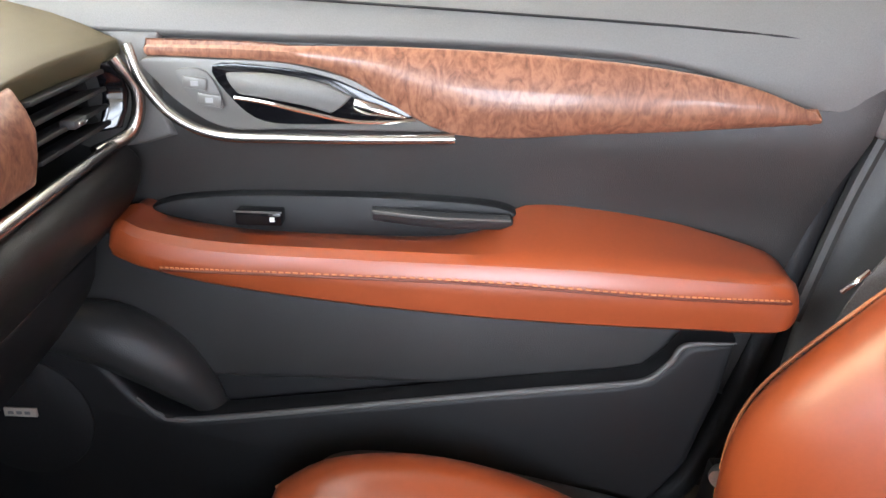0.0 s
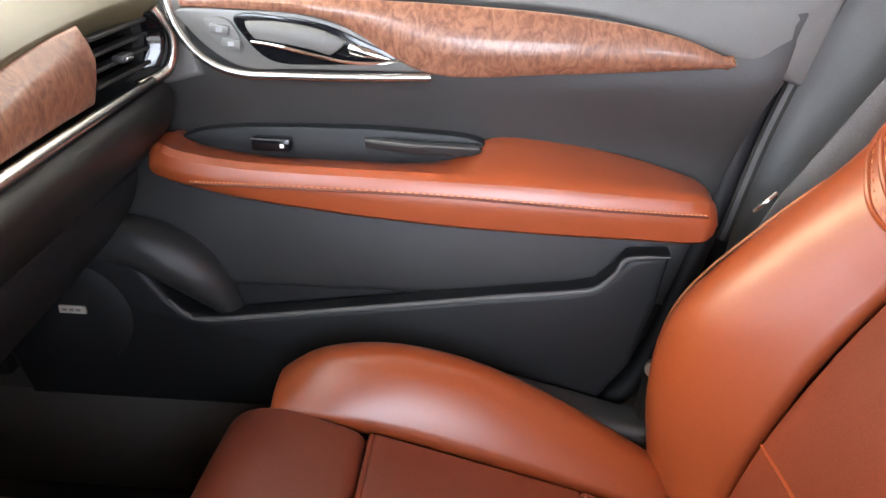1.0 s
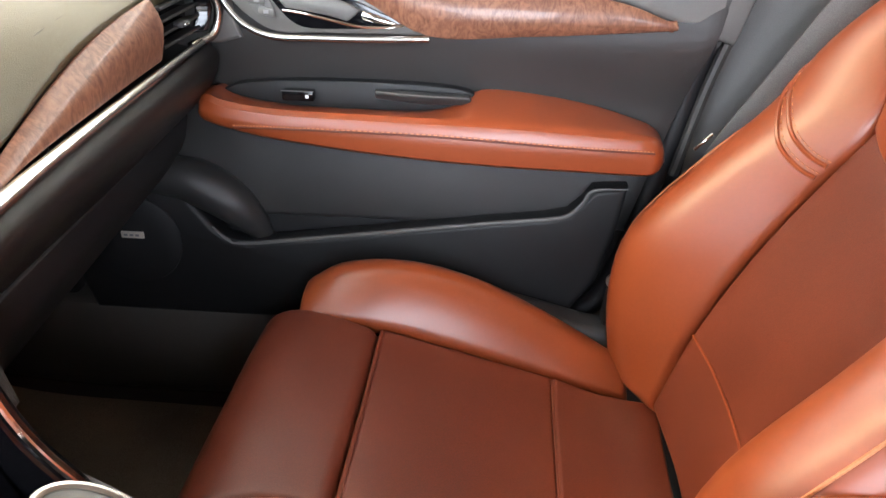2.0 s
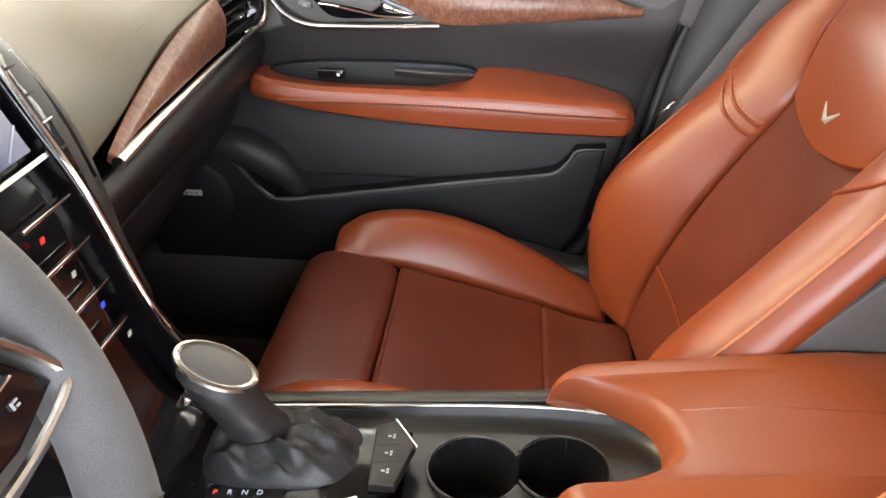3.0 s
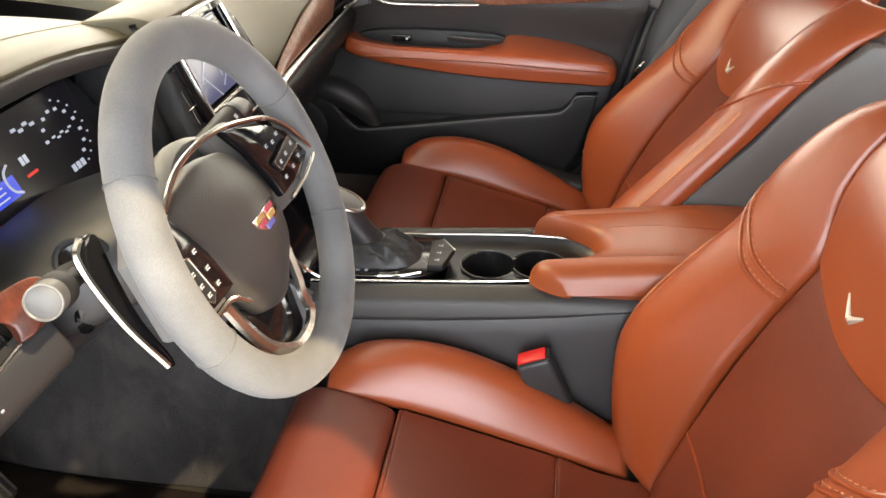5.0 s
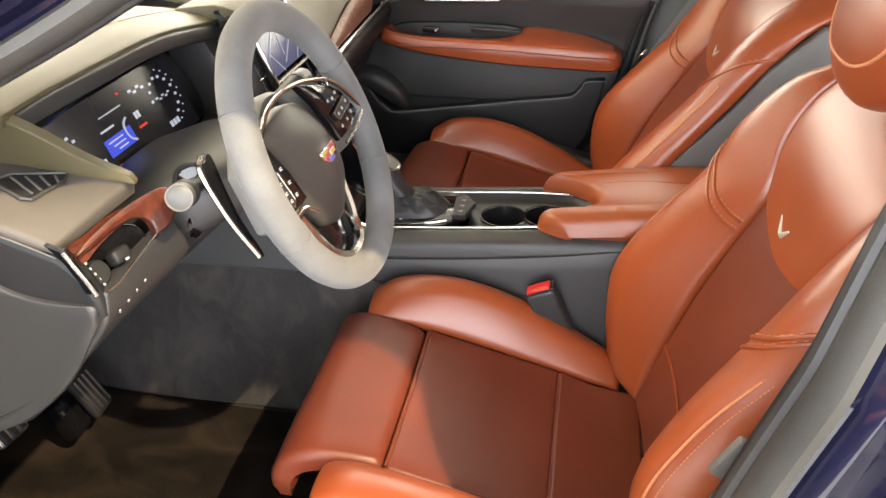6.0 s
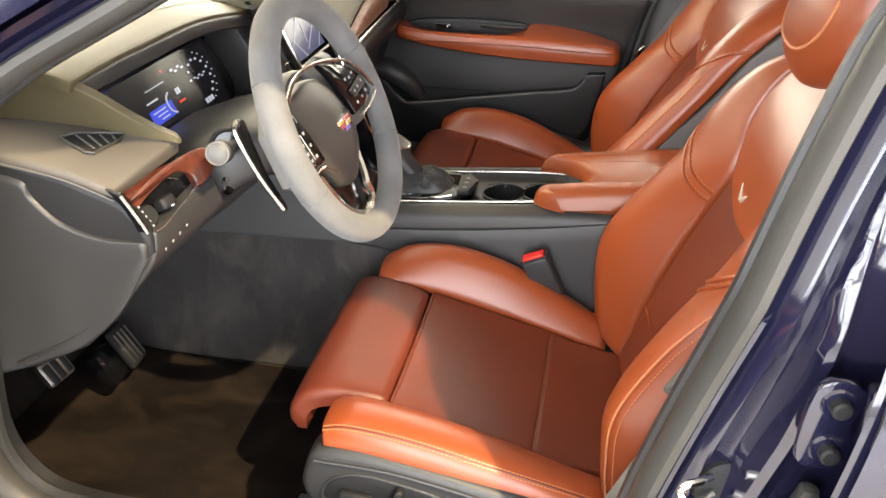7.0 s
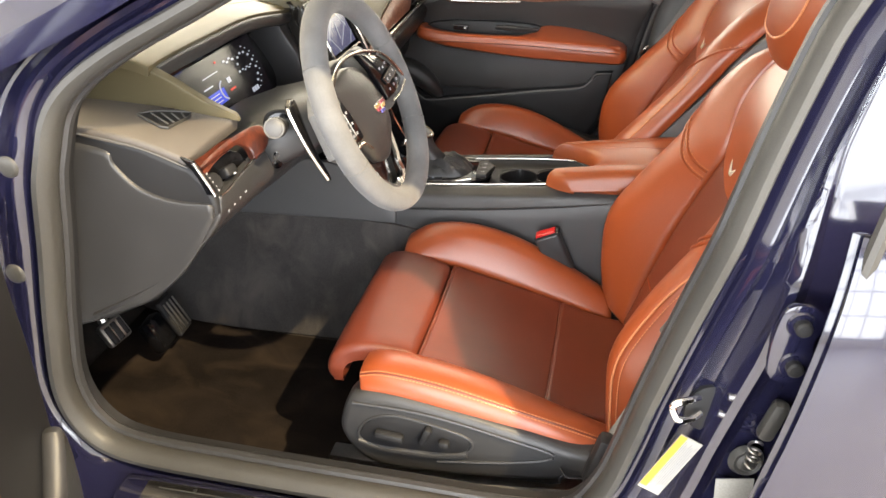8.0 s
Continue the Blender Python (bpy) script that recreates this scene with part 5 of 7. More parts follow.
def console():
    c = thing("centre_console", (0.1, 0, 0.28), "black centre console with cup holders and chrome trim", "console")
    # flanks
    for s in (-1, 1):
        lift = 0.003 if s > 0 else -0.002
        fl = [[(x, s * 0.0705, z_top(x) + lift - 0.002), (x, s * 0.079, z_top(x) + lift), (x, s * 0.091, z_top(x) + lift - 0.005), (x, s * 0.103, z_top(x) - 0.016), (x, s * 0.109, z_top(x) - rail_drop(x))] for x in (-0.46, -0.30, -0.15, 0.0, 0.15, 0.22, 0.30, 0.38, 0.46)]
        part("upper_rail", pad(fl, (0, s, 0.8), 20, 28, 0.003, 0.02), DOORVINYL, c, "dark grey padded console rail")
        lo = [[(x, s * 0.1085, z_top(x) - rail_drop(x)), (x, s * 0.117, z_top(x) - 0.09), (x, s * 0.130, 0.44), (x, s * 0.150, 0.275)] for x in (-0.52, -0.34, -0.15, 0.0, 0.15, 0.22, 0.30, 0.38, 0.50)]
        part("side_panel", pad(lo, (0, s, 0.1), 14, 24, 0.004, 0.02), DARK, c, "black console side panel")
        part("side_carpet", pad([[(-0.92, s * 0.150, 0.545), (-0.92, s * 0.165, 0.43), (-0.92, s * 0.20, 0.30)], [(-0.55, s * 0.128, 0.545), (-0.55, s * 0.15, 0.43), (-0.55, s * 0.185, 0.28)], [(-0.20, s * 0.124, 0.548), (-0.20, s * 0.142, 0.42), (-0.20, s * 0.175, 0.277)], [(0.05, s * 0.126, 0.50), (0.05, s * 0.146, 0.40), (0.05, s * 0.175, 0.277)]], (0, s, 0.2), 12, 22, 0.004, 0.02), TUNNEL, c, "dark carpeted tunnel side, brushed and dusty")
        part("front_side_trim", pad([[(-0.70, s * 0.128, 0.66), (-0.70, s * 0.131, 0.60), (-0.70, s * 0.134, 0.543)], [(-0.45, s * 0.120, 0.68), (-0.45, s * 0.126, 0.61), (-0.45, s * 0.131, 0.546)], [(-0.26, s * 0.114, 0.66), (-0.26, s * 0.121, 0.605), (-0.26, s * 0.128, 0.549)], [(-0.165, s * 0.112, 0.615), (-0.165, s * 0.119, 0.585), (-0.165, s * 0.126, 0.549)]], (0, s, 0.2), 10, 20, 0.004, 0.015), BEZEL_GREY, c, "smooth grey side trim ahead of the console")
    rim = [(-0.40, 0.0685), (-0.15, 0.0685), (0.0, 0.0680), (0.09, 0.0665), (0.145, 0.0620), (0.190, 0.0530), (0.222, 0.0380), (0.238, 0.0190), (0.243, 0.0)]
    rim += [(x, -y) for x, y in rim[-2::-1]]
    part("chrome_line", tube([(x, y, z_top(x) - 0.001 - 0.001 * (y < 0)) for x, y in rim], 0.0019, 110, 8), CHROME, c, "thin chrome line round the tray")
    # tray with cup wells cut as real pits
    def floor_z(x, y):
        z = z_top(x) - 0.016
        for cx in (0.071, 0.146):
            r = math.hypot(x - cx, y)
            z = min(z, z_top(x) - 0.016 - 0.062 * min(max((0.0400 - r) / 0.004, 0), 1))
        return z
    bm = bmesh.new()
    nx, ny = 110, 62
    net = [[(0.012 + (0.235 - 0.012) * i / nx, -0.068 + 0.136 * j / ny) for j in range(ny + 1)] for i in range(nx + 1)]
    skin(bm, [[Vector((x, y, floor_z(x, y))) for x, y in r] for r in net])
    bmesh.ops.recalc_face_normals(bm, faces=bm.faces)
    part("cup_tray", bm, TRAY, c, "glossy black tray with two round cup wells")
    for cx in (0.071, 0.146):
        a0 = 0.45 if cx < 0.1 else math.pi + 0.45
        part("cup_rim", tube([(cx + 0.0405 * math.cos(a0 + k * (2 * math.pi - 0.9) / 24), 0.0405 * math.sin(a0 + k * (2 * math.pi - 0.9) / 24), z_top(cx) - 0.0145) for k in range(25)], 0.0016, 60, 6), DARK, c)
    line = spline([Vector((x, y, 0.0)) for x, y in rim if x > -0.2], 70)
    rings = []
    for d, drop in ((0.0, 0.001), (0.0020, 0.0035), (0.0050, 0.0080), (0.0090, 0.0125), (0.0150, 0.0152), (0.0210, 0.0158)):
        row = []
        for k, p in enumerate(line):
            way = (line[min(k + 1, len(line) - 1)] - line[max(k - 1, 0)]).normalized()
            q = p + Vector((way.y, -way.x, 0.0)) * d
            row.append(Vector((q.x, q.y, z_top(q.x) - drop)))
        rings.append(row)
    bm = bmesh.new()
    skin(bm, rings)
    bmesh.ops.recalc_face_normals(bm, faces=bm.faces)
    part("tray_wall", bm, TRAY, c, "smooth black wall curving round the tray")
    # shifter plate
    plate_o = smooth2([(-0.29, 0.060), (-0.15, 0.062), (-0.03, 0.060), (0.006, 0.030), (0.014, 0.0), (0.006, -0.030), (-0.03, -0.060), (-0.15, -0.062), (-0.29, -0.060)], 4)
    bm = plate(plate_o, "z", 0.0, 0.010, 0.002)
    for v in bm.verts:
        v.co.z += z_top(v.co.x) - 0.010
    pl = part("shifter_plate", bm, GLOSS, c, "piano black shifter surround")
    gate = part("gear_display", block((-0.116, -0.046, z_top(-0.116) + 0.0008), (0.066, 0.017, 0.002), 0.0006, Euler((0, radians(-4.7), 0)).to_matrix()), TRAY, pl, "black strip with lit gear letters")
    for k, ch in enumerate("PRND"):
        lettering(ch, 0.0072, Matrix.Translation((-0.1415 + 0.0128 * k, -0.0465, z_top(-0.14 + 0.0128 * k) + 0.0024)), SCREEN_RED if k == 0 else SCREEN_DIM, gate, "gear_letter")
    bm = plate([(-0.018, 0.030), (0.000, 0.036), (0.020, 0.004), (0.008, -0.044), (-0.014, -0.042)], "z", 0.0, 0.010, 0.0022, 3)
    for v in bm.verts:
        v.co.z += z_top(v.co.x) - 0.001
    btn = part("button_panel", bm, LEDGE, pl, "black chevron-shaped button panel")
    for k in range(3):
        y = -0.028 + 0.021 * k
        icon = joined(block((-0.0035, y, z_top(0) + 0.0090), (0.0030, 0.0016, 0.0006), 0), block((0.0005, y + 0.0014, z_top(0) + 0.0092), (0.0022, 0.0020, 0.0006), 0), block((0.0005, y - 0.0018, z_top(0) + 0.0092), (0.0022, 0.0018, 0.0006), 0))
        part("button_mark", icon, ICON, btn)
        if k < 2:
            part("button_gap", block((-0.001, y + 0.0105, z_top(0) + 0.0089), (0.022, 0.0008, 0.0005), 0, Euler((0, radians(-4.7), 0)).to_matrix()), RUBBER_BLACK, btn)
    part("plate_edge", tube([(-0.001, 0.038, z_top(0.0) + 0.007), (0.010, 0.021, z_top(0.0) + 0.0075), (0.0215, 0.003, z_top(0.0) + 0.008)], 0.0010, 14, 6), BRIGHT, pl)
    # bright lower moulding of the gear surround
    part("surround_edge", tube([(-0.125, -0.0605, z_top(-0.125) + 0.0015), (-0.08, -0.0615, z_top(-0.08) + 0.0015), (-0.045, -0.0585, z_top(-0.045) + 0.0015), (-0.022, -0.050, z_top(-0.022) + 0.0015)], 0.0015, 20, 6), BRIGHT, pl, "bright edge of the gear surround")
    # front part running up to the stack
    for s in (-1, 1):
        lean = [(x, s * w - 0.022 * min(max((z - 0.63) / 0.09, 0), 1), z) for x, w, z in ((-0.188, 0.084, 0.600), (-0.204, 0.086, 0.650), (-0.232, 0.088, 0.72), (-0.270, 0.088, 0.83), (-0.303, 0.087, 0.90), (-0.332, 0.084, 0.965))]
        part("flank", sweep(lean, [(-0.009, -0.045), (0.009, -0.045), (0.009, 0.010), (0.003, 0.014), (-0.009, 0.010)], 40, (1, 0, 0.4)), GLOSS, c, "glossy black flank of the centre stack")
        lean = [(x, s * w - 0.022 * min(max((z - 0.63) / 0.09, 0), 1), z) for x, w, z in ((-0.125, 0.0700, z_top(-0.125) - 0.001), (-0.150, 0.079, 0.622), (-0.185, 0.084, 0.648), (-0.218, 0.085, 0.72), (-0.256, 0.085, 0.83), (-0.289, 0.084, 0.905), (-0.318, 0.081, 0.972))]
        part("stack_chrome", tube(lean, 0.0026, 50, 8, scale=lambda u: 0.25 + 0.75 * min(u / 0.25, 1)), BRIGHT, c, "chrome line along the centre stack")
    return c


console()


def shifter():
    g = thing("gear_lever", (-0.10, 0, 0.62), "automatic gear lever with silver cap and black leather boot", "gear lever")
    # loose cloth boot that lies low round the neck, in deep folds
    rings = []
    for k in range(21):
        u = k / 20
        ring = []
        for i in range(96):
            a = 2 * math.pi * i / 96
            ca, sa = math.cos(a), math.sin(a)
            neck = Vector((-0.116 + 0.021 * ca, 0.003 + 0.017 * sa, 0.650))
            edge = Vector((-0.094 + 0.072 * math.copysign(abs(ca) ** 0.7, ca), 0.004 + 0.047 * math.copysign(abs(sa) ** 0.7, sa), 0.612))
            p = neck.lerp(edge, u)
            rise = 0.026 * (1 - u) ** 1.3 + 0.012 * math.sin(math.pi * u) ** 0.8 + 0.008 * (ca * 0.5 + 0.5) * math.sin(math.pi * u)
            fold = noise.noise(Vector((p.x * 30 + 40 * p.y, p.y * 60 - p.x * 22, 3.1))) * 0.7 + noise.noise(Vector((p.x * 75, p.y * 110 + 60 * p.x, 8.0))) * 0.35
            p.z = 0.6200 + rise + 0.017 * fold * math.sin(math.pi * min(max(u, 0.0), 1.0)) - (0.010 if k == 20 else 0.0)
            ring.append(p)
        rings.append(ring)
    bm = bmesh.new()
    skin(bm, rings, closed=True)
    bmesh.ops.recalc_face_normals(bm, faces=bm.faces)
    part("boot", bm, BOOT, g, "creased black leather boot")
    cap = along((-0.146, 0.004, 0.710), (0.40, -0.12, 0.90), (0, 1, 0))
    top = [cap @ Vector((0.0335 * math.cos(a), 0.0205 * math.sin(a), 0)) for a in [2 * math.pi * i / 32 for i in range(32)]]
    rings = [top]
    for u, (cx, cz, rx, ry, h) in ((1, (-0.147, 0.700, 0.0315, 0.0245, 0.30)), (2, (-0.141, 0.686, 0.0300, 0.0235, 0.20)), (3, (-0.130, 0.670, 0.0285, 0.0220, 0.12)), (4, (-0.117, 0.654, 0.0290, 0.0225, 0.05)), (5, (-0.114, 0.642, 0.027, 0.022, 0.0)), (6, (-0.110, 0.628, 0.030, 0.024, 0.0))):
        # keep the turning sense of the cap's ring
        rings.append([Vector((cx, 0.003, cz)) + Vector((rx * ((p - cap.translation).x) / 0.0307, ry * ((p - cap.translation).y) / 0.0205, -h * (p - cap.translation).x)) for p in top])
    bm = bmesh.new()
    vs = skin(bm, rings, closed=True)
    bm.faces.new(vs[0])
    bm.faces.new(vs[-1])
    bmesh.ops.recalc_face_normals(bm, faces=bm.faces)
    part("knob", bm, BOOT, g, "black leather knob and neck")
    part("cap_ring", tube([cap @ Vector((0.0337 * math.cos(2 * math.pi * i / 32), 0.0207 * math.sin(2 * math.pi * i / 32), 0.0005)) for i in range(33)], 0.0036, 64, 8, up=(0.4, -0.1, 0.9)), CHROME, g, "silver ring")
    part("cap", lathe([(0.0, 0.006), (0.4, 0.0055), (0.75, 0.004), (1.0, 0.0015)], cap @ Matrix.Diagonal((0.032, 0.0195, 1, 1)), 32), GREY, g, "satin grey cap")
    part("knob_button", block((-0.172, -0.006, 0.682), (0.010, 0.014, 0.018), 0.004, Euler((0, radians(30), 0)).to_matrix()), BRIGHT, g, "chrome release button")


shifter()


def armrest_lid():
    a = thing("console_armrest", (0.34, 0, 0.64), "tan leather centre armrest lid with a horned front", "armrest")
    n = 34
    net = []
    wide = [k / 24 for k in range(-24, 25) if not 0.50 < abs(k / 24) < 0.72] + [q * (0.52 + 0.0125 * k) for q in (-1, 1) for k in range(17)]
    # across the lid in y, along it in x; the front edge is cut back to a deep curve
    for u in sorted(wide):
        y = 0.104 * u
        cut = 0.134 + 0.092 * max(0.0, 1 - (abs(u) / 0.62) ** 2.4) ** 0.62 + 0.050 * (max(0, abs(u) - 0.64) / 0.36) ** 2.3
        row = []
        for i in range(n + 1):
            t = i / n
            x = cut + (0.520 - cut) * t ** 1.5
            z = 0.672 + 0.028 * min(t ** 1.5 * 1.6, 1) ** 0.8 + 0.006 * t ** 1.5 - 0.006 * u * u
            d = min((x - cut), 0.022) / 0.022
            e = max(0, (abs(u) - 0.80) / 0.20)
            z -= max(0.026 * (1 - math.sqrt(max(1 - (1 - d) ** 2, 0))), 0.022 * (1 - math.sqrt(max(1 - e * e, 0))))
            row.append(Vector((x, y, z)))
        net.append(row)
    bm = bmesh.new()
    top = skin(bm, net)
    waist = [[Vector((p.x - 0.001, p.y * 1.015, 0.6 * p.z + 0.4 * (0.640 + 0.02 * (p.x - 0.13)))) for p in r] for r in net]
    middle = skin(bm, waist)
    inside = set(sum(middle, []))
    bmesh.ops.delete(bm, geom=[f for f in bm.faces if all(v in inside for v in f.verts)], context="FACES_ONLY")
    low = skin(bm, [[Vector((p.x + 0.007, p.y * 0.965, min(0.640 + 0.02 * (p.x - 0.13), p.z - 0.003))) for p in r] for r in net])
    ring = lambda g: g[0] + [r[-1] for r in g[1:]] + g[-1][-2::-1] + [r[0] for r in g[-2:0:-1]]
    for ra, rb in ((ring(top), ring(middle)), (ring(middle), ring(low))):
        for i in range(len(ra)):
            k = (i + 1) % len(ra)
            bm.faces.new((ra[i], ra[k], rb[k], rb[i]))
    bmesh.ops.delete(bm, geom=[v for v in bm.verts if not v.link_faces], context="VERTS")
    bmesh.ops.recalc_face_normals(bm, faces=bm.faces)
    part("lid", bm, LEATHER_LID, a)
    part("seam", tube([(0.235, 0.0, 0.6965), (0.30, 0.0, 0.7045), (0.40, 0.0, 0.7055), (0.50, 0.0, 0.7055)], 0.0007, 20, 6), LEATHER_LID, a)
    part("bin", block((0.38, 0, 0.55), (0.30, 0.18, 0.16), 0.01), BLACK, a, "black storage bin under the lid")


armrest_lid()

# ---- dashboard ----
def dashboard():
    d = thing("dashboard", (-0.6, 0, 0.55), "grey and black dashboard with burl wood, chrome and stitched vinyl", "dashboard")
    part("core", joined(plate([(-0.98, 0.88), (-0.58, 0.90), (-0.44, 0.86), (-0.42, 0.79), (-0.52, 0.72), (-0.95, 0.63)], "y", -0.64, 1.28, 0.01)), BLACK, d)
    # passenger side: soft top that dives to the stack
    top = [[(-0.99, 0.69, 0.955), (-0.99, 0.55, 0.965), (-0.99, 0.38, 0.97), (-0.99, 0.24, 0.975), (-0.99, 0.09, 0.98)],
           [(-0.70, 0.69, 0.955), (-0.70, 0.55, 0.965), (-0.70, 0.38, 0.968), (-0.70, 0.24, 0.972), (-0.70, 0.09, 0.98)],
           [(-0.46, 0.69, 0.945), (-0.46, 0.55, 0.950), (-0.46, 0.38, 0.948), (-0.46, 0.24, 0.945), (-0.46, 0.09, 0.955)],
           [(-0.35, 0.685, 0.928), (-0.35, 0.55, 0.928), (-0.35, 0.38, 0.912), (-0.35, 0.24, 0.885), (-0.35, 0.09, 0.885)],
           [(-0.285, 0.672, 0.908), (-0.296, 0.55, 0.906), (-0.305, 0.38, 0.884), (-0.308, 0.24, 0.836), (-0.305, 0.09, 0.805)]]
    t = part("dash_top", pad(top, (0.2, 0, 1), 26, 26, 0.008, 0.02), DASHTOP, d, "grey-beige stitched vinyl dash top")
    part("seam", tube([(-0.312, 0.672, 0.9155), (-0.322, 0.55, 0.9155), (-0.330, 0.38, 0.900), (-0.334, 0.24, 0.8665), (-0.333, 0.12, 0.853)], 0.0014, 40, 6), RUBBER_BLACK, t)
    # burl blade, chrome and roll under it
    part("wood_blade", pad([[(-0.296, 0.522, 0.902), (-0.302, 0.46, 0.894), (-0.308, 0.38, 0.876), (-0.310, 0.27, 0.842), (-0.305, 0.195, 0.817)],
                            [(-0.284, 0.522, 0.874), (-0.289, 0.46, 0.869), (-0.294, 0.38, 0.856), (-0.300, 0.27, 0.833), (-0.300, 0.195, 0.815)],
                            [(-0.291, 0.522, 0.835), (-0.293, 0.46, 0.832), (-0.294, 0.38, 0.828), (-0.296, 0.27, 0.822), (-0.297, 0.195, 0.813)]], (1, 0, 0.4), 26, 12, 0.003, 0.012), WOOD, d, "burl wood dash blade")
    part("chrome_strip", sweep([(-0.287, 0.64, 0.832), (-0.288, 0.55, 0.829), (-0.290, 0.40, 0.822), (-0.292, 0.28, 0.815), (-0.293, 0.19, 0.808)], circle(0.0055, 10), 30, scale=lambda u: 0.7 + 0.7 * u), CHROME, d, "chrome strip under the wood")
    part("lower_roll", pad([[(-0.290, 0.665, 0.825), (-0.292, 0.45, 0.817), (-0.297, 0.25, 0.806), (-0.300, 0.10, 0.797)], [(-0.279, 0.665, 0.808), (-0.280, 0.45, 0.800), (-0.285, 0.25, 0.788), (-0.288, 0.10, 0.778)],
                            [(-0.290, 0.665, 0.775), (-0.290, 0.45, 0.765), (-0.296, 0.25, 0.755), (-0.30, 0.10, 0.745)], [(-0.325, 0.665, 0.735), (-0.325, 0.45, 0.725), (-0.33, 0.25, 0.715), (-0.33, 0.10, 0.705)]], (1, 0, -0.2), 20, 16, 0.004, 0.02), LEDGE, d, "black padded roll under the chrome")
    part("glove_box", pad([[(-0.327, 0.665, 0.732), (-0.327, 0.40, 0.722), (-0.33, 0.10, 0.703)], [(-0.345, 0.665, 0.68), (-0.345, 0.40, 0.665), (-0.345, 0.10, 0.64)], [(-0.42, 0.665, 0.61), (-0.42, 0.40, 0.58), (-0.42, 0.10, 0.56)], [(-0.60, 0.665, 0.585), (-0.60, 0.40, 0.555), (-0.60, 0.10, 0.54)]], (0.7, 0, -0.6), 18, 18, 0.006, 0.02), BLACK, d, "black glove box")
    part("glove_handle", block((-0.337, 0.16, 0.705), (0.006, 0.03, 0.006), 0.002), CHROME, d)
    # outer air vent
    v = part("air_vent", sweep([(-0.285, 0.648, 0.898), (-0.272, 0.657, 0.870), (-0.279, 0.652, 0.838), (-0.296, 0.62, 0.829)], circle(0.0055, 10), 30, (1, 0, 0)), CHROME, d, "chrome-ringed black air vent")
    part("vent_box", plate([(0.526, 0.834), (0.524, 0.896), (0.640, 0.904), (0.655, 0.872), (0.645, 0.836)], "x", -0.330, 0.02, 0.003), GLOSS, v, "black vent housing")
    part("vent_cheek", pad([[(-0.300, 0.640, 0.896), (-0.284, 0.648, 0.892)], [(-0.297, 0.648, 0.868), (-0.278, 0.655, 0.868)], [(-0.300, 0.640, 0.840), (-0.284, 0.648, 0.842)]], (1, -0.5, 0), 8, 10, 0.002, 0.008), GLOSS, v)
    for k in range(4):
        z = 0.846 + 0.0135 * k
        part("slat", block((-0.300, 0.585, z), (0.022, 0.112, 0.0035), 0.0012, Euler((0, radians(-12), 0)).to_matrix()), RUBBER_BLACK, v)
    part("vent_tab", block((-0.289, 0.580, 0.864), (0.012, 0.020, 0.007), 0.002), DARK, v)
    part("tab_shine", block((-0.2825, 0.580, 0.864), (0.002, 0.012, 0.003), 0.0006), BRIGHT, v)

    # ---- driver side ----
    ys = (-0.606, -0.54, -0.43, -0.28, -0.10)
    hood = [[(-0.99, y, z) for y, z in zip(ys, (0.965, 0.972, 0.976, 0.98, 0.98))], [(-0.70, y, z) for y, z in zip(ys, (0.995, 0.998, 1.000, 0.998, 0.985))], [(-0.50, y, z) for y, z in zip(ys, (1.016, 1.019, 1.019, 1.013, 0.987))],
            [(-0.40, y, z) for y, z in zip(ys, (1.013, 1.015, 1.014, 1.008, 0.982))], [(-0.360, y, z) for y, z in zip(ys, (1.003, 1.005, 1.004, 0.998, 0.970))]]
    h = part("cluster_hood", pad(hood, (0.1, 0, 1), 24, 24, 0.005, 0.014), DASHTOP, d, "grey vinyl hood over the instruments")
    part("hood_lip", pad([[(x, y, z) for y, z in zip((-0.585, -0.54, -0.43, -0.28, -0.10), zz)] for x, zz in ((-0.357, (0.998, 1.000, 0.999, 0.993, 0.964)), (-0.358, (0.980, 0.980, 0.979, 0.974, 0.946)), (-0.375, (0.974, 0.974, 0.973, 0.968, 0.940)))], (1, 0, 0), 24, 8, 0.003, 0.006), DARK, d, "dark grey front lip of the hood")
    part("seam", tube([(-0.420, y, z + 0.0006) for y, z in zip(ys, (1.0140, 1.0160, 1.0152, 1.0092, 0.9832))], 0.0014, 40, 6), THREAD_GREY, h)
    part("outer_wedge", pad([[(-0.80, -0.640, 0.990), (-0.60, -0.612, 1.006), (-0.42, -0.601, 1.010), (-0.352, -0.598, 0.990), (-0.302, -0.585, 0.955), (-0.262, -0.568, 0.930)], [(-0.80, -0.660, 0.975), (-0.60, -0.618, 0.982), (-0.42, -0.594, 0.980), (-0.350, -0.590, 0.962), (-0.300, -0.582, 0.944), (-0.260, -0.567, 0.926)], [(-0.80, -0.680, 0.945), (-0.60, -0.628, 0.950), (-0.42, -0.588, 0.942), (-0.348, -0.584, 0.938), (-0.298, -0.579, 0.930), (-0.258, -0.566, 0.920)]], (0.2, -1, 0.3), 24, 10, 0.003, 0.012), DASHTOP, d, "grey vinyl side of the hood")
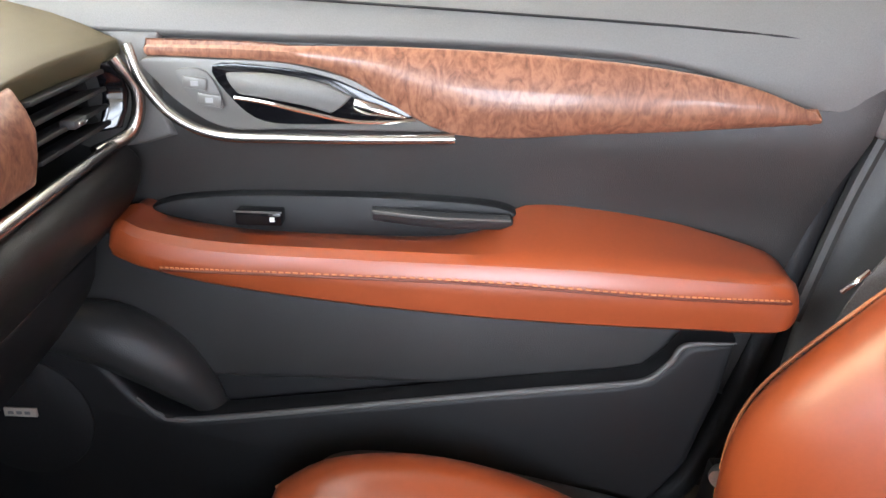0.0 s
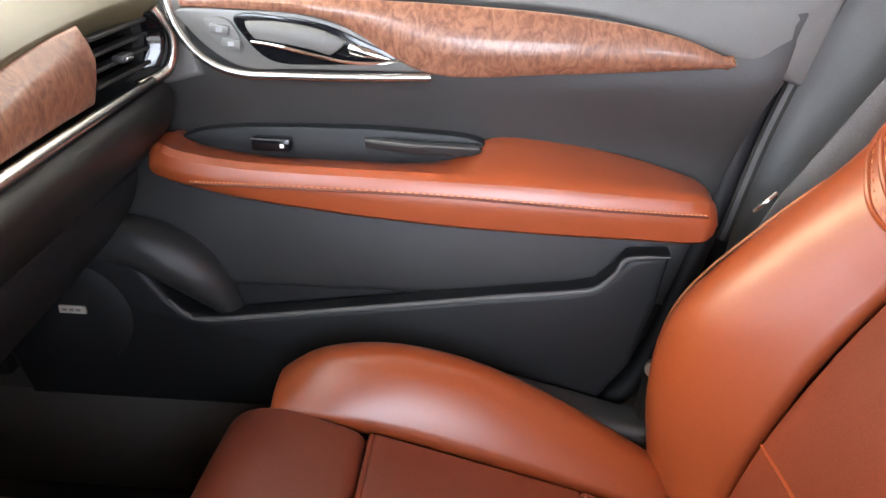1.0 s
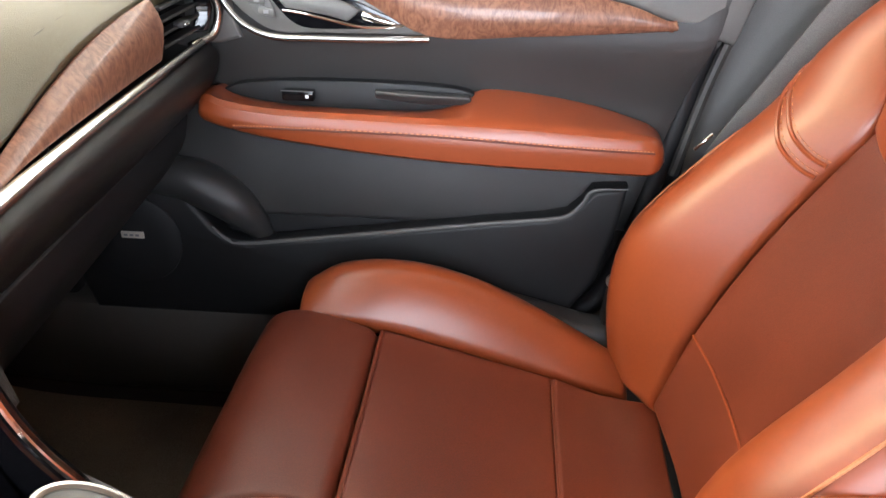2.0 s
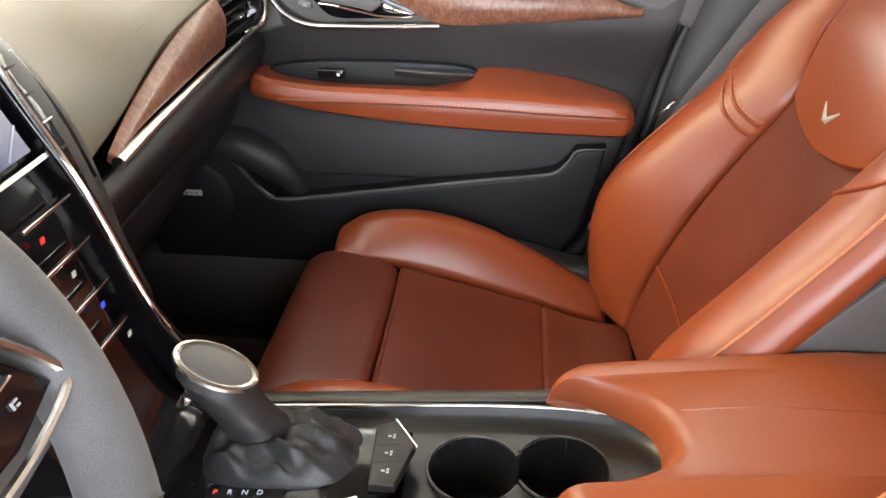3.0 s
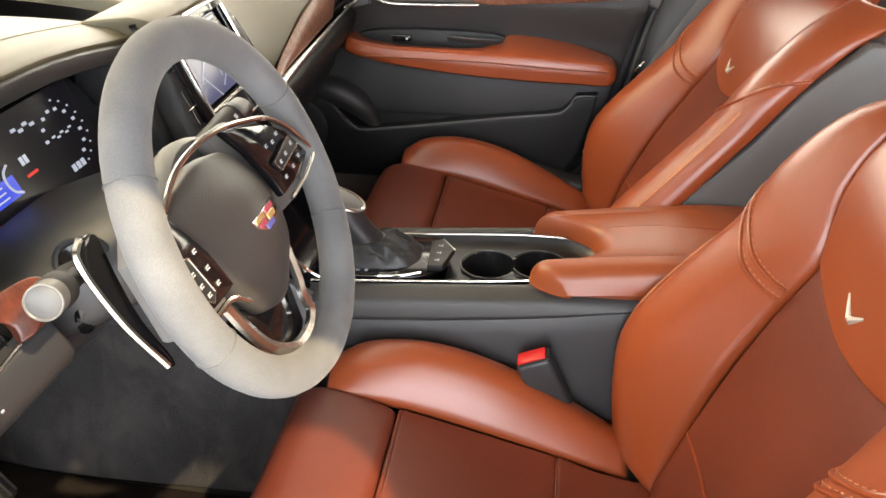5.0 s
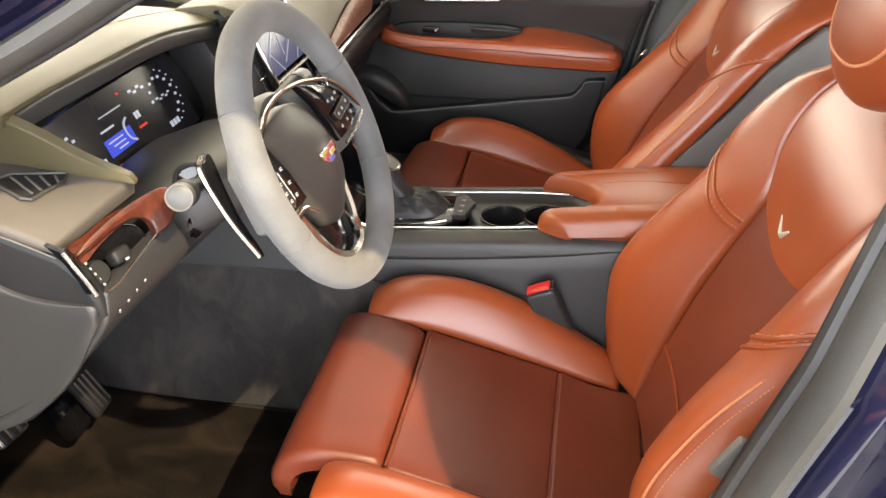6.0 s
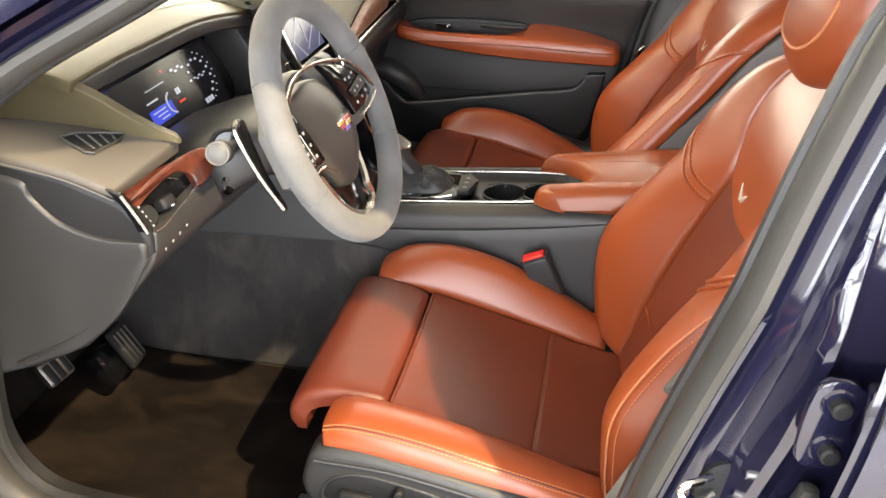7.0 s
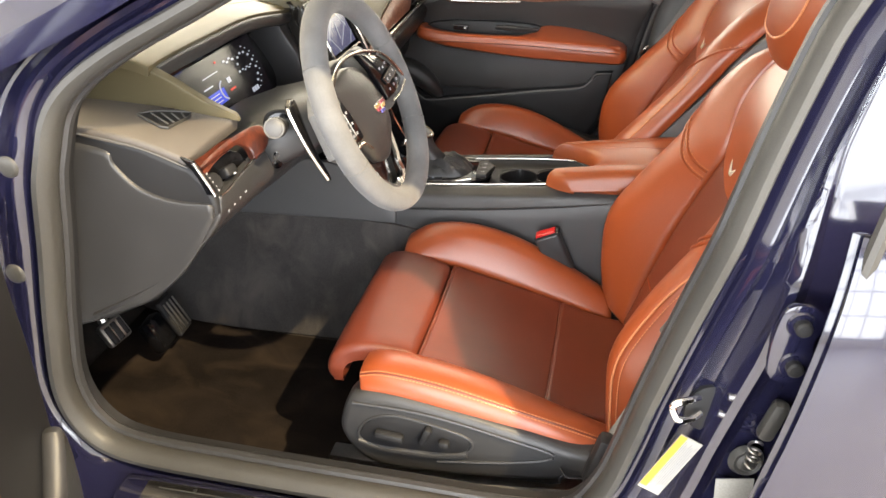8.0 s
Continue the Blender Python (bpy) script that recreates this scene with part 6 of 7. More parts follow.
    # instrument pocket
    part("cluster_pocket", pad([[(-0.37, -0.555, 0.965), (-0.37, -0.40, 0.975), (-0.37, -0.24, 0.970), (-0.37, -0.12, 0.945)], [(-0.430, -0.53, 0.955), (-0.430, -0.40, 0.960), (-0.430, -0.25, 0.955), (-0.430, -0.14, 0.935)],
                                [(-0.410, -0.53, 0.845), (-0.410, -0.40, 0.835), (-0.410, -0.25, 0.832), (-0.410, -0.13, 0.840)], [(-0.36, -0.555, 0.835), (-0.36, -0.40, 0.815), (-0.36, -0.24, 0.815), (-0.36, -0.12, 0.825)]], (1, 0, 0), 20, 24, 0.002, 0.01), GLOSS, d, "dark instrument pocket")
    part("pocket_cheek", plate([(-0.43, 0.83), (-0.43, 0.945), (-0.37, 0.955), (-0.35, 0.90), (-0.34, 0.83)], "y", -0.560, 0.02, 0.005), GLOSS, d, "black cheek beside the instruments")
    part("pocket_cheek", plate([(-0.43, 0.83), (-0.43, 0.945), (-0.37, 0.955), (-0.335, 0.90), (-0.32, 0.83)], "y", -0.150, 0.05, 0.008), DARK, d, "dark grey cheek beside the instruments")
    m = along((-0.394, -0.348, 0.893), (0.92, 0, 0.38))

    def on(m, u, w, su, sw, lift, material, parent, name="display", label=""):
        bm = bmesh.new()
        bmesh.ops.create_cube(bm, size=1.0, matrix=m @ Matrix.Translation((u, w, lift)) @ Matrix.Diagonal((su, sw, 0.0012, 1)))
        return part(name, bm, material, parent, label)
    cl = on(m, 0, 0, 0.315, 0.108, 0.0, SCREEN_DARK, d, "instrument_display", "lit instrument display, dark with blue and white readouts")
    bm = plate(smooth2([(-0.20, -0.06), (-0.205, 0.03), (-0.16, 0.072), (0.0, 0.078), (0.14, 0.070), (0.185, 0.02), (0.18, -0.055), (0.0, -0.070)], 4), "z", -0.010, 0.008, 0.002)
    bmesh.ops.transform(bm, matrix=m, verts=bm.verts)
    part("display_bezel", bm, GLOSS, cl)
    on(m, -0.028, -0.012, 0.062, 0.022, 0.0014, SCREEN_BLUE, cl, "display_field")
    for k in range(3):
        on(m, -0.036 + 0.004 * k, -0.006 - 0.006 * k, 0.034 - 0.006 * k, 0.0014, 0.0022, SCREEN_WHITE, cl, "display_line")
    on(m, -0.040, 0.010, 0.030, 0.0022, 0.0018, SCREEN_WHITE, cl, "display_line")
    for k in range(4):
        on(m, -0.092 + 0.0075 * k, -0.034, 0.005, 0.008, 0.0014, SCREEN_DIM, cl, "display_digit")
    for k in range(3):
        on(m, -0.088 + 0.007 * k, -0.020, 0.004, 0.005, 0.0014, SCREEN_DIM, cl, "display_digit")
    on(m, -0.052, -0.036, 0.006, 0.003, 0.0014, SCREEN_RED, cl, "display_line")
    for k in range(2):
        on(m, 0.026 + 0.007 * k, 0.004, 0.0045, 0.009, 0.0014, SCREEN_WHITE, cl, "display_digit")
    on(m, 0.030, -0.012, 0.018, 0.003, 0.0014, SCREEN_RED, cl, "display_line")
    on(m, 0.014, 0.040, 0.004, 0.003, 0.0014, SCREEN_RED, cl, "display_line")
    bm = sweep([m @ Vector((0.006 + 0.016 * math.cos(radians(a)), -0.006 + 0.016 * math.sin(radians(a)), 0.002)) for a in (100, 140, 180, 220, 260)], circle(0.0014, 6), 20, (1, 0, 0.4))
    part("dial_arc", bm, SCREEN_DIM, cl)
    for k in range(10):
        a = radians(-60 + 26 * k)
        on(m, 0.105 + 0.030 * math.cos(a), 0.002 + 0.030 * math.sin(a), 0.0048, 0.0034, 0.0014, SCREEN_DIM, cl, "dial_mark")
    for k in range(3):
        on(m, 0.090 + 0.009 * k, -0.034, 0.006, 0.008, 0.0014, SCREEN_DIM, cl, "display_digit")
    for k in range(6):
        a = radians(40 + 24 * k)
        on(m, -0.125 + 0.026 * math.cos(a), 0.004 + 0.026 * math.sin(a), 0.0048, 0.0034, 0.0014, SCREEN_DIM, cl, "dial_mark")
    for k in range(4):
        on(m, 0.040 + 0.010 * k, 0.034 - 0.004 * (k % 2), 0.007, 0.0034, 0.0014, SCREEN_DIM, cl, "display_line")
    for k in range(9):
        a = radians(-70 + 18 * k)
        on(m, 0.105 + 0.040 * math.cos(a), 0.002 + 0.040 * math.sin(a), 0.0022, 0.0018, 0.0014, SCREEN_DIM, cl, "dial_mark")
    for k in range(5):
        on(m, 0.088 + 0.008 * k, 0.006 - 0.003 * (k % 2), 0.005, 0.0022, 0.0014, SCREEN_DIM, cl, "display_line")
    on(m, -0.018, 0.026, 0.052, 0.0014, 0.0014, SCREEN_DIM, cl, "display_line")
    # ledge and outer top with the side vent
    part("ledge", pad([[(-0.40, -0.56, 0.840), (-0.40, -0.40, 0.828), (-0.40, -0.12, 0.832)], [(-0.34, -0.565, 0.850), (-0.34, -0.40, 0.838), (-0.34, -0.10, 0.842)], [(-0.285, -0.565, 0.842), (-0.285, -0.40, 0.832), (-0.30, -0.09, 0.835)], [(-0.275, -0.565, 0.815), (-0.275, -0.40, 0.805), (-0.29, -0.09, 0.80)]], (0.4, 0, 1), 18, 16, 0.006, 0.02), DARK, d, "dark ledge under the instruments")
    SHIFT.xyz = (-0.016, 0.018, -0.010)
    out = [[(-0.56, -0.698, 0.962), (-0.56, -0.64, 0.968), (-0.56, -0.575, 0.970)], [(-0.42, -0.700, 0.953), (-0.42, -0.64, 0.957), (-0.42, -0.570, 0.958)], [(-0.33, -0.699, 0.938), (-0.33, -0.64, 0.944), (-0.33, -0.565, 0.946)], [(-0.268, -0.697, 0.915), (-0.258, -0.64, 0.926), (-0.252, -0.570, 0.930)]]
    o = part("outer_top", pad(out, (0.1, 0, 1), 16, 20, 0.007, 0.018), TAUPE, d, "taupe vinyl outer dash top")
    face = [p for r in grid_of(out, 30, 40) for p in r]

    def zt(x, y):
        return min(face, key=lambda p: (p.x - x) ** 2 + (p.y - y) ** 2).z

    corners = [(-0.362, -0.641), (-0.352, -0.622), (-0.308, -0.596), (-0.303, -0.611), (-0.312, -0.654), (-0.320, -0.657)]
    bm = plate(corners, "z", 0.0, 0.005, 0.001)
    for v in bm.verts:
        v.co.z += zt(v.co.x, v.co.y) - 0.0030
    vent = part("side_vent", bm, RUBBER_BLACK, o, "black demister vent with slats")
    rim = [Vector((x, y, zt(x, y) + 0.0022)) for x, y in corners]
    part("vent_rim", sweep(rim + rim[:1], circle(0.0020, 6), 7, smooth=False), RUBBER, vent, "grey rim of the vent")
    for k in range(4):
        u = (k + 0.8) / 4.6
        a = Vector((-0.358 + 0.050 * u, -0.634 + 0.034 * u, 0))
        b = Vector((-0.319 + 0.015 * u, -0.653 + 0.045 * u, 0))
        a.z, b.z = zt(a.x, a.y) + 0.0025, zt(b.x, b.y) + 0.0025
        part("slat", sweep([a, a.lerp(b, 0.5), b], [(-0.0012, -0.0012), (0.0012, -0.0006), (0.0012, 0.0008), (-0.0012, 0.0004)], 6), GREY, vent)
    # end cap by the door
    cap = [(-0.56, 0.945), (-0.43, 0.948), (-0.33, 0.930), (-0.262, 0.905), (-0.244, 0.885), (-0.232, 0.860), (-0.230, 0.842), (-0.246, 0.820), (-0.272, 0.780), (-0.303, 0.738), (-0.354, 0.690), (-0.43, 0.650), (-0.53, 0.612), (-0.58, 0.60)]
    # pale tube draws the highlight along the outer top's edge; no piping there
    part("edge_highlight", tube([(-0.56, -0.7005, 0.953), (-0.42, -0.7025, 0.944), (-0.33, -0.7015, 0.929), (-0.266, -0.6995, 0.906)], 0.0008, 24, 6), GREY, o, "thin pale line drawn as the edge highlight")
    ec = part("end_cap", plate(cap, "y", -0.700, 0.022, 0.009, 4), BLACK, d, "black dashboard end cap")
    SHIFT.xyz = (0, 0, 0)
    # the cap's lower half swells out under a soft crease
    upper = [(-0.480, 0.926), (-0.398, 0.914), (-0.386, 0.894), (-0.357, 0.864), (-0.312, 0.849), (-0.254, 0.848)]
    lower = [(-0.600, 0.600), (-0.500, 0.624), (-0.430, 0.652), (-0.364, 0.688), (-0.300, 0.750), (-0.2495, 0.832)]
    swell = [[(a + (c - a) * k, y, b + (e - b) * k) for (a, b), (c, e) in zip(upper, lower)] for k, y in ((0.0, -0.6865), (0.3, -0.6885), (0.7, -0.6880), (1.0, -0.6850))]
    part("cap_swell", pad(swell, (0, -1, 0), 28, 24, 0.008, 0.020), DARK, ec, "smooth swollen lower half of the end cap")
    strip = [[(-0.2890, -0.6850, 0.911), (-0.2745, -0.6855, 0.896), (-0.2635, -0.6860, 0.876), (-0.2580, -0.6860, 0.861)], [(-0.2715, -0.6850, 0.906), (-0.2605, -0.6855, 0.887), (-0.2520, -0.6860, 0.873), (-0.2470, -0.6860, 0.862)]]
    part("end_strip", pad(strip, (0, -1, 0), 16, 8, 0.001, 0.006), GLOSS, d, "slim piano black strip beside the switches")
    part("chrome_edge", tube([(-0.2700, -0.686, 0.9055), (-0.2590, -0.6865, 0.887), (-0.2505, -0.687, 0.873), (-0.2450, -0.687, 0.8615)], 0.0022, 30, 8), CHROME, d, "chrome edge of the end panel")
    # wood arch round the light switches
    face_n = Vector((0.825, -0.219, 0.521))
    outer = [Vector(p) for p in ((-0.272, -0.671, 0.893), (-0.267, -0.645, 0.901), (-0.262, -0.620, 0.906), (-0.254, -0.583, 0.910), (-0.243, -0.545, 0.909), (-0.233, -0.534, 0.897), (-0.230, -0.540, 0.882), (-0.231, -0.560, 0.873))]
    inner = [Vector(p) for p in ((-0.270, -0.669, 0.889), (-0.263, -0.647, 0.892), (-0.258, -0.622, 0.896), (-0.252, -0.600, 0.897), (-0.246, -0.586, 0.892), (-0.242, -0.580, 0.886), (-0.238, -0.580, 0.879), (-0.236, -0.583, 0.873))]
    part("wood_end", pad([outer, [p.lerp(q, 0.5) + face_n * 0.005 for p, q in zip(outer, inner)], inner], face_n, 34, 10, 0.0025, 0.014), WOOD_DARK, d, "dark burl wood end of the dash blade")
    foot = [Vector(p) for p in ((-0.264, -0.671, 0.884), (-0.254, -0.671, 0.868), (-0.246, -0.670, 0.855), (-0.243, -0.656, 0.856), (-0.241, -0.634, 0.861), (-0.239, -0.612, 0.866), (-0.238, -0.597, 0.870), (-0.236, -0.584, 0.873))]
    ls = part("light_switch", pad([[p - face_n * 0.020 for p in inner], [p.lerp(q, 0.5) - face_n * 0.026 for p, q in zip(inner, foot)], [p - face_n * 0.014 for p in foot]], face_n, 24, 12, 0.003, 0.012), CAVITY, d, "black recessed light switch panel")
    part("switch_lip", tube([p + face_n * 0.0005 for p in foot[2:]], 0.0016, 30, 6), CHROME, ls, "thin chrome lip under the switches")
    e = Matrix((Vector((0.26, 0.96, 0.0)).normalized(), face_n.cross(Vector((0.26, 0.96, 0.0))).normalized(), face_n)).transposed()
    part("light_knob", block(Vector((-0.2485, -0.630, 0.8745)) - face_n * 0.006, (0.022, 0.015, 0.018), 0.004, e, 3), RUBBER_BLACK, ls, "black light knob")
    part("knob_mark", block(Vector((-0.2405, -0.634, 0.8725)) - face_n * 0.0005, (0.004, 0.0022, 0.001), 0, e), ICON, ls)
    part("thumb_wheel", lathe([(0.0, 0.004), (0.011, 0.004), (0.0135, 0.001), (0.0135, -0.008)], along(Vector((-0.2530, -0.6595, 0.8720)) - face_n * 0.009, face_n)), RUBBER_BLACK, ls, "ribbed dimmer wheel")
    for k in range(5):
        part("marking", block(Vector((-0.2610 + 0.0033 * k, -0.6655 + 0.0005 * k, 0.8845 - 0.0058 * k)) - face_n * 0.0055, (0.0020, 0.0024, 0.0010), 0, e), ICON, ls)
    SHIFT.xyz = (-0.016, 0.018, -0.010)
    low = [[(-0.230, -0.690, 0.864), (-0.2245, -0.63, 0.873), (-0.215, -0.568, 0.884)], [(-0.234, -0.699, 0.830), (-0.224, -0.63, 0.832), (-0.214, -0.55, 0.836)], [(-0.275, -0.699, 0.775), (-0.270, -0.63, 0.785), (-0.262, -0.54, 0.797)], [(-0.33, -0.699, 0.715), (-0.345, -0.63, 0.738), (-0.35, -0.53, 0.762)], [(-0.45, -0.699, 0.645), (-0.47, -0.63, 0.685), (-0.48, -0.53, 0.725)]]
    lp = part("knee_panel", pad(low, (1, 0, -0.4), 16, 22, 0.006, 0.016), DARK, d, "dark grey knee panel")
    for k in range(4):
        part("marking", block((-0.2245 + 0.0022 * k, -0.683 + 0.014 * k, 0.840 + 0.0035 * k), (0.0014, 0.0018 + 0.001 * (k % 2), 0.006 - 0.003 * (k % 2)), 0, Euler((radians(30), radians(24), 0)).to_matrix()), GREYMARK, lp)
    SHIFT.xyz = (0, 0, 0)
    part("knee_bolster", pad([[(-0.262, -0.56, 0.835), (-0.270, -0.40, 0.80), (-0.272, -0.22, 0.80), (-0.285, -0.09, 0.82)], [(-0.266, -0.56, 0.800), (-0.272, -0.40, 0.775), (-0.275, -0.22, 0.770), (-0.285, -0.09, 0.765)], [(-0.33, -0.56, 0.748), (-0.33, -0.40, 0.730), (-0.32, -0.22, 0.715), (-0.31, -0.09, 0.69)], [(-0.48, -0.56, 0.705), (-0.48, -0.40, 0.69), (-0.46, -0.22, 0.665), (-0.45, -0.09, 0.62)]], (1, 0, -0.3), 18, 18, 0.006, 0.018), DARK, d, "dark grey knee bolster")
    # centre stack, set a little towards the driver
    SHIFT.xyz = (0, -0.022, 0)
    m2 = along((-0.308, 0.0, 0.915), (0.90, 0, 0.43))
    st = part("control_panel", pad([[(-0.338, y, 0.985) for y in (-0.085, 0, 0.085)], [(-0.294, y, 0.875) for y in (-0.085, 0, 0.085)], [(-0.268, y, 0.815) for y in (-0.085, 0, 0.085)], [(-0.222, y, 0.66) for y in (-0.083, 0, 0.083)], [(-0.178, y, 0.612) for y in (-0.08, 0, 0.08)]], (1, 0, 0.4), 14, 26, 0.006, 0.06), GLOSS, d, "piano black centre stack")
    sc = on(m2, -0.010, 0.006, 0.148, 0.094, 0.0065, SCREEN_MAP, st, "map_screen", "lit touch screen with a pale blue map")
    on(m2, -0.010, 0.0455, 0.148, 0.013, 0.0075, SCREEN_DARK, sc, "screen_bar")
    on(m2, 0.030, 0.030, 0.075, 0.018, 0.0072, SCREEN_LAND, sc, "map_field")
    on(m2, -0.030, 0.0475, 0.030, 0.003, 0.0084, SCREEN_LINE, sc, "screen_text")
    on(m2, 0.045, 0.0475, 0.020, 0.003, 0.0084, SCREEN_LINE, sc, "screen_text")
    for k, (u, w, su, sw, rz) in enumerate(((-0.03, 0.01, 0.09, 0.0025, 34), (0.02, -0.012, 0.10, 0.0022, 28), (-0.04, -0.02, 0.06, 0.002, -55), (0.035, 0.018, 0.07, 0.0022, -50), (0.0, 0.0, 0.05, 0.0018, 80), (0.05, -0.025, 0.05, 0.0018, 35))):
        bm = bmesh.new()
        bmesh.ops.create_cube(bm, size=1.0, matrix=m2 @ Matrix.Translation((u, w - 0.004, 0.0075)) @ Matrix.Rotation(radians(rz), 4, "Z") @ Matrix.Diagonal((su * 0.72, sw, 0.0008, 1)))
        part("map_road", bm, SCREEN_LINE, sc)
    on(m2, 0, -0.050, 0.158, 0.004, 0.0075, CHROME, st, "screen_edge")
    SHIFT.xyz = (0, -0.012, 0)
    part("stack_brow", pad([[(-0.42, y, 0.99) for y in (-0.115, 0, 0.115)], [(-0.36, y, 0.995) for y in (-0.105, 0, 0.105)], [(-0.333, y, 0.985) for y in (-0.095, 0, 0.095)]], (0.3, 0, 1), 12, 8, 0.004, 0.02), DASHTOP, d)
    part("brow_chrome", tube([(-0.328, -0.088, 0.977), (-0.327, 0, 0.980), (-0.328, 0.088, 0.977)], 0.002, 16, 6), BRIGHT, d)
    for s in (-1, 1):
        SHIFT.xyz = (0, 0, 0)
        base_y = 0.087 - 0.022 * s
        edge = [(-0.352, 0.985, 0.104), (-0.322, 0.942, 0.130), (-0.296, 0.886, 0.142), (-0.274, 0.830, 0.134), (-0.252, 0.775, 0.112), (-0.230, 0.725, 0.094)]
        pod = part("stack_vent", pad([[(x, s * base_y, z) for x, z, y in edge], [(x + 0.004, s * (base_y + 0.45 * (y - base_y)), z + 0.003) for x, z, y in edge], [(x - 0.004, s * (base_y + 0.85 * (y - base_y)), z - 0.004) for x, z, y in edge], [(x - 0.026, s * y, z - 0.020) for x, z, y in edge]],
                                      (1, s * 0.3, 0.5), 26, 14, 0.003, 0.02), LEDGE, d, "slim black air vent beside the screen")
        part("vent_slot", pad([[(x + 0.0035, s * (base_y + 0.22 * (y - base_y)), z + 0.0035) for x, z, y in edge[1:4]], [(x + 0.003, s * (base_y + 0.62 * (y - base_y)), z + 0.002) for x, z, y in edge[1:4]]], (1, 0, 0.5), 14, 6, 0.001, 0.004), GLOSS, pod, "dark vent slot")
        for k in range(5):
            u = (k + 0.5) / 5
            p = Vector((-0.322, 0.0, 0.942)).lerp(Vector((-0.274, 0.0, 0.830)), u)
            part("vent_tab", block((p.x + 0.006, s * (base_y + 0.018), p.z + 0.004), (0.003, 0.016 if k != 2 else 0.022, 0.0022), 0.0008, Euler((0, radians(-26), 0)).to_matrix()), CHROME if k == 2 else RUBBER_BLACK, pod)
    SHIFT.xyz = (0, -0.022, 0)
    for k in range(4):
        z = 0.842 - 0.036 * k
        x = -0.262 + 0.0110 * k - 0.003
        part("touch_strip", block((x, 0.035 - 0.004 * k, z), (0.004, 0.070, 0.0035), 0.001), BRIGHT, st, "slim chrome control strip")
        part("touch_strip", block((x, -0.045 + 0.004 * k, z - 0.004), (0.004, 0.050, 0.0035), 0.001), BRIGHT, st, "slim chrome control strip")
        for j in range(3):
            part("marking", block((x + 0.0005, -0.052 + 0.019 * j + 0.004 * k, z - 0.014), (0.001, 0.004, 0.0026), 0), ICON, st)
        part("marking", block((x + 0.001, 0.020 + 0.012 * k, z - 0.016), (0.001, 0.005, 0.005), 0), (SCREEN_RED, WHITE, SCREEN_BLUE, WHITE)[k], st)
    SHIFT.xyz = (0, 0, 0)
    return d


dashboard()


def pedals():
    a = thing("accelerator_pedal", (-0.54, -0.35, 0.30), "black accelerator pedal with metal strips", "pedal")
    t = Euler((0, radians(-28), radians(4))).to_matrix()
    part("pedal_pad", block((-0.590, -0.316, 0.392), (0.014, 0.050, 0.085), 0.006, t), RUBBER_BLACK, a)
    for k in range(4):
        part("metal_strip", block(Vector((-0.5815, -0.333 + 0.0115 * k, 0.396)), (0.003, 0.0035, 0.066), 0.001, t), METAL, a)
    part("foot", block((-0.612, -0.350, 0.366), (0.034, 0.058, 0.075), 0.012, t), GLOSS, a, "glossy black pedal housing")
    b = thing("brake_pedal", (-0.66, -0.43, 0.31), "brake pedal with a ridged metal pad", "pedal")
    t = Euler((0, radians(-34), radians(-8))).to_matrix()
    part("pedal_pad", block((-0.606, -0.484, 0.462), (0.014, 0.056, 0.046), 0.006, t), METAL, b)
    for k in range(3):
        part("rubber_stud", block(Vector((-0.5995, -0.501 + 0.017 * k, 0.464)), (0.006, 0.012, 0.036), 0.002, t), RUBBER_BLACK, b)
    part("arm", tube([(-0.620, -0.484, 0.465), (-0.66, -0.47, 0.55), (-0.68, -0.47, 0.66)], 0.009, 10, 8), METAL, b)


pedals()


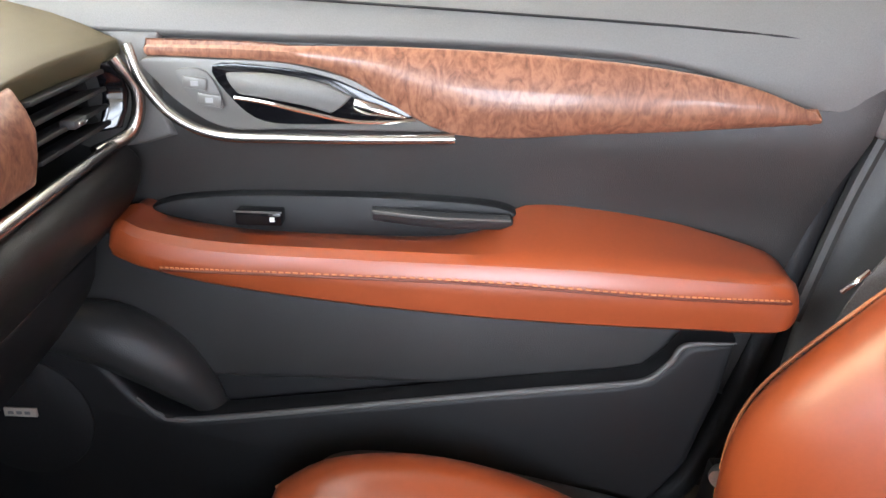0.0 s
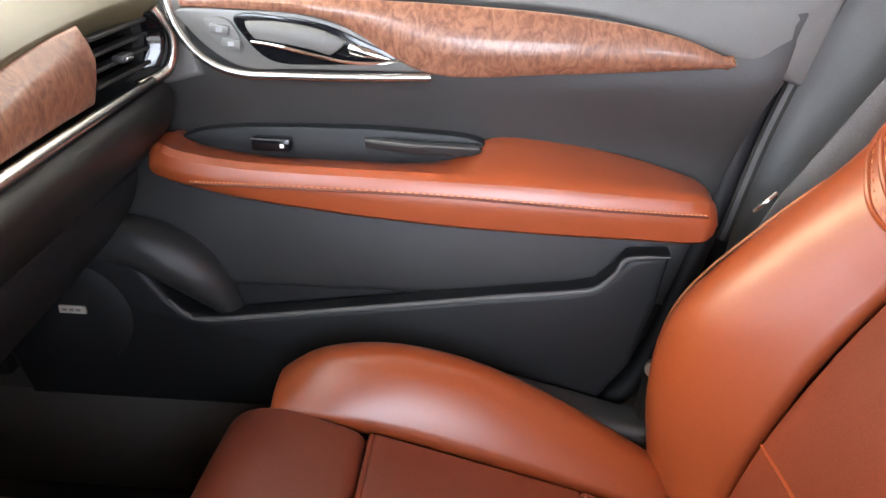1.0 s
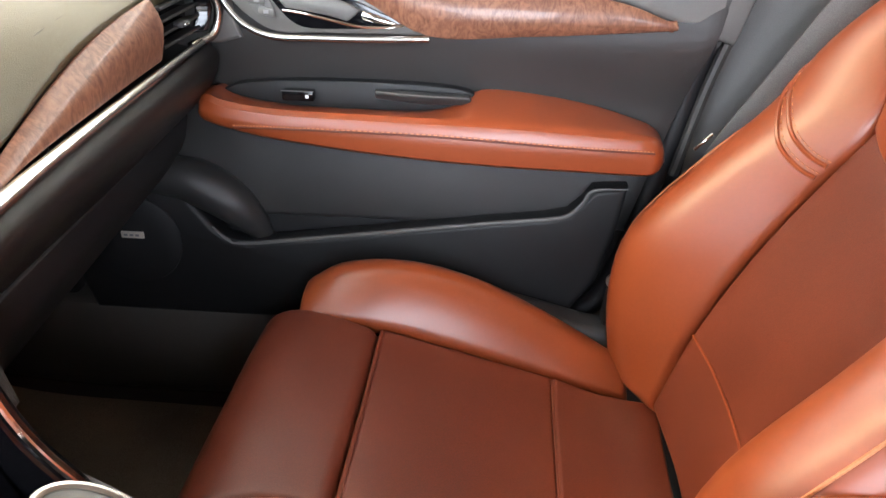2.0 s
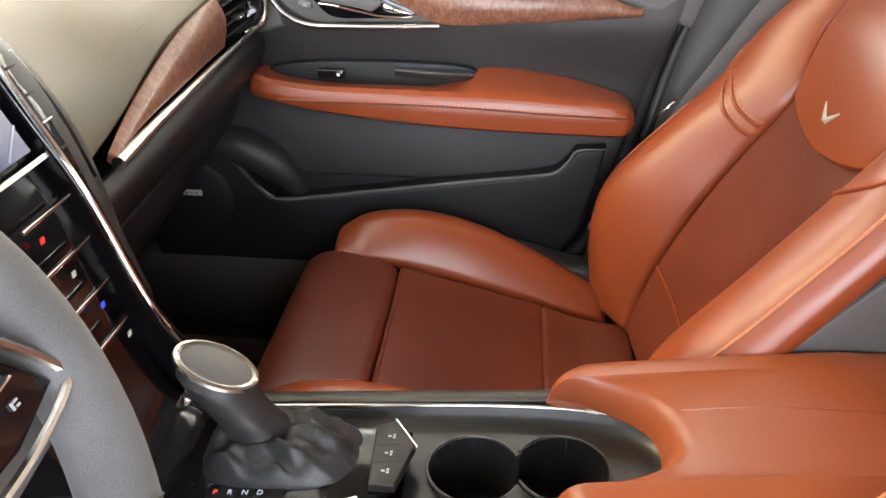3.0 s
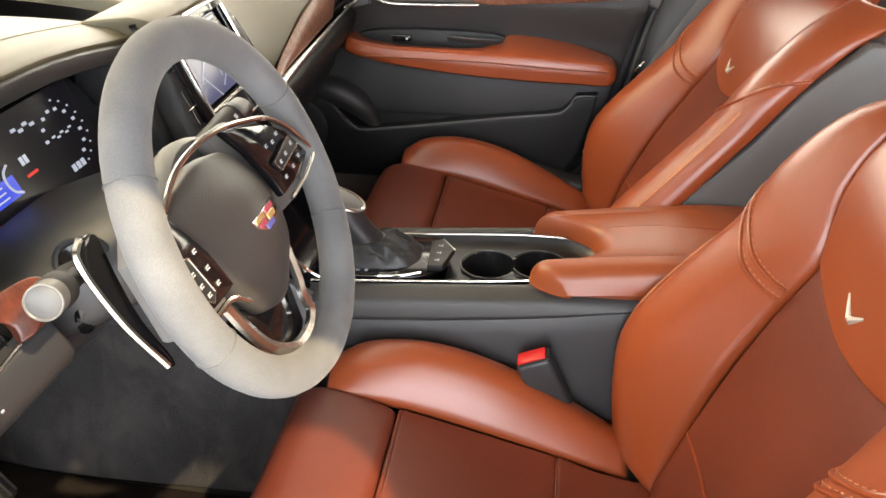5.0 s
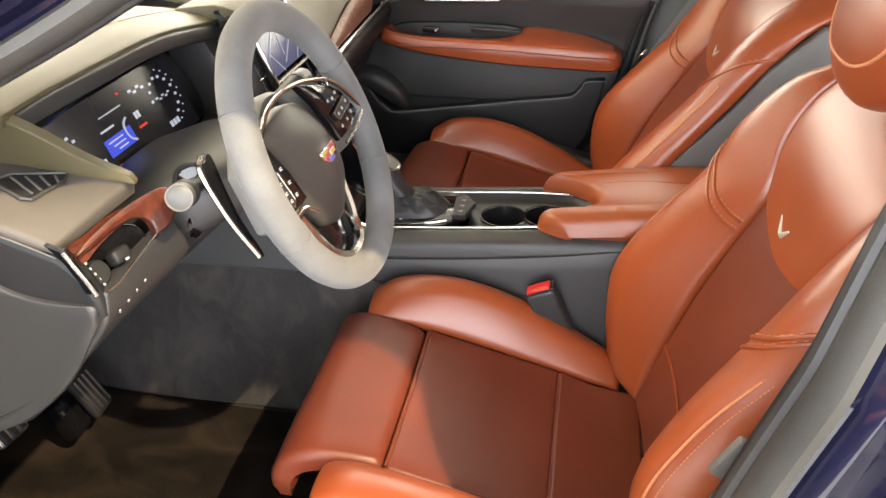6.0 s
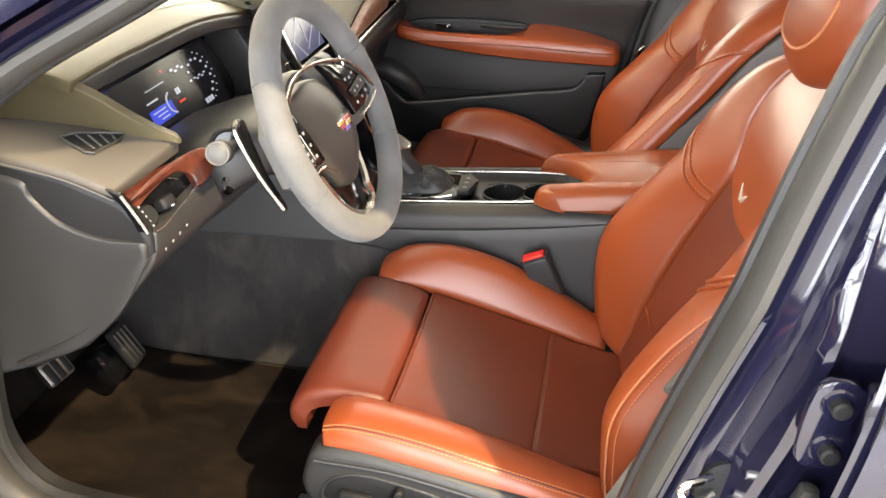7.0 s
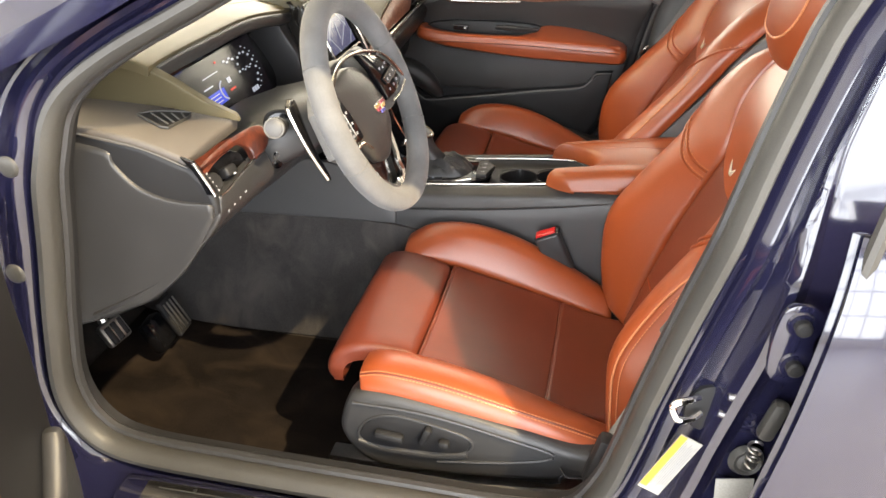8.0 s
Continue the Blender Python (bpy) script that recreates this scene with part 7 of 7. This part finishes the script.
# ---- steering wheel ----
def steering():
    C = Vector((-0.120, -0.393, 0.9025))
    tau = radians(22.7)
    N, U, R = Vector((math.cos(tau), 0, math.sin(tau))), Vector((-math.sin(tau), 0, math.cos(tau))), Vector((0, 1, 0))
    M = Matrix.Translation(C) @ Matrix((R, U, N)).transposed().to_4x4()
    T = M @ Matrix.Rotation(radians(-6), 4, "Z")  # the wheel stands a little turned
    w = thing("steering_wheel", C, "grey suede steering wheel, turned slightly, with black spokes and chrome trim", "steering wheel")

    def L(bm):
        bmesh.ops.transform(bm, matrix=M, verts=bm.verts)
        return bm

    def S(bm):
        bmesh.ops.transform(bm, matrix=T, verts=bm.verts)
        return bm

    def K(bm):
        bmesh.ops.transform(bm, matrix=M @ Matrix.Translation((-0.004, 0.002, 0.013)), verts=bm.verts)
        return bm
    rr = 0.1595
    ringp = [(rr * math.cos(2 * math.pi * i / 72), rr * math.sin(2 * math.pi * i / 72), 0.0) for i in range(73)]
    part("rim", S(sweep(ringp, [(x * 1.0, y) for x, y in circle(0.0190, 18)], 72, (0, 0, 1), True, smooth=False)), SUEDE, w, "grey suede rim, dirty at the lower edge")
    for a in (28, 152, 205, 335):
        a = radians(a)
        part("rim_seam", S(tube([((rr + 0.0192 * math.cos(b)) * math.cos(a), (rr + 0.0192 * math.cos(b)) * math.sin(a), 0.0192 * math.sin(b)) for b in [2 * math.pi * i / 20 for i in range(21)]], 0.0007, 40, 5, up=(0.3, 0.2, 1))), GREY, w)
    # airbag cover, gently domed
    hub = [[(-0.098, 0.062, -0.008), (-0.046, 0.071, 0.002), (0.004, 0.061, -0.006)], [(-0.121, 0.047, -0.003), (-0.042, 0.040, 0.012), (0.034, 0.035, -0.002)], [(-0.101, 0.006, 0.0), (-0.024, 0.0, 0.016), (0.052, -0.006, 0.0)],
           [(-0.088, -0.045, 0.0), (-0.020, -0.050, 0.013), (0.048, -0.046, 0.0)], [(-0.066, -0.082, -0.006), (-0.026, -0.093, 0.000), (0.015, -0.079, -0.006)]]
    part("airbag_cover", L(pad(hub, (0, 0, 1), 24, 24, 0.013, 0.035)), HUBGREY, w, "smooth grey-brown airbag cover")
    lg = part("emblem", L(plate([(-0.040, -0.002), (0.012, -0.001), (0.012, -0.012), (0.004, -0.018), (-0.010, -0.023), (-0.026, -0.018), (-0.036, -0.011)], "z", 0.0145, 0.003, 0.0008)), BRIGHT, w, "small coloured shield emblem")
    for x, y, a, b, mt in ((-0.026, -0.0055, 0.018, 0.0042, GOLD), (-0.003, -0.0050, 0.016, 0.0042, ROSE), (-0.024, -0.0115, 0.014, 0.0042, ROSE), (-0.004, -0.0115, 0.014, 0.005, GOLD), (-0.012, -0.0175, 0.016, 0.005, BLUE_E)):
        part("enamel", L(block((x, y, 0.0178), (a, b, 0.001), 0)), mt, lg)
    part("spoke", L(plate([(-0.090, 0.058), (-0.140, 0.062), (-0.163, 0.040), (-0.166, -0.028), (-0.130, -0.050), (-0.085, -0.045)], "z", -0.030, 0.018, 0.006)), GREY, w, "grey spoke")
    part("spoke", L(plate([(0.010, 0.072), (0.060, 0.068), (0.110, 0.050), (0.158, 0.005), (0.160, -0.040), (0.110, -0.045), (0.045, -0.040)], "z", -0.030, 0.018, 0.006)), GREY, w, "grey spoke")
    right = [(0.010, 0.070), (0.050, 0.060), (0.090, 0.046), (0.122, 0.024), (0.146, -0.012), (0.110, -0.021), (0.056, -0.020), (0.050, 0.002), (0.032, 0.040)]
    left = [(-0.124, 0.052), (-0.142, 0.046), (-0.152, 0.030), (-0.159, -0.018), (-0.150, -0.027), (-0.112, -0.030), (-0.092, -0.030), (-0.100, 0.008), (-0.116, 0.040)]
    for outline, chrome, ro, marks in (
            (right, [(-0.128, 0.058), (-0.088, 0.074), (-0.040, 0.078), (0.008, 0.073), (0.050, 0.063), (0.092, 0.049), (0.125, 0.026), (0.149, -0.006), (0.148, -0.017), (0.110, -0.025), (0.062, -0.027)],
             [(0.060, 0.013), (0.112, 0.020), (0.125, 0.006), (0.068, 0.001)], ((0.099, 0.030), (0.068, 0.029), (0.084, 0.027), (0.110, 0.013), (0.090, 0.010), (0.074, 0.008), (0.121, -0.005), (0.100, -0.008), (0.076, -0.009))),
            (left, [(-0.128, 0.056), (-0.148, 0.046), (-0.157, 0.028), (-0.164, -0.018), (-0.152, -0.031), (-0.112, -0.034), (-0.090, -0.050)],
             [(-0.146, 0.024), (-0.134, 0.020), (-0.126, -0.016), (-0.134, -0.022), (-0.150, -0.008)], ((-0.138, 0.038), (-0.140, 0.008), (-0.138, -0.004), (-0.135, -0.014), (-0.118, 0.018), (-0.114, 0.0), (-0.112, -0.016)))):
        bp = part("button_pad", K(plate(outline, "z", -0.014, 0.010, 0.003)), GLOSS, w, "black spoke button pad")
        part("pad_chrome", K(tube([(x, y, -0.002) for x, y in chrome], 0.0026, 70, 7)), CHROME, w, "chrome outline of the button pad")
        part("rocker", K(plate(ro, "z", -0.004, 0.004, 0.0014)), RUBBER_BLACK, bp)
        part("rocker_ring", K(sweep([(x, y, -0.0002) for x, y in ro + ro[:1]], circle(0.0008, 6), 4, smooth=False)), CHROME, bp)
        for k, (x, y) in enumerate(marks):
            lift = 0.0004 if 2 < k < 6 and x > 0 or 0 < k < 4 and x < 0 else -0.0034
            icon = joined(block((x - 0.0018, y, lift), (0.0011, 0.0034, 0.0008), 0), block((x + 0.0008, y + 0.0012, lift), (0.0030, 0.0010, 0.0008), 0), block((x + 0.0012, y - 0.0012, lift), (0.0022, 0.0010, 0.0008), 0))
            part("button_mark", K(icon), ICON, bp)
    # lower spoke with its chrome bow
    part("lower_spoke", L(plate([(0.024, -0.060), (0.018, -0.100), (0.008, -0.135), (-0.032, -0.150), (-0.066, -0.140), (-0.078, -0.110), (-0.088, -0.065)], "z", -0.030, 0.016, 0.005)), GLOSS, w, "black lower spoke")
    part("spoke_chrome", L(sweep([(-0.094, -0.048, -0.012), (-0.088, -0.075, -0.010), (-0.078, -0.102, -0.008), (-0.062, -0.120, -0.007), (-0.036, -0.136, -0.007), (-0.004, -0.139, -0.007), (0.015, -0.128, -0.006), (0.016, -0.110, -0.006), (0.024, -0.092, -0.006), (0.034, -0.058, -0.007)], [(-0.0065, -0.003), (0.0065, -0.003), (0.0058, 0.002), (0.0, 0.0042), (-0.0058, 0.002)], 80)), CHROME, w, "chrome trim of the lower spoke")
    for s, top in ((-1, 0.066), (1, 0.024)):
        pd = part("shift_paddle", L(plate(smooth2([(0.140 * s, top - 0.002), (0.157 * s, top + 0.002), (0.171 * s, top - 0.010), (0.166 * s, 0.0), (0.151 * s, -0.055), (0.145 * s, -0.052), (0.150 * s, -0.010), (0.146 * s, min(0.030, top - 0.012))], 4), "z", -0.050, 0.005, 0.0015)), GLOSS, w, "shift paddle with a bright edge")
        part("paddle_edge", L(tube([(0.158 * s, top + 0.004, -0.046), (0.172 * s, top - 0.010, -0.046), (0.168 * s, 0.0, -0.047), (0.152 * s, -0.056, -0.048)], 0.0030, 24, 6)), CHROME, pd)
    # column
    col = thing("steering_column", C - N * 0.1, "black steering column cover with two stalks", "steering column")
    rings = []
    for x, hw, zc, hh in ((-0.37, 0.125, 0.822, 0.046), (-0.31, 0.140, 0.842, 0.048), (-0.262, 0.136, 0.858, 0.046), (-0.225, 0.122, 0.870, 0.044), (-0.192, 0.100, 0.881, 0.040), (-0.170, 0.080, 0.888, 0.032), (-0.162, 0.060, 0.891, 0.024)):
        rings.append([(x, -0.387 + hw * math.copysign(abs(math.cos(a)) ** 0.62, math.cos(a)), zc + hh * math.copysign(abs(math.sin(a)) ** 0.62, math.sin(a)) - 0.012 * abs(math.cos(a)) ** 3) for a in [2 * math.pi * i / 44 for i in range(44)]])
    bm = bmesh.new()
    vs = skin(bm, [[Vector(p) for p in r] for r in rings], closed=True)
    bm.faces.new(vs[0])
    bm.faces.new(vs[-1])
    bmesh.ops.recalc_face_normals(bm, faces=bm.faces)
    cover = part("cover", bm, DARK, col, "dark grey column shroud")
    part("release_lever", lathe([(0.0, 0.004), (0.6, 0.0035), (1.0, 0.0)], along((-0.236, -0.506, 0.843), (0.45, -0.85, -0.2), (0.8, 0.5, 0.0)) @ Matrix.Diagonal((0.020, 0.010, 1.5, 1)), 24), GLOSS, cover, "black tilt lever recess")
    ring = along((-0.232, -0.492, 0.888), (0.30, -0.90, 0.28), (1, 0, 0.1))
    part("stalk_ring", tube([ring @ Vector((0.022 * math.copysign(abs(math.cos(a)) ** 0.75, math.cos(a)), 0.022 * math.copysign(abs(math.sin(a)) ** 0.75, math.sin(a)), 0)) for a in [2 * math.pi * i / 32 for i in range(33)]], 0.0032, 64, 8, up=(0.3, -0.9, 0.28)), RUBBER_BLACK, cover, "raised ring round the stalk")
    part("stalk_well", lathe([(0.0, 0.002), (0.020, 0.002), (0.021, -0.02)], ring, 28), GLOSS, cover)
    part("collar", L(lathe([(0.074, -0.030), (0.078, -0.036), (0.078, -0.050), (0.070, -0.056)], Matrix())), GREY, col)
    k = thing("signal_stalk", C + Vector((-0.05, -0.10, 0.01)), "black signal stalk with a ribbed silver end", "stalk")
    e0, e1 = Vector((-0.230, -0.478, 0.886)), Vector((-0.191, -0.603, 0.928))
    ax = (e1 - e0).normalized()
    part("arm", tube([e0, e0.lerp(e1, 0.5), e1 - ax * 0.018], 0.0085, 12, 12, up=(1, 0, 0.3)), RUBBER_BLACK, k)
    part("twist_ring", lathe([(0.012, -0.04), (0.0145, -0.036), (0.0145, -0.020), (0.013, -0.016)], along(e1, ax, (1, 0, 0.1))), RUBBER_BLACK, k)
    part("end_cap", lathe([(0.0, 0.003), (0.009, 0.002), (0.0125, 0.0), (0.0135, -0.004), (0.0135, -0.016)], along(e1, ax, (1, 0, 0.1))), BEZEL_GREY, k, "grey end button")
    ring = along(e1, ax, (1, 0, 0.1))
    part("end_ring", tube([ring @ Vector((0.0128 * math.cos(a), 0.0128 * math.sin(a), 0.0)) for a in [2 * math.pi * i / 28 for i in range(29)]], 0.0012, 56, 7, up=ax), BEZEL, k, "satin ring round the end")
    q = thing("wiper_stalk", C + Vector((-0.05, 0.10, 0.01)), "black wiper stalk with white symbols", "stalk")
    w0, w1 = Vector((-0.228, -0.300, 0.892)), Vector((-0.208, -0.200, 0.912))
    ax = (w1 - w0).normalized()
    part("arm", tube([w0, w0.lerp(w1, 0.5), w1], 0.0145, 12, 14, up=(1, 0, 0.3), scale=lambda u: 0.8 + 0.25 * u), DARK, q)
    part("tip", lathe([(0.0, 0.024), (0.010, 0.023), (0.0140, 0.018), (0.0145, 0.006), (0.0160, 0.004), (0.0160, -0.004)], along(w1, ax, (1, 0, 0.1))), DARK, q)
    for j in range(4):
        p = w0.lerp(w1, 0.30 + 0.19 * j) + Vector((0.0118, -0.003, 0.0088))
        part("marking", block(p, (0.0012, 0.006, 0.005), 0, Euler((radians(14), radians(-38), 0)).to_matrix()), ICON, q)


steering()
